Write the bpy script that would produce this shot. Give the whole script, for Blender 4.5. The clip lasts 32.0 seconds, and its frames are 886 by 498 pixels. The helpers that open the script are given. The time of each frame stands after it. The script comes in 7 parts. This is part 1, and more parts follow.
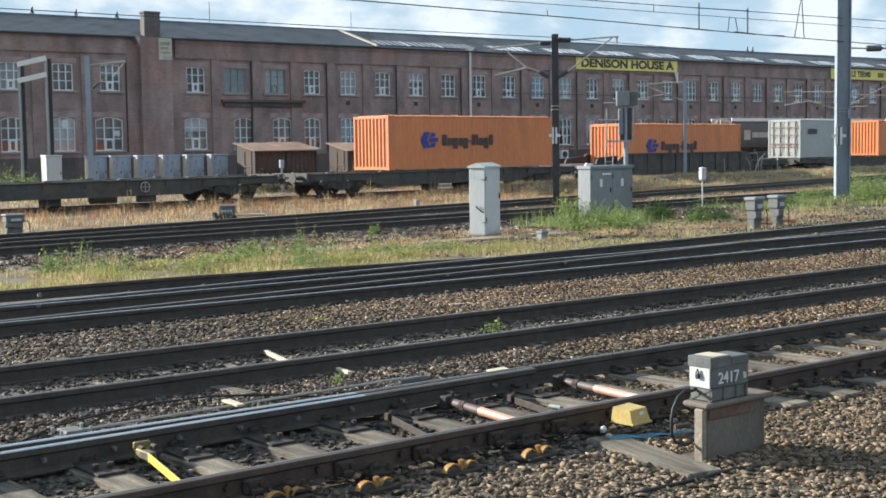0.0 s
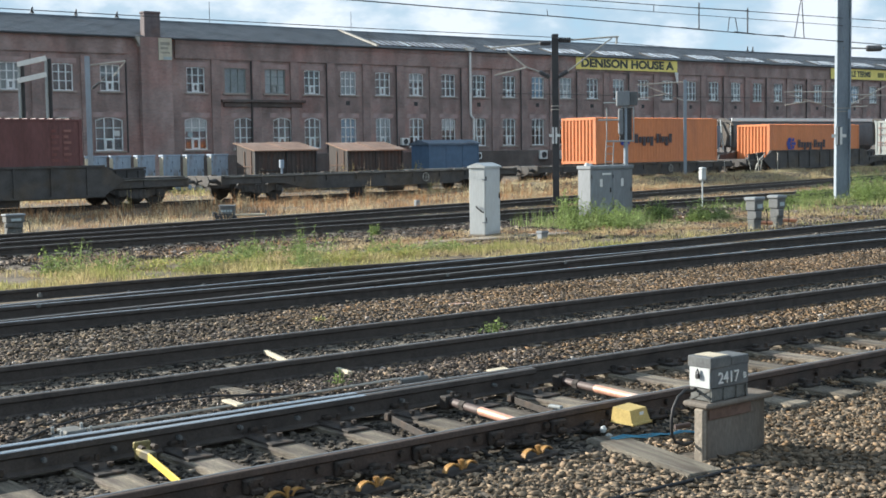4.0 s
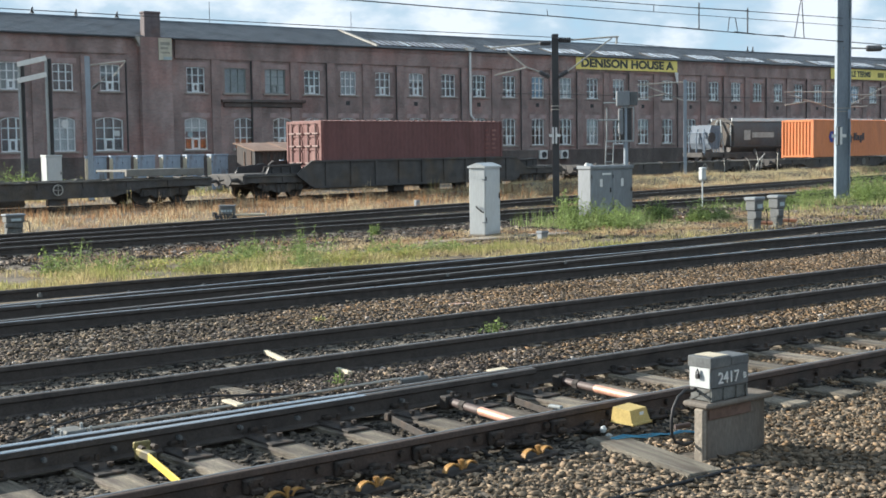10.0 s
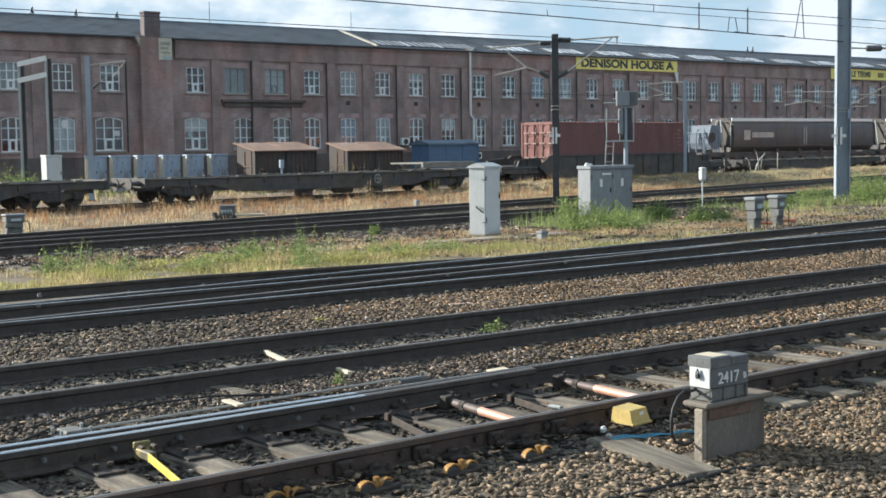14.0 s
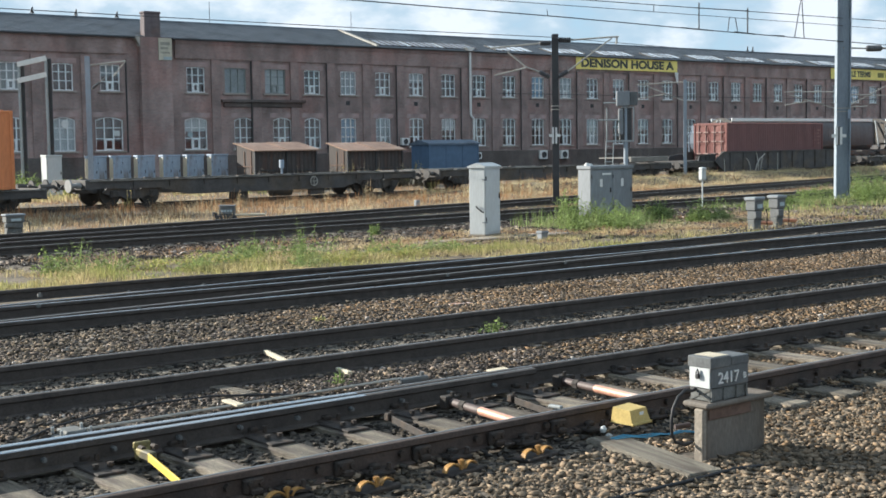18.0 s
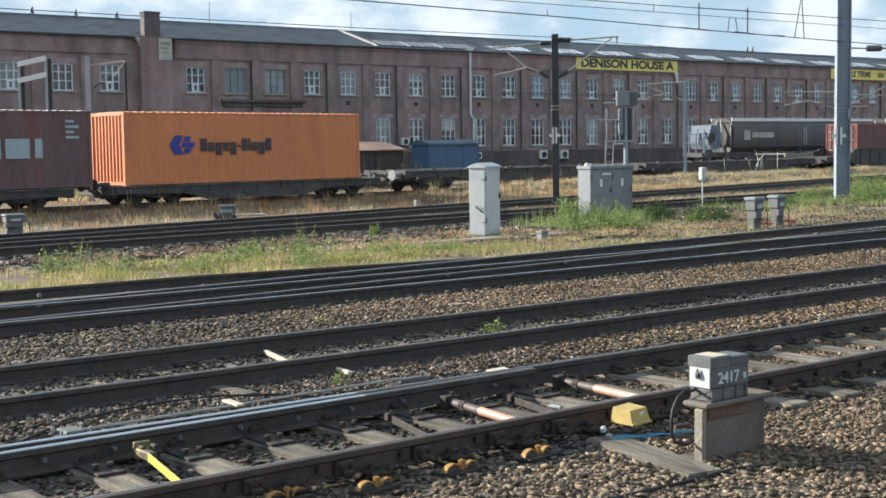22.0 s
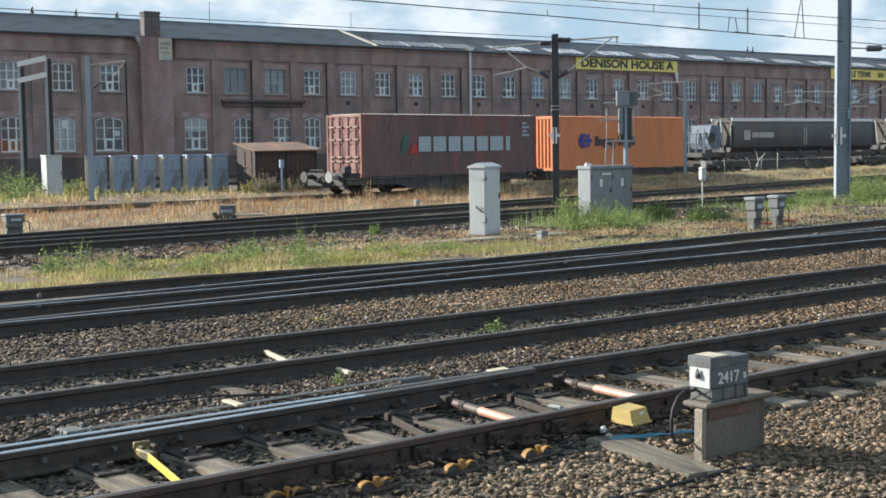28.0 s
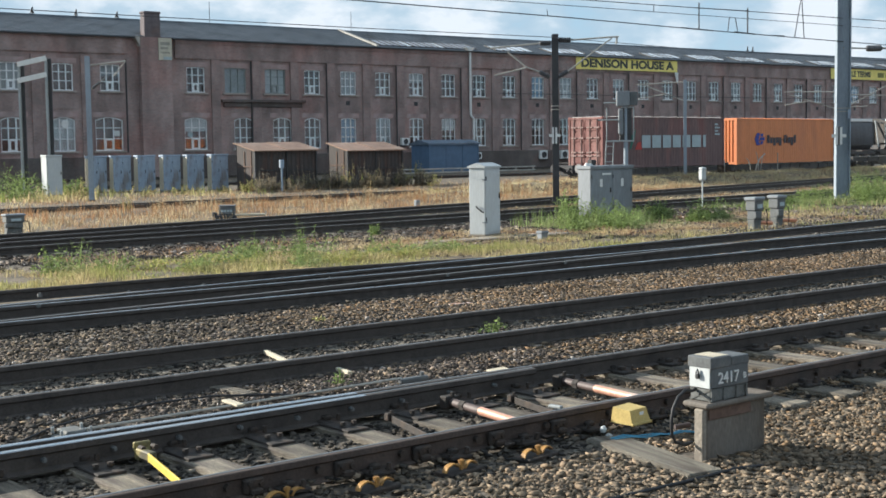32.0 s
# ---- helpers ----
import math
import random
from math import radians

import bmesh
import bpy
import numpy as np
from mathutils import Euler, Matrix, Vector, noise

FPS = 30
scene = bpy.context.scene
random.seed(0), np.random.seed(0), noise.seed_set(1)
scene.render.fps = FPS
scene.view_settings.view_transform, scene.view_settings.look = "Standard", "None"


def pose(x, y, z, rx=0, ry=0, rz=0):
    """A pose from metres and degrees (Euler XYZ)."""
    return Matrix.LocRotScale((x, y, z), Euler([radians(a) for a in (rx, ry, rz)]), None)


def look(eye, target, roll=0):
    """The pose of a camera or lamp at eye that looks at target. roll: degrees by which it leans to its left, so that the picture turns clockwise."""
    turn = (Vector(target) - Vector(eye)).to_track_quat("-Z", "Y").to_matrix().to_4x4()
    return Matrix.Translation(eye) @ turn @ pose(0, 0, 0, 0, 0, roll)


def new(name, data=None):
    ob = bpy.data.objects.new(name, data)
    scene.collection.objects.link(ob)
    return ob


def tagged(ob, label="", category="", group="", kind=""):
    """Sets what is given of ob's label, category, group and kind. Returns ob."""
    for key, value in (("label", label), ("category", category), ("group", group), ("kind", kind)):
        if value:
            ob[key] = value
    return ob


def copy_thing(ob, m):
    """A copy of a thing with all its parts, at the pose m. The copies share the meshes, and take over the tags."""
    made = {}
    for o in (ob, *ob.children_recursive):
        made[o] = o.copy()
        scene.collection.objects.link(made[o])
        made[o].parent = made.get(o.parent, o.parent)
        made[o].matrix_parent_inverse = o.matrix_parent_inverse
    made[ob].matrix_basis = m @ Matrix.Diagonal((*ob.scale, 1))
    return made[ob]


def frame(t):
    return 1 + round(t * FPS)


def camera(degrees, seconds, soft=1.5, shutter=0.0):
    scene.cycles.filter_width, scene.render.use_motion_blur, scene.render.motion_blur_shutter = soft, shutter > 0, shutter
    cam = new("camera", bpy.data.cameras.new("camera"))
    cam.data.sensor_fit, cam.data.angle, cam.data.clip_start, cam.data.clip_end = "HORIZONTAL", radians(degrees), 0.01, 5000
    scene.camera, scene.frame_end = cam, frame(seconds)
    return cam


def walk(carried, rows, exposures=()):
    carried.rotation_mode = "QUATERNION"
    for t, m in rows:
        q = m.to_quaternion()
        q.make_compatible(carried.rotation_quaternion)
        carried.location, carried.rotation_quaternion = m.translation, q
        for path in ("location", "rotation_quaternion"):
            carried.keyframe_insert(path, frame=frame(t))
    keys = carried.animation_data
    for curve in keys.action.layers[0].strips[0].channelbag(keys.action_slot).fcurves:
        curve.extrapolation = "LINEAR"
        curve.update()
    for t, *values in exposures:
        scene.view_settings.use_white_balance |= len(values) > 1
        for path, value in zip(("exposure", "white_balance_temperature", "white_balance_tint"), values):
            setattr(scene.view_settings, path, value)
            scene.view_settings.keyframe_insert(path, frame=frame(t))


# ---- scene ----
cam = camera(36.96, 32.0, soft=1.7)
EYE = (0.0, 0.0, 1.899)
AIM = (6.2667, 7.7557, 1.1387)
STAND = look(EYE, AIM, -0.83)
walk(cam, [(0.0, STAND), (32.0, STAND)], exposures=[(0.0, 1.41, 6050, 8), (22.0, 1.4, 6050, 8), (32.0, 1.3, 6050, 8)])

# ---- light ----
SUN_AZ, SUN_EL = math.radians(-31.0), math.radians(20.5)
world = bpy.data.worlds.new("world")
scene.world = world
world.use_nodes = True
wt = world.node_tree
wt.nodes.clear()
sky = wt.nodes.new("ShaderNodeTexSky")
sky.sky_type = "NISHITA"
sky.sun_disc = False
sky.sun_elevation, sky.sun_rotation = SUN_EL, SUN_AZ
sky.air_density, sky.dust_density, sky.ozone_density = 1.0, 0.6, 3.0
wc = wt.nodes.new("ShaderNodeTexCoord")
wm = wt.nodes.new("ShaderNodeMapping")
wm.inputs["Scale"].default_value = (1.0, 1.0, 2.2)
wm.inputs["Location"].default_value = (1.35, 0.4, 0.0)
cl = wt.nodes.new("ShaderNodeTexNoise")
cl.inputs["Scale"].default_value = 7.5
cl.inputs["Detail"].default_value = 7.0
cl.inputs["Roughness"].default_value = 0.56
cr = wt.nodes.new("ShaderNodeValToRGB")
cr.color_ramp.elements[0].position, cr.color_ramp.elements[1].position = 0.39, 0.59
cr.color_ramp.elements[0].color, cr.color_ramp.elements[1].color = (1.45, 2.03, 2.46, 1), (3.15, 3.27, 3.37, 1)
grey = cr.color_ramp.elements.new(0.5)
grey.color = (2.0, 2.44, 2.74, 1)
cover = wt.nodes.new("ShaderNodeMath")
cover.operation = "MULTIPLY_ADD"
cover.use_clamp = True
cover.inputs[1].default_value, cover.inputs[2].default_value = 2.0, 0.1
# the clouds thin only slightly overhead, kept there unseen to lift the shaded facade
height = wt.nodes.new("ShaderNodeSeparateXYZ")
thin = wt.nodes.new("ShaderNodeMapRange")
thin.inputs["From Min"].default_value, thin.inputs["From Max"].default_value = 0.25, 0.95
thin.inputs["To Min"].default_value, thin.inputs["To Max"].default_value = 1.0, 0.85
spread = wt.nodes.new("ShaderNodeMath")
spread.operation = "MULTIPLY"
wt.links.new(wc.outputs["Generated"], height.inputs[0])
wt.links.new(height.outputs["Z"], thin.inputs["Value"])
wt.links.new(cover.outputs[0], spread.inputs[0])
wt.links.new(thin.outputs["Result"], spread.inputs[1])
cm = wt.nodes.new("ShaderNodeMixRGB")
bg = wt.nodes.new("ShaderNodeBackground")
bg.inputs["Strength"].default_value = 0.115
wo = wt.nodes.new("ShaderNodeOutputWorld")
wt.links.new(wc.outputs["Generated"], wm.inputs["Vector"])
wt.links.new(wm.outputs["Vector"], cl.inputs["Vector"])
wt.links.new(cl.outputs["Fac"], cr.inputs["Fac"])
wt.links.new(cl.outputs["Fac"], cover.inputs[0])
wt.links.new(spread.outputs[0], cm.inputs["Fac"])
wt.links.new(cr.outputs["Color"], cm.inputs[2])
wt.links.new(sky.outputs["Color"], cm.inputs[1])
wt.links.new(cm.outputs["Color"], bg.inputs["Color"])
wt.links.new(bg.outputs["Background"], wo.inputs["Surface"])
sun_data = bpy.data.lights.new("sun", "SUN")
sun_data.energy, sun_data.angle, sun_data.color = 4.3, math.radians(0.6), (1.0, 0.905, 0.765)
sun = new("sun", sun_data)
sdir = Vector((math.sin(SUN_AZ) * math.cos(SUN_EL), math.cos(SUN_AZ) * math.cos(SUN_EL), math.sin(SUN_EL)))
sun.matrix_world = look(sdir * 200, (0, 0, 0))


# ---- materials ----
def material(name, base, rough=0.8, metal=0.0, var=0.25, scale=6.0, fine=60.0, bump=0.25, tint=None, island=0.0, obj=0.0, spec=0.4, stretch=(1, 1, 1), tint_at=(0.5, 0.7)):
    """Base colour broken up by a coarse and a fine noise, stains of a second colour, and fine relief."""
    m = bpy.data.materials.new(name)
    m.use_nodes = True
    t = m.node_tree
    n, ln = t.nodes, t.links
    b = n["Principled BSDF"]
    b.inputs["Roughness"].default_value, b.inputs["Metallic"].default_value = rough, metal
    b.inputs["Specular IOR Level"].default_value = spec
    co = n.new("ShaderNodeTexCoord")
    mp = n.new("ShaderNodeMapping")
    mp.inputs["Scale"].default_value = stretch
    ln.new(co.outputs["Object"], mp.inputs["Vector"])
    a = n.new("ShaderNodeTexNoise")
    a.inputs["Scale"].default_value, a.inputs["Detail"].default_value = scale, 5
    f = n.new("ShaderNodeTexNoise")
    f.inputs["Scale"].default_value, f.inputs["Detail"].default_value = fine, 3
    for q in (a, f):
        ln.new(mp.outputs["Vector"], q.inputs["Vector"])
    add = n.new("ShaderNodeMath")
    add.operation = "ADD"
    ln.new(a.outputs["Fac"], add.inputs[0])
    ln.new(f.outputs["Fac"], add.inputs[1])
    rg = n.new("ShaderNodeMapRange")
    rg.inputs["From Min"].default_value, rg.inputs["From Max"].default_value = 0.65, 1.35
    rg.inputs["To Min"].default_value, rg.inputs["To Max"].default_value = 1 - var, 1 + var
    ln.new(add.outputs[0], rg.inputs["Value"])
    val = rg.outputs["Result"]
    if island or obj:
        src = n.new("ShaderNodeNewGeometry").outputs["Random Per Island"] if island else n.new("ShaderNodeObjectInfo").outputs["Random"]
        r2 = n.new("ShaderNodeMapRange")
        k = island or obj
        r2.inputs["To Min"].default_value, r2.inputs["To Max"].default_value = 1 - k, 1 + k
        ln.new(src, r2.inputs["Value"])
        mu = n.new("ShaderNodeMath")
        mu.operation = "MULTIPLY"
        ln.new(val, mu.inputs[0])
        ln.new(r2.outputs["Result"], mu.inputs[1])
        val = mu.outputs[0]
    col = n.new("ShaderNodeRGB")
    col.outputs[0].default_value = (*base, 1)
    c = col.outputs[0]
    if tint:
        s = n.new("ShaderNodeTexNoise")
        s.inputs["Scale"].default_value, s.inputs["Detail"].default_value = scale * 0.45, 6
        ln.new(mp.outputs["Vector"], s.inputs["Vector"])
        rp = n.new("ShaderNodeMapRange")
        rp.inputs["From Min"].default_value, rp.inputs["From Max"].default_value = tint_at
        ln.new(s.outputs["Fac"], rp.inputs["Value"])
        mx = n.new("ShaderNodeMixRGB")
        mx.inputs[2].default_value = (*tint, 1)
        ln.new(rp.outputs["Result"], mx.inputs["Fac"])
        ln.new(c, mx.inputs[1])
        c = mx.outputs["Color"]
    vm = n.new("ShaderNodeVectorMath")
    vm.operation = "SCALE"
    ln.new(c, vm.inputs[0])
    ln.new(val, vm.inputs["Scale"])
    ln.new(vm.outputs["Vector"], b.inputs["Base Color"])
    if bump:
        bp = n.new("ShaderNodeBump")
        bp.inputs["Strength"].default_value, bp.inputs["Distance"].default_value = bump, 0.01
        ln.new(add.outputs[0], bp.inputs["Height"])
        ln.new(bp.outputs["Normal"], b.inputs["Normal"])
    return m


def leafy(m):
    """Half of the light passes through the blade."""
    n, ln = m.node_tree.nodes, m.node_tree.links
    b = n["Principled BSDF"]
    tr = n.new("ShaderNodeBsdfTranslucent")
    mx = n.new("ShaderNodeMixShader")
    mx.inputs["Fac"].default_value = 0.5
    ln.new(b.inputs["Base Color"].links[0].from_socket, tr.inputs["Color"])
    ln.new(b.outputs["BSDF"], mx.inputs[1])
    ln.new(tr.outputs["BSDF"], mx.inputs[2])
    ln.new(mx.outputs["Shader"], n["Material Output"].inputs["Surface"])
    return m


def stone_material(name, stops):
    """Each stone takes its own shade from the ramp; patches of the bed run greyer."""
    m = material(name, (1, 1, 1), 0.95, 0, 0.3, 0.5, 50, 0.5, tint=(0.76, 0.79, 0.82), tint_at=(0.45, 0.62), spec=0.12)
    n, ln = m.node_tree.nodes, m.node_tree.links
    b = n["Principled BSDF"]
    old = b.inputs["Base Color"].links[0].from_socket
    rp = n.new("ShaderNodeValToRGB")
    el = rp.color_ramp.elements
    el[0].position, el[0].color = stops[0][0], (*stops[0][1], 1)
    el[1].position, el[1].color = stops[-1][0], (*stops[-1][1], 1)
    for p, c in stops[1:-1]:
        el.new(p).color = (*c, 1)
    ln.new(n.new("ShaderNodeNewGeometry").outputs["Random Per Island"], rp.inputs["Fac"])
    mu = n.new("ShaderNodeMixRGB")
    mu.blend_type = "MULTIPLY"
    mu.inputs["Fac"].default_value = 1.0
    ln.new(rp.outputs["Color"], mu.inputs[1])
    ln.new(old, mu.inputs[2])
    ln.new(mu.outputs["Color"], b.inputs["Base Color"])
    return m


def brick_material(name, one, two, mortar, scale=1.0):
    m = bpy.data.materials.new(name)
    m.use_nodes = True
    t = m.node_tree
    n, ln = t.nodes, t.links
    b = n["Principled BSDF"]
    b.inputs["Roughness"].default_value = 0.9
    co = n.new("ShaderNodeTexCoord")
    sp = n.new("ShaderNodeSeparateXYZ")
    cb = n.new("ShaderNodeCombineXYZ")
    ad = n.new("ShaderNodeMath")
    ad.operation = "ADD"
    ln.new(co.outputs["Object"], sp.inputs[0])
    ln.new(sp.outputs["X"], ad.inputs[0])
    ln.new(sp.outputs["Y"], ad.inputs[1])
    ln.new(ad.outputs[0], cb.inputs["X"])
    ln.new(sp.outputs["Z"], cb.inputs["Y"])
    br = n.new("ShaderNodeTexBrick")
    br.inputs["Scale"].default_value = scale
    br.inputs["Brick Width"].default_value, br.inputs["Row Height"].default_value = 0.225, 0.075
    br.inputs["Mortar Size"].default_value = 0.008
    br.inputs["Color1"].default_value, br.inputs["Color2"].default_value, br.inputs["Mortar"].default_value = (*one, 1), (*two, 1), (*mortar, 1)
    ln.new(cb.outputs[0], br.inputs["Vector"])
    no = n.new("ShaderNodeTexNoise")
    no.inputs["Scale"].default_value, no.inputs["Detail"].default_value = 0.45, 8
    mp = n.new("ShaderNodeMapping")
    mp.inputs["Scale"].default_value = (1, 1, 0.5)
    ln.new(co.outputs["Object"], mp.inputs["Vector"])
    ln.new(mp.outputs["Vector"], no.inputs["Vector"])
    rg = n.new("ShaderNodeMapRange")
    rg.inputs["From Min"].default_value, rg.inputs["From Max"].default_value = 0.3, 0.7
    rg.inputs["To Min"].default_value, rg.inputs["To Max"].default_value = 0.7, 1.25
    ln.new(no.outputs["Fac"], rg.inputs["Value"])
    # soot that has run down the wall, and patches of newer, redder brick
    run = n.new("ShaderNodeTexNoise")
    run.inputs["Scale"].default_value, run.inputs["Detail"].default_value = 1.1, 6
    rmap = n.new("ShaderNodeMapping")
    rmap.inputs["Scale"].default_value = (1, 1, 0.4)
    ln.new(co.outputs["Object"], rmap.inputs["Vector"])
    ln.new(rmap.outputs["Vector"], run.inputs["Vector"])
    soot = n.new("ShaderNodeMapRange")
    soot.inputs["From Min"].default_value, soot.inputs["From Max"].default_value = 0.38, 0.66
    soot.inputs["To Min"].default_value, soot.inputs["To Max"].default_value = 0.86, 1.12
    ln.new(run.outputs["Fac"], soot.inputs["Value"])
    both = n.new("ShaderNodeMath")
    both.operation = "MULTIPLY"
    ln.new(rg.outputs["Result"], both.inputs[0])
    ln.new(soot.outputs["Result"], both.inputs[1])
    fresh = n.new("ShaderNodeTexNoise")
    fresh.inputs["Scale"].default_value, fresh.inputs["Detail"].default_value = 0.22, 5
    ln.new(co.outputs["Object"], fresh.inputs["Vector"])
    fr = n.new("ShaderNodeMapRange")
    fr.inputs["From Min"].default_value, fr.inputs["From Max"].default_value = 0.5, 0.62
    ln.new(fresh.outputs["Fac"], fr.inputs["Value"])
    redder = n.new("ShaderNodeMixRGB")
    redder.blend_type = "MULTIPLY"
    redder.inputs[2].default_value = (1.1, 0.95, 0.93, 1)
    ln.new(fr.outputs["Result"], redder.inputs["Fac"])
    ln.new(br.outputs["Color"], redder.inputs[1])
    vm = n.new("ShaderNodeVectorMath")
    vm.operation = "SCALE"
    ln.new(redder.outputs["Color"], vm.inputs[0])
    ln.new(both.outputs[0], vm.inputs["Scale"])
    ln.new(vm.outputs["Vector"], b.inputs["Base Color"])
    bp = n.new("ShaderNodeBump")
    bp.inputs["Strength"].default_value, bp.inputs["Distance"].default_value = 0.4, 0.01
    ln.new(br.outputs["Fac"], bp.inputs["Height"])
    ln.new(bp.outputs["Normal"], b.inputs["Normal"])
    return m


def ground_material():
    """Ballast dirt by the tracks, sandy dry soil in the verges, by the distance across the tracks."""
    m = material("ground_dirt", (0.085, 0.07, 0.054), 0.95, 0, 0.5, 1.3, 38, 0.6)
    t = m.node_tree
    n, ln = t.nodes, t.links
    b = n["Principled BSDF"]
    src = b.inputs["Base Color"].links[0].from_socket
    co = n.new("ShaderNodeTexCoord")
    sp = n.new("ShaderNodeSeparateXYZ")
    ln.new(co.outputs["Object"], sp.inputs[0])
    no = n.new("ShaderNodeTexNoise")
    no.inputs["Scale"].default_value, no.inputs["Detail"].default_value = 0.5, 6
    ln.new(co.outputs["Object"], no.inputs["Vector"])
    sh = n.new("ShaderNodeMath")
    sh.operation = "MULTIPLY_ADD"
    sh.inputs[1].default_value = 3.0
    ln.new(no.outputs["Fac"], sh.inputs[0])
    ln.new(sp.outputs["Y"], sh.inputs[2])
    rg = n.new("ShaderNodeMapRange")
    rg.inputs["From Min"].default_value, rg.inputs["From Max"].default_value = 18.8, 20.2
    ln.new(sh.outputs[0], rg.inputs["Value"])
    mx = n.new("ShaderNodeMixRGB")
    soil = n.new("ShaderNodeValToRGB")
    soil.color_ramp.elements[0].color = (0.065, 0.055, 0.042, 1)
    soil.color_ramp.elements[1].color = (0.165, 0.128, 0.085, 1)
    soil.color_ramp.elements[0].position, soil.color_ramp.elements[1].position = 0.35, 0.68
    n2 = n.new("ShaderNodeTexNoise")
    n2.inputs["Scale"].default_value, n2.inputs["Detail"].default_value = 2.2, 8
    ln.new(co.outputs["Object"], n2.inputs["Vector"])
    ln.new(n2.outputs["Fac"], soil.inputs["Fac"])
    ln.new(rg.outputs["Result"], mx.inputs["Fac"])
    ln.new(src, mx.inputs[1])
    ln.new(soil.outputs["Color"], mx.inputs[2])
    # dark ballast along the two yard tracks
    cv = n.new("ShaderNodeMath")
    cv.operation = "MULTIPLY_ADD"
    cv.inputs[1].default_value = -0.16
    ln.new(sp.outputs["X"], cv.inputs[0])
    ln.new(sh.outputs[0], cv.inputs[2])
    d1 = n.new("ShaderNodeMapRange")
    d1.inputs["From Min"].default_value, d1.inputs["From Max"].default_value = 23.6, 24.8
    ln.new(cv.outputs[0], d1.inputs["Value"])
    d2 = n.new("ShaderNodeMapRange")
    d2.inputs["From Min"].default_value, d2.inputs["From Max"].default_value = 32.6, 31.4
    ln.new(cv.outputs[0], d2.inputs["Value"])
    dm = n.new("ShaderNodeMath")
    dm.operation = "MULTIPLY"
    ln.new(d1.outputs["Result"], dm.inputs[0])
    ln.new(d2.outputs["Result"], dm.inputs[1])
    m3 = n.new("ShaderNodeMixRGB")
    ln.new(dm.outputs[0], m3.inputs["Fac"])
    ln.new(mx.outputs["Color"], m3.inputs[1])
    ln.new(src, m3.inputs[2])
    # each stone of the packed bed has its own shade
    vo = n.new("ShaderNodeTexVoronoi")
    vo.inputs["Scale"].default_value = 26.0
    ln.new(co.outputs["Object"], vo.inputs["Vector"])
    bw = n.new("ShaderNodeSeparateXYZ")
    ln.new(vo.outputs["Color"], bw.inputs[0])
    sr = n.new("ShaderNodeMapRange")
    sr.inputs["To Min"].default_value, sr.inputs["To Max"].default_value = 0.55, 1.5
    ln.new(bw.outputs["X"], sr.inputs["Value"])
    sm = n.new("ShaderNodeVectorMath")
    sm.operation = "SCALE"
    ln.new(m3.outputs["Color"], sm.inputs[0])
    ln.new(sr.outputs["Result"], sm.inputs["Scale"])
    ln.new(sm.outputs["Vector"], b.inputs["Base Color"])
    return m


M_GROUND = ground_material()
M_STONE = stone_material("ballast_stone", ((0.0, (0.0678, 0.0565, 0.0407)), (0.25, (0.113, 0.0927, 0.0701)), (0.5, (0.16, 0.129, 0.0949)), (0.72, (0.22, 0.162, 0.111)), (0.94, (0.282, 0.215, 0.147)), (1.0, (0.35, 0.275, 0.205))))
M_STONE_WARM = stone_material("warm_brown_stone", ((0.0, (0.0682, 0.0484, 0.033)), (0.25, (0.127, 0.0869, 0.0528)), (0.5, (0.176, 0.123, 0.0748)), (0.72, (0.237, 0.151, 0.0858)), (0.94, (0.297, 0.204, 0.123)), (1.0, (0.36, 0.275, 0.19))))
M_STONE_OILSHADE = stone_material("oily_shaded_stone", ((0.0, (0.025, 0.023, 0.022)), (0.4, (0.055, 0.05, 0.045)), (0.75, (0.1, 0.088, 0.072)), (1.0, (0.19, 0.165, 0.135))))
M_RAIL = material("rusty_rail_side", (0.066, 0.055, 0.048), 0.8, 0.0, 0.35, 9, 70, 0.4, tint=(0.045, 0.038, 0.034))
M_RAIL_BROWN = material("red_brown_rail_side", (0.074, 0.053, 0.043), 0.8, 0.0, 0.4, 6, 70, 0.4, tint=(0.045, 0.036, 0.032))
M_STONE_YARD = stone_material("dusty_yard_stone", ((0.0, (0.035, 0.03, 0.026)), (0.4, (0.078, 0.066, 0.058)), (0.75, (0.125, 0.1, 0.082)), (0.94, (0.19, 0.155, 0.13)), (1.0, (0.42, 0.38, 0.34))))
M_MID = material("half_worn_rail_head", (0.25, 0.24, 0.23), 0.3, 0.85, 0.2, 3, 60, 0.06, stretch=(0.1, 1, 1))
M_HEAD = material("polished_rail_head", (0.42, 0.43, 0.44), 0.18, 0.95, 0.15, 3, 60, 0.05, stretch=(0.1, 1, 1))
M_DULL = material("dull_rail_head", (0.2, 0.18, 0.16), 0.38, 0.7, 0.2, 3, 60, 0.08, stretch=(0.1, 1, 1))
M_SLEEPER = material("weathered_timber", (0.21, 0.182, 0.138), 0.9, 0, 0.7, 4, 30, 1.0, tint=(0.08, 0.066, 0.055), obj=0.3, stretch=(9, 0.7, 6), tint_at=(0.42, 0.6))
M_PLANK = material("split_grey_timber", (0.2, 0.18, 0.142), 0.9, 0, 0.55, 4, 40, 1.0, tint=(0.09, 0.075, 0.06), stretch=(0.7, 9, 6), tint_at=(0.44, 0.62))
M_CHAIR = material("cast_iron_chair", (0.038, 0.032, 0.028), 0.8, 0.2, 0.4, 12, 80, 0.4, tint=(0.065, 0.045, 0.033))
M_BRICK = brick_material("red_brick", (0.328, 0.228, 0.207), (0.237, 0.173, 0.159), (0.3, 0.272, 0.255))
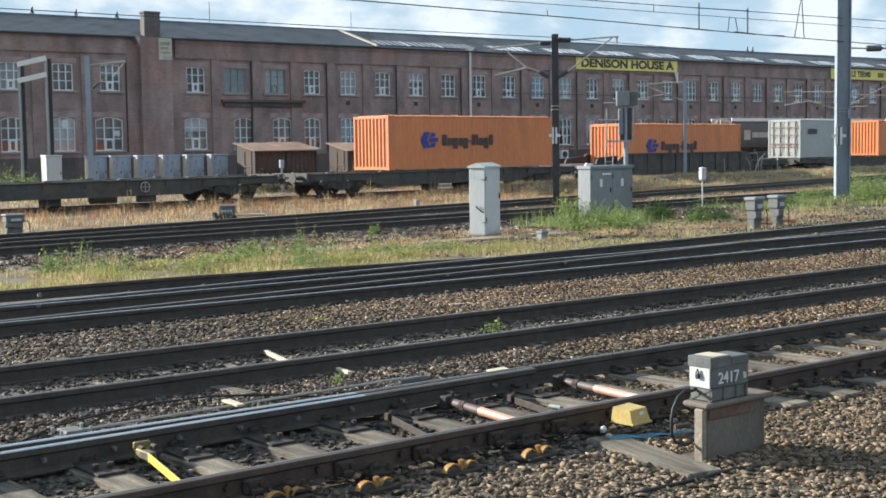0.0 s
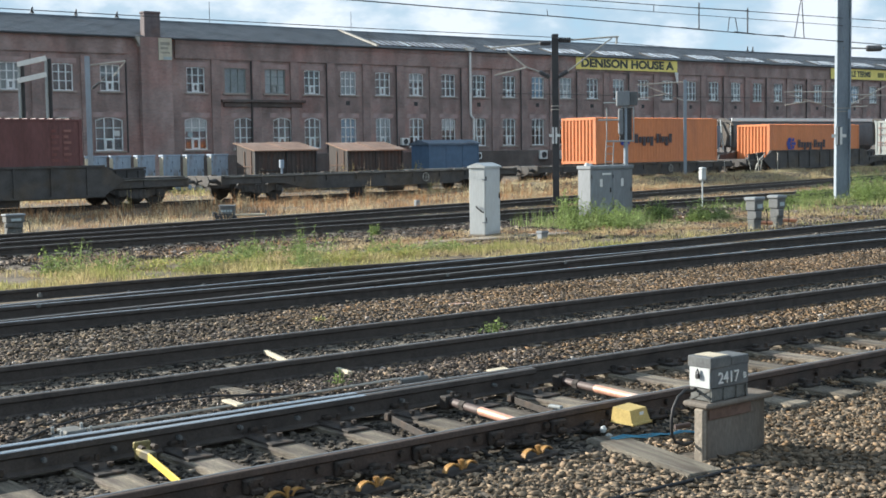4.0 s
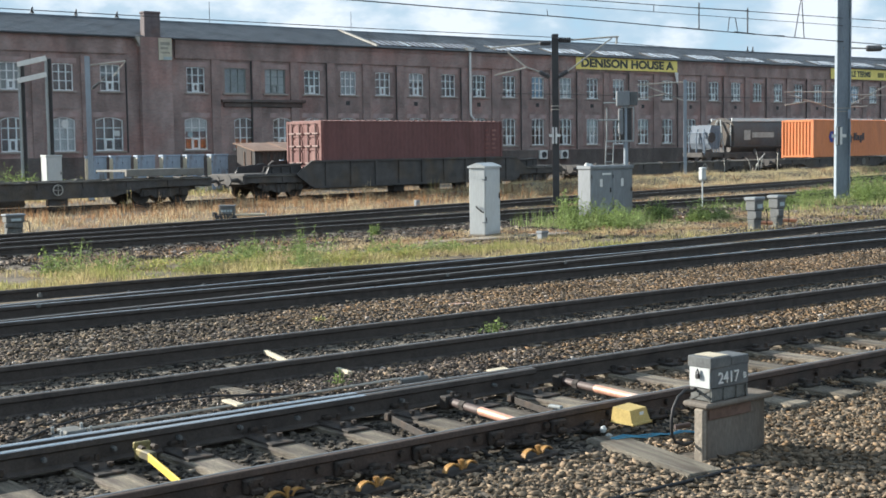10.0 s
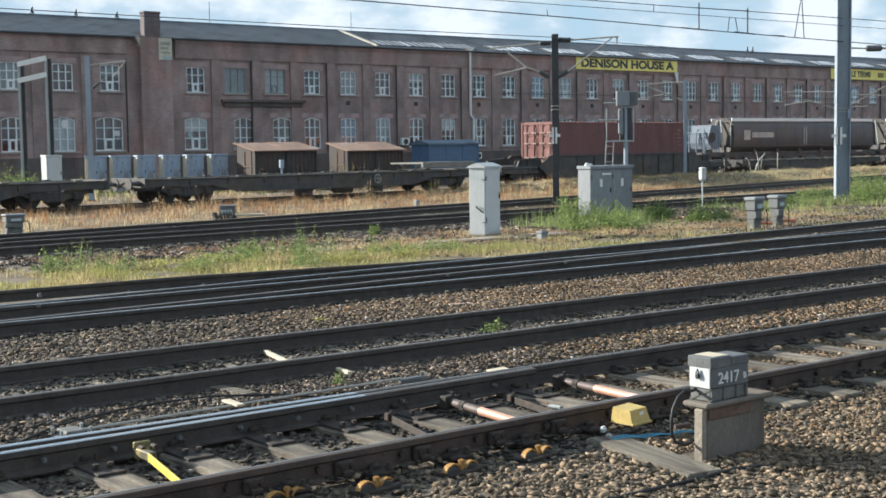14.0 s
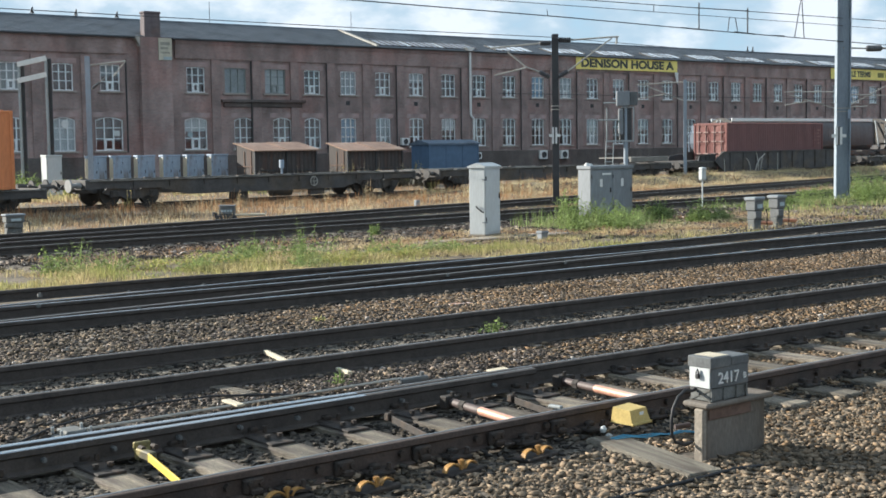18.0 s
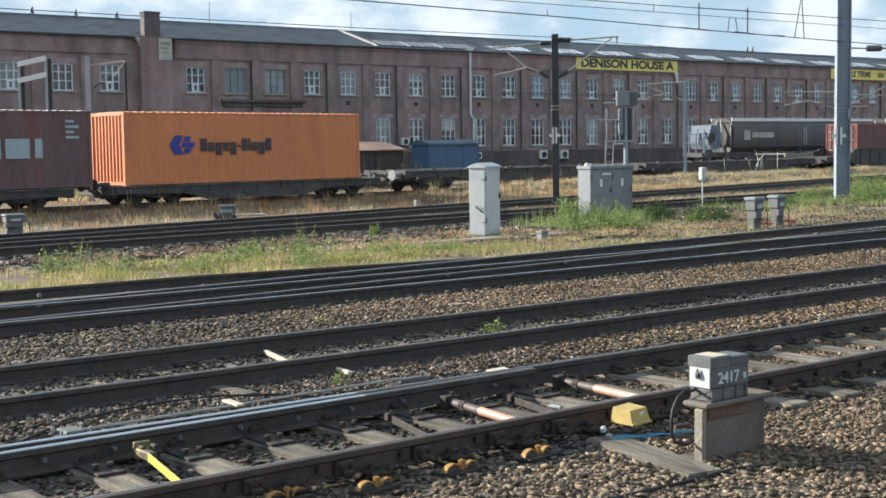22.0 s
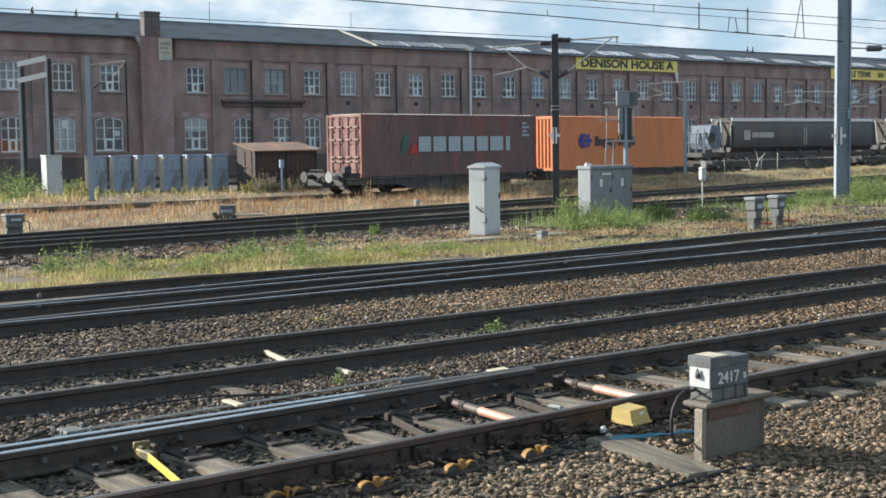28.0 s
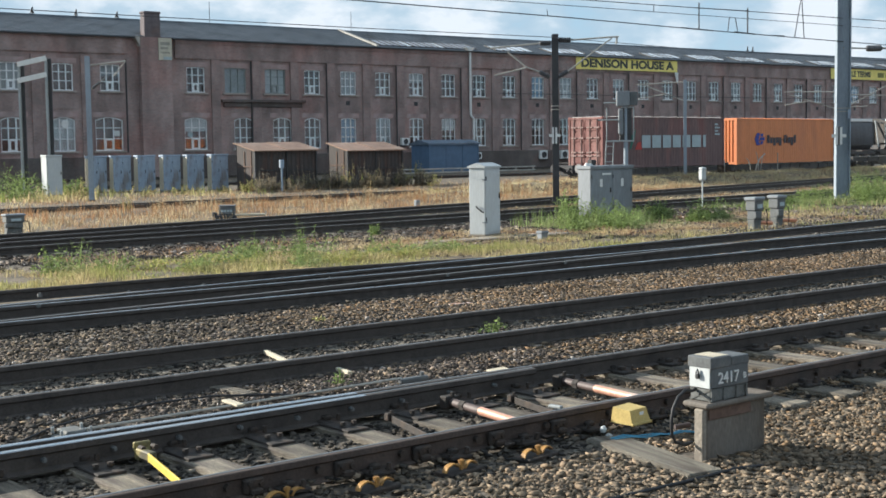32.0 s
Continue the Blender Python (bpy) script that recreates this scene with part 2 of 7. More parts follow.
M_BRICK2 = brick_material("sooty_brick", (0.135, 0.108, 0.096), (0.1, 0.084, 0.078), (0.125, 0.115, 0.108))
M_LINTEL = brick_material("rubbed_lintel_brick", (0.38, 0.275, 0.258), (0.32, 0.235, 0.222), (0.35, 0.31, 0.295))
M_FRAME_DULL = material("grimy_window_frame", (0.26, 0.29, 0.28), 0.6, 0, 0.2, 3, 30, 0.1)
M_STONE_SILL = material("stone_sill", (0.32, 0.28, 0.25), 0.9, 0, 0.25, 4, 40, 0.3)
M_SLATE = material("slate", (0.095, 0.108, 0.122), 0.6, 0, 0.3, 0.7, 16, 0.4, tint=(0.05, 0.055, 0.062), stretch=(1, 1, 1))
M_WHITE = material("white_paint", (0.68, 0.68, 0.66), 0.55, 0, 0.12, 5, 50, 0.1)
M_FRAME = material("white_window_frame", (0.76, 0.78, 0.78), 0.5, 0, 0.15, 3, 30, 0.1)
M_GLASS = bpy.data.materials.new("window_glass")
M_GLASS.use_nodes = True
for key, value in (("Base Color", (0.9, 0.95, 0.97, 1)), ("Roughness", 0.03), ("Transmission Weight", 1.0), ("IOR", 1.5)):
    M_GLASS.node_tree.nodes["Principled BSDF"].inputs[key].default_value = value
M_BLIND = material("pale_blind_cloth", (0.42, 0.43, 0.43), 0.9, 0, 0.15, 2, 20, 0.1, obj=0.3)
M_BLIND_BLUE = material("blue_blind_cloth", (0.25, 0.38, 0.52), 0.9, 0, 0.15, 2, 20, 0.1, obj=0.2)
# the sky's reflection is put into this pale pane colour
M_SKYLIGHT = material("skylight_pane", (0.6, 0.65, 0.7), 0.25, 0, 0.4, 1.5, 8, 0.05, obj=0.35, spec=0.7)
M_SKYLIGHT_DIM = material("dirty_blue_skylight_pane", (0.2, 0.225, 0.27), 0.4, 0, 0.35, 1.5, 8, 0.05, obj=0.3)
M_YELLOW = material("yellow_banner", (0.8, 0.68, 0.2), 0.6, 0, 0.15, 1.5, 20, 0.1)
M_DARKTEXT = material("dark_sign_lettering", (0.05, 0.055, 0.05), 0.6, 0, 0.2, 3, 20, 0)
M_ORANGE = material("orange_container_paint", (0.62, 0.215, 0.08), 0.55, 0, 0.14, 1.6, 12, 0.06, tint=(0.54, 0.19, 0.08), stretch=(1, 1, 0.3))
M_MAROON = material("maroon_container_paint", (0.145, 0.062, 0.058), 0.6, 0, 0.22, 1.6, 12, 0.08, tint=(0.125, 0.05, 0.046), stretch=(1, 1, 0.3))
M_BROWN = material("brown_container_paint", (0.14, 0.086, 0.082), 0.6, 0, 0.3, 1.6, 12, 0.08, tint=(0.195, 0.08, 0.07), stretch=(1, 1, 0.2), tint_at=(0.52, 0.7))
M_REDEND = material("faded_red_door_paint", (0.17, 0.058, 0.05), 0.55, 0, 0.25, 2.5, 20, 0.1, tint=(0.26, 0.13, 0.11), stretch=(1, 1, 0.4), tint_at=(0.44, 0.62))
M_GREYBOX = material("pale_grey_container_paint", (0.36, 0.385, 0.37), 0.5, 0, 0.12, 1, 12, 0.08, tint=(0.3, 0.315, 0.3))
M_WAGON = material("grimy_wagon_steel", (0.08, 0.075, 0.072), 0.75, 0.1, 0.4, 2, 30, 0.3, tint=(0.1, 0.08, 0.06))
M_WHEEL = material("wheel_steel", (0.06, 0.055, 0.05), 0.6, 0.5, 0.3, 5, 40, 0.2)
M_PALE_DISC = material("pale_hub_paint", (0.26, 0.26, 0.255), 0.6, 0, 0.15, 6, 40, 0.1)
M_LOGO_BLUE = material("blue_marking", (0.03, 0.05, 0.28), 0.5, 0, 0.1, 3, 20, 0)
M_LOGO_DARK = material("dark_marking", (0.06, 0.045, 0.05), 0.5, 0, 0.2, 3, 20, 0)
M_LOGO_PALE = material("pale_blue_marking", (0.36, 0.43, 0.45), 0.5, 0, 0.12, 3, 20, 0)
M_LOGO_GREEN = material("green_marking", (0.03, 0.14, 0.1), 0.5, 0, 0.12, 3, 20, 0)
M_LOGO_RED = material("red_marking", (0.4, 0.05, 0.04), 0.5, 0, 0.12, 3, 20, 0)
M_GALV = material("galvanised_steel", (0.27, 0.315, 0.36), 0.55, 0.2, 0.2, 2, 30, 0.1, tint=(0.21, 0.24, 0.27), stretch=(1, 1, 0.2))
M_DARKSTEEL = material("dark_painted_steel", (0.05, 0.05, 0.052), 0.6, 0.2, 0.3, 3, 30, 0.15)
M_CABWHITE = material("white_cabinet_paint", (0.48, 0.5, 0.5), 0.5, 0, 0.1, 2, 25, 0.06, tint=(0.36, 0.36, 0.34), stretch=(1, 1, 0.25))
M_CABGREY = material("grey_cabinet_paint", (0.2, 0.217, 0.232), 0.55, 0, 0.2, 2, 25, 0.08, tint=(0.15, 0.158, 0.165), stretch=(1, 1, 0.25))
M_CABOLD = material("peeling_pale_paint", (0.28, 0.345, 0.43), 0.65, 0, 0.2, 3, 30, 0.2, tint=(0.2, 0.2, 0.21), stretch=(2, 2, 0.5), tint_at=(0.52, 0.62))
M_SHED = material("dark_shed_sheet", (0.07, 0.06, 0.056), 0.8, 0.1, 0.3, 2, 25, 0.3, tint=(0.085, 0.055, 0.045), stretch=(3, 3, 0.4))
M_RUSTROOF = material("rusted_sheet_roof", (0.31, 0.2, 0.145), 0.8, 0.1, 0.3, 1.6, 20, 0.25, tint=(0.42, 0.33, 0.27), obj=0.15)
M_RUSTDARK = material("dark_rust", (0.13, 0.085, 0.065), 0.85, 0.1, 0.3, 4, 30, 0.2)
M_BLUESHED = material("blue_shed_paint", (0.085, 0.14, 0.22), 0.55, 0, 0.2, 2, 20, 0.1)
M_CONCRETE = material("old_concrete", (0.25, 0.22, 0.18), 0.92, 0, 0.3, 4, 45, 0.5, tint=(0.13, 0.11, 0.09))
M_STANDCONC = material("rain_stained_concrete", (0.155, 0.136, 0.116), 0.92, 0, 0.25, 5, 45, 0.4, tint=(0.11, 0.09, 0.07), stretch=(1, 1, 0.5), tint_at=(0.46, 0.66))
M_DARKCONC = material("stained_plinth", (0.1, 0.085, 0.07), 0.9, 0, 0.3, 5, 45, 0.4, tint=(0.06, 0.05, 0.04))
M_SAFETY = material("yellow_paint", (0.54, 0.4, 0.055), 0.6, 0, 0.2, 7, 60, 0.15, tint=(0.5, 0.33, 0.04), tint_at=(0.55, 0.75))
M_CLIP = material("ochre_clip_paint", (0.36, 0.19, 0.05), 0.6, 0, 0.35, 15, 80, 0.2, tint=(0.17, 0.085, 0.04), tint_at=(0.46, 0.6))
M_ROD = material("red_oxide_rod", (0.5, 0.27, 0.19), 0.5, 0.1, 0.3, 8, 60, 0.2, tint=(0.68, 0.57, 0.5), tint_at=(0.42, 0.58))
M_RODDARK = material("dark_rod", (0.09, 0.066, 0.06), 0.6, 0.1, 0.4, 10, 60, 0.2, tint=(0.08, 0.06, 0.055))
M_BLACK = material("black_rubber", (0.02, 0.02, 0.022), 0.6, 0, 0.2, 10, 60, 0.1)
M_BLUECABLE = material("blue_cable", (0.06, 0.22, 0.34), 0.5, 0, 0.15, 10, 60, 0)
M_BOXGREY = material("dark_grey_box_paint", (0.105, 0.112, 0.115), 0.6, 0, 0.25, 6, 60, 0.15, tint=(0.16, 0.16, 0.15))
M_PALEWOOD = material("bleached_timber", (0.5, 0.44, 0.33), 0.85, 0, 0.25, 6, 60, 0.4, stretch=(1, 6, 6))
M_DRY = leafy(material("dry_grass", (0.52, 0.43, 0.27), 0.9, 0, 0.3, 1.1, 14, 0, tint=(0.33, 0.2, 0.11), island=0.5, tint_at=(0.42, 0.58)))
M_GREEN = leafy(material("green_grass", (0.27, 0.295, 0.085), 0.85, 0, 0.25, 0.9, 14, 0, tint=(0.45, 0.36, 0.2), island=0.55, tint_at=(0.39, 0.57)))
M_WEED = leafy(material("weed_leaf", (0.205, 0.27, 0.09), 0.7, 0, 0.2, 3, 14, 0, tint=(0.29, 0.32, 0.15), island=0.5))
M_BANK = leafy(material("yellowing_grass", (0.58, 0.5, 0.3), 0.9, 0, 0.25, 0.6, 14, 0, tint=(0.42, 0.36, 0.2), island=0.45, tint_at=(0.48, 0.62)))
M_LIME = leafy(material("yellow_green_leaf", (0.36, 0.36, 0.11), 0.7, 0, 0.2, 3, 14, 0, tint=(0.4, 0.36, 0.14), island=0.4))
M_DOCK = leafy(material("rusty_seed_heads", (0.3, 0.17, 0.085), 0.9, 0, 0.2, 2, 14, 0, tint=(0.36, 0.2, 0.1), island=0.4))
M_CLAMP = material("oily_yellow_clamp", (0.26, 0.21, 0.08), 0.6, 0.1, 0.4, 14, 80, 0.2, tint=(0.09, 0.08, 0.05), tint_at=(0.45, 0.6))
M_OLIVE = material("grubby_yellow_plastic", (0.48, 0.355, 0.12), 0.55, 0, 0.25, 9, 60, 0.15, tint=(0.33, 0.27, 0.1))
M_WIRE = material("overhead_wire", (0.07, 0.07, 0.075), 0.6, 0.3, 0.2, 5, 40, 0)
M_INSUL = material("grey_insulator", (0.085, 0.085, 0.09), 0.4, 0, 0.2, 8, 40, 0)
M_CREAM = material("cream_paint", (0.5, 0.44, 0.33), 0.6, 0, 0.2, 2, 20, 0.1)
M_CHIMNEY = material("sooty_chimney_brick", (0.14, 0.118, 0.122), 0.9, 0, 0.3, 2, 25, 0.4, tint=(0.14, 0.1, 0.09))
M_OLDBOARD = material("weathered_cream_board", (0.5, 0.47, 0.37), 0.8, 0, 0.2, 3, 25, 0.1)
M_FAINT = material("faint_grey_lettering", (0.3, 0.29, 0.25), 0.8, 0, 0.2, 3, 20, 0)
M_FADEDTEXT = material("faded_sign_lettering", (0.2, 0.19, 0.06), 0.7, 0, 0.2, 3, 20, 0)
M_CASTGREY = material("weathered_cast_grey", (0.13, 0.135, 0.13), 0.75, 0.1, 0.3, 8, 60, 0.25, tint=(0.08, 0.075, 0.065))
M_ORANGEROD = material("orange_drive_rod", (0.6, 0.25, 0.13), 0.6, 0, 0.2, 8, 60, 0.1)
M_GREYBLUE = material("dull_grey_blue_pipe", (0.17, 0.21, 0.26), 0.7, 0, 0.25, 4, 30, 0.1)
M_ROOFPALE = material("sunlit_fold_container_roof", (0.36, 0.34, 0.32), 0.7, 0, 0.2, 3, 30, 0.1)
M_PALESTEEL = material("pale_galvanised_rail", (0.34, 0.36, 0.36), 0.55, 0.3, 0.15, 4, 30, 0.05)
M_SUNEDGE = material("sunlit_deck_steel", (0.15, 0.142, 0.128), 0.7, 0.2, 0.4, 2, 30, 0.2, tint=(0.07, 0.06, 0.05))
M_GREYRAMP = material("sunlit_pale_steel", (0.2, 0.19, 0.17), 0.7, 0.1, 0.25, 3, 30, 0.15)
M_LOCK = material("worn_lock_gear", (0.28, 0.19, 0.17), 0.6, 0.1, 0.3, 5, 30, 0.1)
M_LEDGE = material("pale_edge", (0.4, 0.38, 0.34), 0.85, 0, 0.3, 2, 30, 0.2)


# ---- mesh helpers ----
class Mesh:
    """Collects convex pieces into one mesh."""

    def __init__(self):
        self.v, self.f = [], []

    def hull(self, pts, faces):
        c = [sum(p[i] for p in pts) / len(pts) for i in range(3)]
        o = len(self.v)
        for fc in faces:
            a, b, d = (Vector(pts[fc[i]]) for i in (0, 1, 2))
            nrm = (b - a).cross(d - a)
            mid = sum((Vector(pts[i]) for i in fc), Vector()) / len(fc)
            if nrm.dot(mid - Vector(c)) < 0:
                fc = fc[::-1]
            self.f.append(tuple(o + i for i in fc))
        self.v.extend(tuple(p) for p in pts)
        return self

    def box(self, x0, x1, y0, y1, z0, z1, c=0.0, m=None):
        if c <= 0:
            pts = [(x, y, z) for x in (x0, x1) for y in (y0, y1) for z in (z0, z1)]
            fc = [(0, 1, 3, 2), (4, 5, 7, 6), (0, 1, 5, 4), (2, 3, 7, 6), (0, 2, 6, 4), (1, 3, 7, 5)]
        else:
            pts, idx = [], {}
            for i, x in enumerate((x0, x1)):
                for j, y in enumerate((y0, y1)):
                    for k, z in enumerate((z0, z1)):
                        sx, sy, sz = (1 if i else -1), (1 if j else -1), (1 if k else -1)
                        idx[i, j, k] = len(pts)
                        pts += [(x, y - sy * c, z - sz * c), (x - sx * c, y, z - sz * c), (x - sx * c, y - sy * c, z)]
            r = (0, 1)
            fc = []
            for i in r:
                fc.append([idx[i, 0, 0], idx[i, 0, 1], idx[i, 1, 1], idx[i, 1, 0]])
                fc.append([idx[0, i, 0] + 1, idx[0, i, 1] + 1, idx[1, i, 1] + 1, idx[1, i, 0] + 1])
                fc.append([idx[0, 0, i] + 2, idx[0, 1, i] + 2, idx[1, 1, i] + 2, idx[1, 0, i] + 2])
                for j in r:
                    fc.append([idx[i, j, 0], idx[i, j, 1], idx[i, j, 1] + 1, idx[i, j, 0] + 1])
                    fc.append([idx[i, 0, j], idx[i, 1, j], idx[i, 1, j] + 2, idx[i, 0, j] + 2])
                    fc.append([idx[0, i, j] + 1, idx[1, i, j] + 1, idx[1, i, j] + 2, idx[0, i, j] + 2])
                    for k in r:
                        q = idx[i, j, k]
                        fc.append([q, q + 1, q + 2])
        if m is not None:
            pts = [m @ Vector(p) for p in pts]
        return self.hull(pts, fc)

    def prism(self, prof, a, b, axis="x", m=None):
        """A convex or concave profile run along an axis; the profile's points go round."""
        n = len(prof)
        put = {"x": lambda t, p: (t, p[0], p[1]), "y": lambda t, p: (p[0], t, p[1]), "z": lambda t, p: (p[0], p[1], t)}[axis]
        pts = [put(a, p) for p in prof] + [put(b, p) for p in prof]
        area = sum(prof[i][0] * prof[(i + 1) % n][1] - prof[(i + 1) % n][0] * prof[i][1] for i in range(n))
        flip = (area > 0) == (axis == "y")
        if b < a:
            flip = not flip
        fc = [(i, (i + 1) % n, n + (i + 1) % n, n + i) for i in range(n)] + [tuple(range(n))[::-1], tuple(range(n, 2 * n))]
        if flip:
            fc = [q[::-1] for q in fc]
        if m is not None:
            pts = [m @ Vector(p) for p in pts]
        o = len(self.v)
        self.v.extend(tuple(p) for p in pts)
        self.f.extend(tuple(o + i for i in q) for q in fc)
        return self

    def rod(self, p, q, r, n=8, r2=None):
        p, q = Vector(p), Vector(q)
        d = (q - p).normalized()
        s = d.orthogonal().normalized()
        t = d.cross(s)
        r2 = r if r2 is None else r2
        ring = [(math.cos(2 * math.pi * i / n), math.sin(2 * math.pi * i / n)) for i in range(n)]
        pts = [p + (s * a + t * b) * r for a, b in ring] + [q + (s * a + t * b) * r2 for a, b in ring]
        fc = [(i, (i + 1) % n, n + (i + 1) % n, n + i) for i in range(n)] + [tuple(range(n)), tuple(range(n, 2 * n))]
        return self.hull(pts, fc)

    def path(self, pts, r, n=6):
        """One bent tube through the points."""
        p = [Vector(q) for q in pts]
        o, last = len(self.v), None
        for i, c in enumerate(p):
            d = (p[min(i + 1, len(p) - 1)] - p[max(i - 1, 0)]).normalized()
            s = d.orthogonal().normalized() if last is None else (last - d * last.dot(d)).normalized()
            last = s
            t = d.cross(s)
            self.v.extend(tuple(c + (s * math.cos(2 * math.pi * k / n) + t * math.sin(2 * math.pi * k / n)) * r) for k in range(n))
        for i in range(len(p) - 1):
            for k in range(n):
                a, b = o + i * n + k, o + i * n + (k + 1) % n
                self.f.append((a, b, b + n, a + n))
        self.f.append(tuple(range(o, o + n))[::-1])
        self.f.append(tuple(range(o + (len(p) - 1) * n, o + len(p) * n)))
        return self

    def lathe(self, a, b, radii, n=10):
        """A turned piece from a to b, its radii at even steps."""
        a, b = Vector(a), Vector(b)
        d = (b - a).normalized()
        s = d.orthogonal().normalized()
        t = d.cross(s)
        o = len(self.v)
        for i, r in enumerate(radii):
            c = a.lerp(b, i / (len(radii) - 1))
            self.v.extend(tuple(c + (s * math.cos(2 * math.pi * k / n) + t * math.sin(2 * math.pi * k / n)) * r) for k in range(n))
        for i in range(len(radii) - 1):
            for k in range(n):
                q, w = o + i * n + k, o + i * n + (k + 1) % n
                self.f.append((q, w, w + n, q + n))
        self.f.append(tuple(range(o, o + n))[::-1])
        self.f.append(tuple(range(o + (len(radii) - 1) * n, o + len(radii) * n)))
        return self

    def quad(self, *pts):
        o = len(self.v)
        self.v.extend(tuple(p) for p in pts)
        self.f.append(tuple(range(o, o + len(pts))))
        return self

    def data(self, name, mat, smooth=0):
        me = bpy.data.meshes.new(name)
        me.from_pydata(self.v, [], self.f)
        if smooth:
            me.polygons.foreach_set("use_smooth", [True] * len(me.polygons))
            me.set_sharp_from_angle(angle=math.radians(smooth))
        me.materials.append(mat)
        me.update()
        return me


def part(name, mesh, mat, parent, label="", smooth=0, at=None):
    data = mesh.data(name, mat, smooth) if isinstance(mesh, Mesh) else mesh
    ob = new(name, data)
    ob.parent = parent
    if at is not None:
        ob.matrix_basis = at
    if label:
        tagged(ob, label)
    return ob


def thing(name, at, label, category, group="", kind=""):
    ob = new(name)
    ob.empty_display_size = 0.2
    ob.matrix_basis = at
    return tagged(ob, label, category, group, kind)


def solo(name, mesh, mat, at, label, category, group="", kind="", smooth=0):
    ob = new(name, mesh.data(name, mat, smooth) if isinstance(mesh, Mesh) else mesh)
    ob.matrix_basis = at
    return tagged(ob, label, category, group, kind)


def scatter(name, base_v, base_f, pos, rot, scl, mat, label, category):
    """Many small pieces of one base shape, joined: numpy arrays of places, turns about z and x, and sizes."""
    nv, nf, k = len(base_v), len(base_f), len(base_f[0])
    n = len(pos)
    bv = np.asarray(base_v, float)
    v = bv[None] * scl[:, None, :]
    cx, sx = np.cos(rot[:, 1])[:, None], np.sin(rot[:, 1])[:, None]
    y, z = v[..., 1] * cx - v[..., 2] * sx, v[..., 1] * sx + v[..., 2] * cx
    cz, sz = np.cos(rot[:, 0])[:, None], np.sin(rot[:, 0])[:, None]
    x, y = v[..., 0] * cz - y * sz, v[..., 0] * sz + y * cz
    v = np.stack([x, y, z], -1) + pos[:, None, :]
    f = (np.asarray(base_f)[None] + (np.arange(n) * nv)[:, None, None]).reshape(-1)
    me = bpy.data.meshes.new(name)
    me.vertices.add(n * nv)
    me.vertices.foreach_set("co", v.reshape(-1))
    me.loops.add(len(f))
    me.loops.foreach_set("vertex_index", f.astype(np.int32))
    me.polygons.add(n * nf)
    me.polygons.foreach_set("loop_start", np.arange(0, len(f), k, dtype=np.int32))
    me.polygons.foreach_set("loop_total", np.full(n * nf, k, dtype=np.int32))
    me.update(calc_edges=True)
    me.materials.append(mat)
    return tagged(new(name, me), label, category, "", "stuff")


def text_mesh(words, size, bold=0.0):
    cu = bpy.data.curves.new("lettering", "FONT")
    cu.body, cu.size, cu.extrude, cu.align_x, cu.align_y = words, size, 0.004, "CENTER", "CENTER"
    cu.offset = bold
    tmp = new("lettering", cu)
    bpy.context.view_layer.update()
    me = bpy.data.meshes.new_from_object(tmp)
    bpy.data.objects.remove(tmp)
    bpy.data.curves.remove(cu)
    return me


rng = np.random.default_rng(7)


# ---- ground ----
BED = [(-50, -0.24), (3.0, -0.24), (5.6, -0.2), (6.3, -0.2), (8.8, -0.205), (9.2, -0.14), (9.7, -0.14), (10.1, -0.165), (11.8, -0.165), (12.4, -0.12), (13.9, -0.13), (14.5, -0.145), (14.66, -0.2), (17.0, -0.21), (18.0, -0.2), (32.0, -0.2), (41.0, -0.32), (3000, -0.32)]


def mound(x, y):
    """A low grassy bank beside the freight line that grows out of the flat ground."""
    along = min(1.0, max(0.0, (x - 35.0) / 11.0))
    across = (y - 43.45 - 0.1152 * x) / 2.1
    return 0.44 * along * along * (3 - 2 * along) * max(0.0, 1 - across * across) ** 1.5


def ground_z(y, x=0.0):
    return bed_z(y) + (mound(x, y) if x > 35 else 0.0)


def bed_z(y):
    for (a, za), (b, zb) in zip(BED, BED[1:]):
        if y <= b:
            k = max(0.0, (y - a) / (b - a))
            return za + (zb - za) * k
    return BED[-1][1]


def make_ground():
    ys = [-2500, -300, -60, -20, -8, -2] + list(np.arange(0, 19, 0.2)) + list(np.arange(19, 62, 0.5)) + [66, 72, 80, 90, 100, 115, 140, 200, 400, 1000, 2800]
    xs = [-2500, -400, -80, -30, -12, -4] + list(np.arange(0, 100, 1.0)) + [105, 130, 170, 250, 500, 1200, 2800]
    v = []
    for y in ys:
        for x in xs:
            near = -5 < x < 100 and -5 < y < 100
            v.append((x, y, ground_z(y, x) + (0.035 * noise.noise(Vector((x * 0.5, y * 0.7, 0))) if near and y > 18 else 0)))
    w = len(xs)
    f = [(j * w + i, j * w + i + 1, (j + 1) * w + i + 1, (j + 1) * w + i) for j in range(len(ys) - 1) for i in range(w - 1)]
    me = bpy.data.meshes.new("ground")
    me.from_pydata(v, [], f)
    me.polygons.foreach_set("use_smooth", [True] * len(f))
    me.materials.append(M_GROUND)
    tagged(new("ground", me), "stony railway yard ground with ballast dirt and dry soil", "ground", "", "structure")


make_ground()

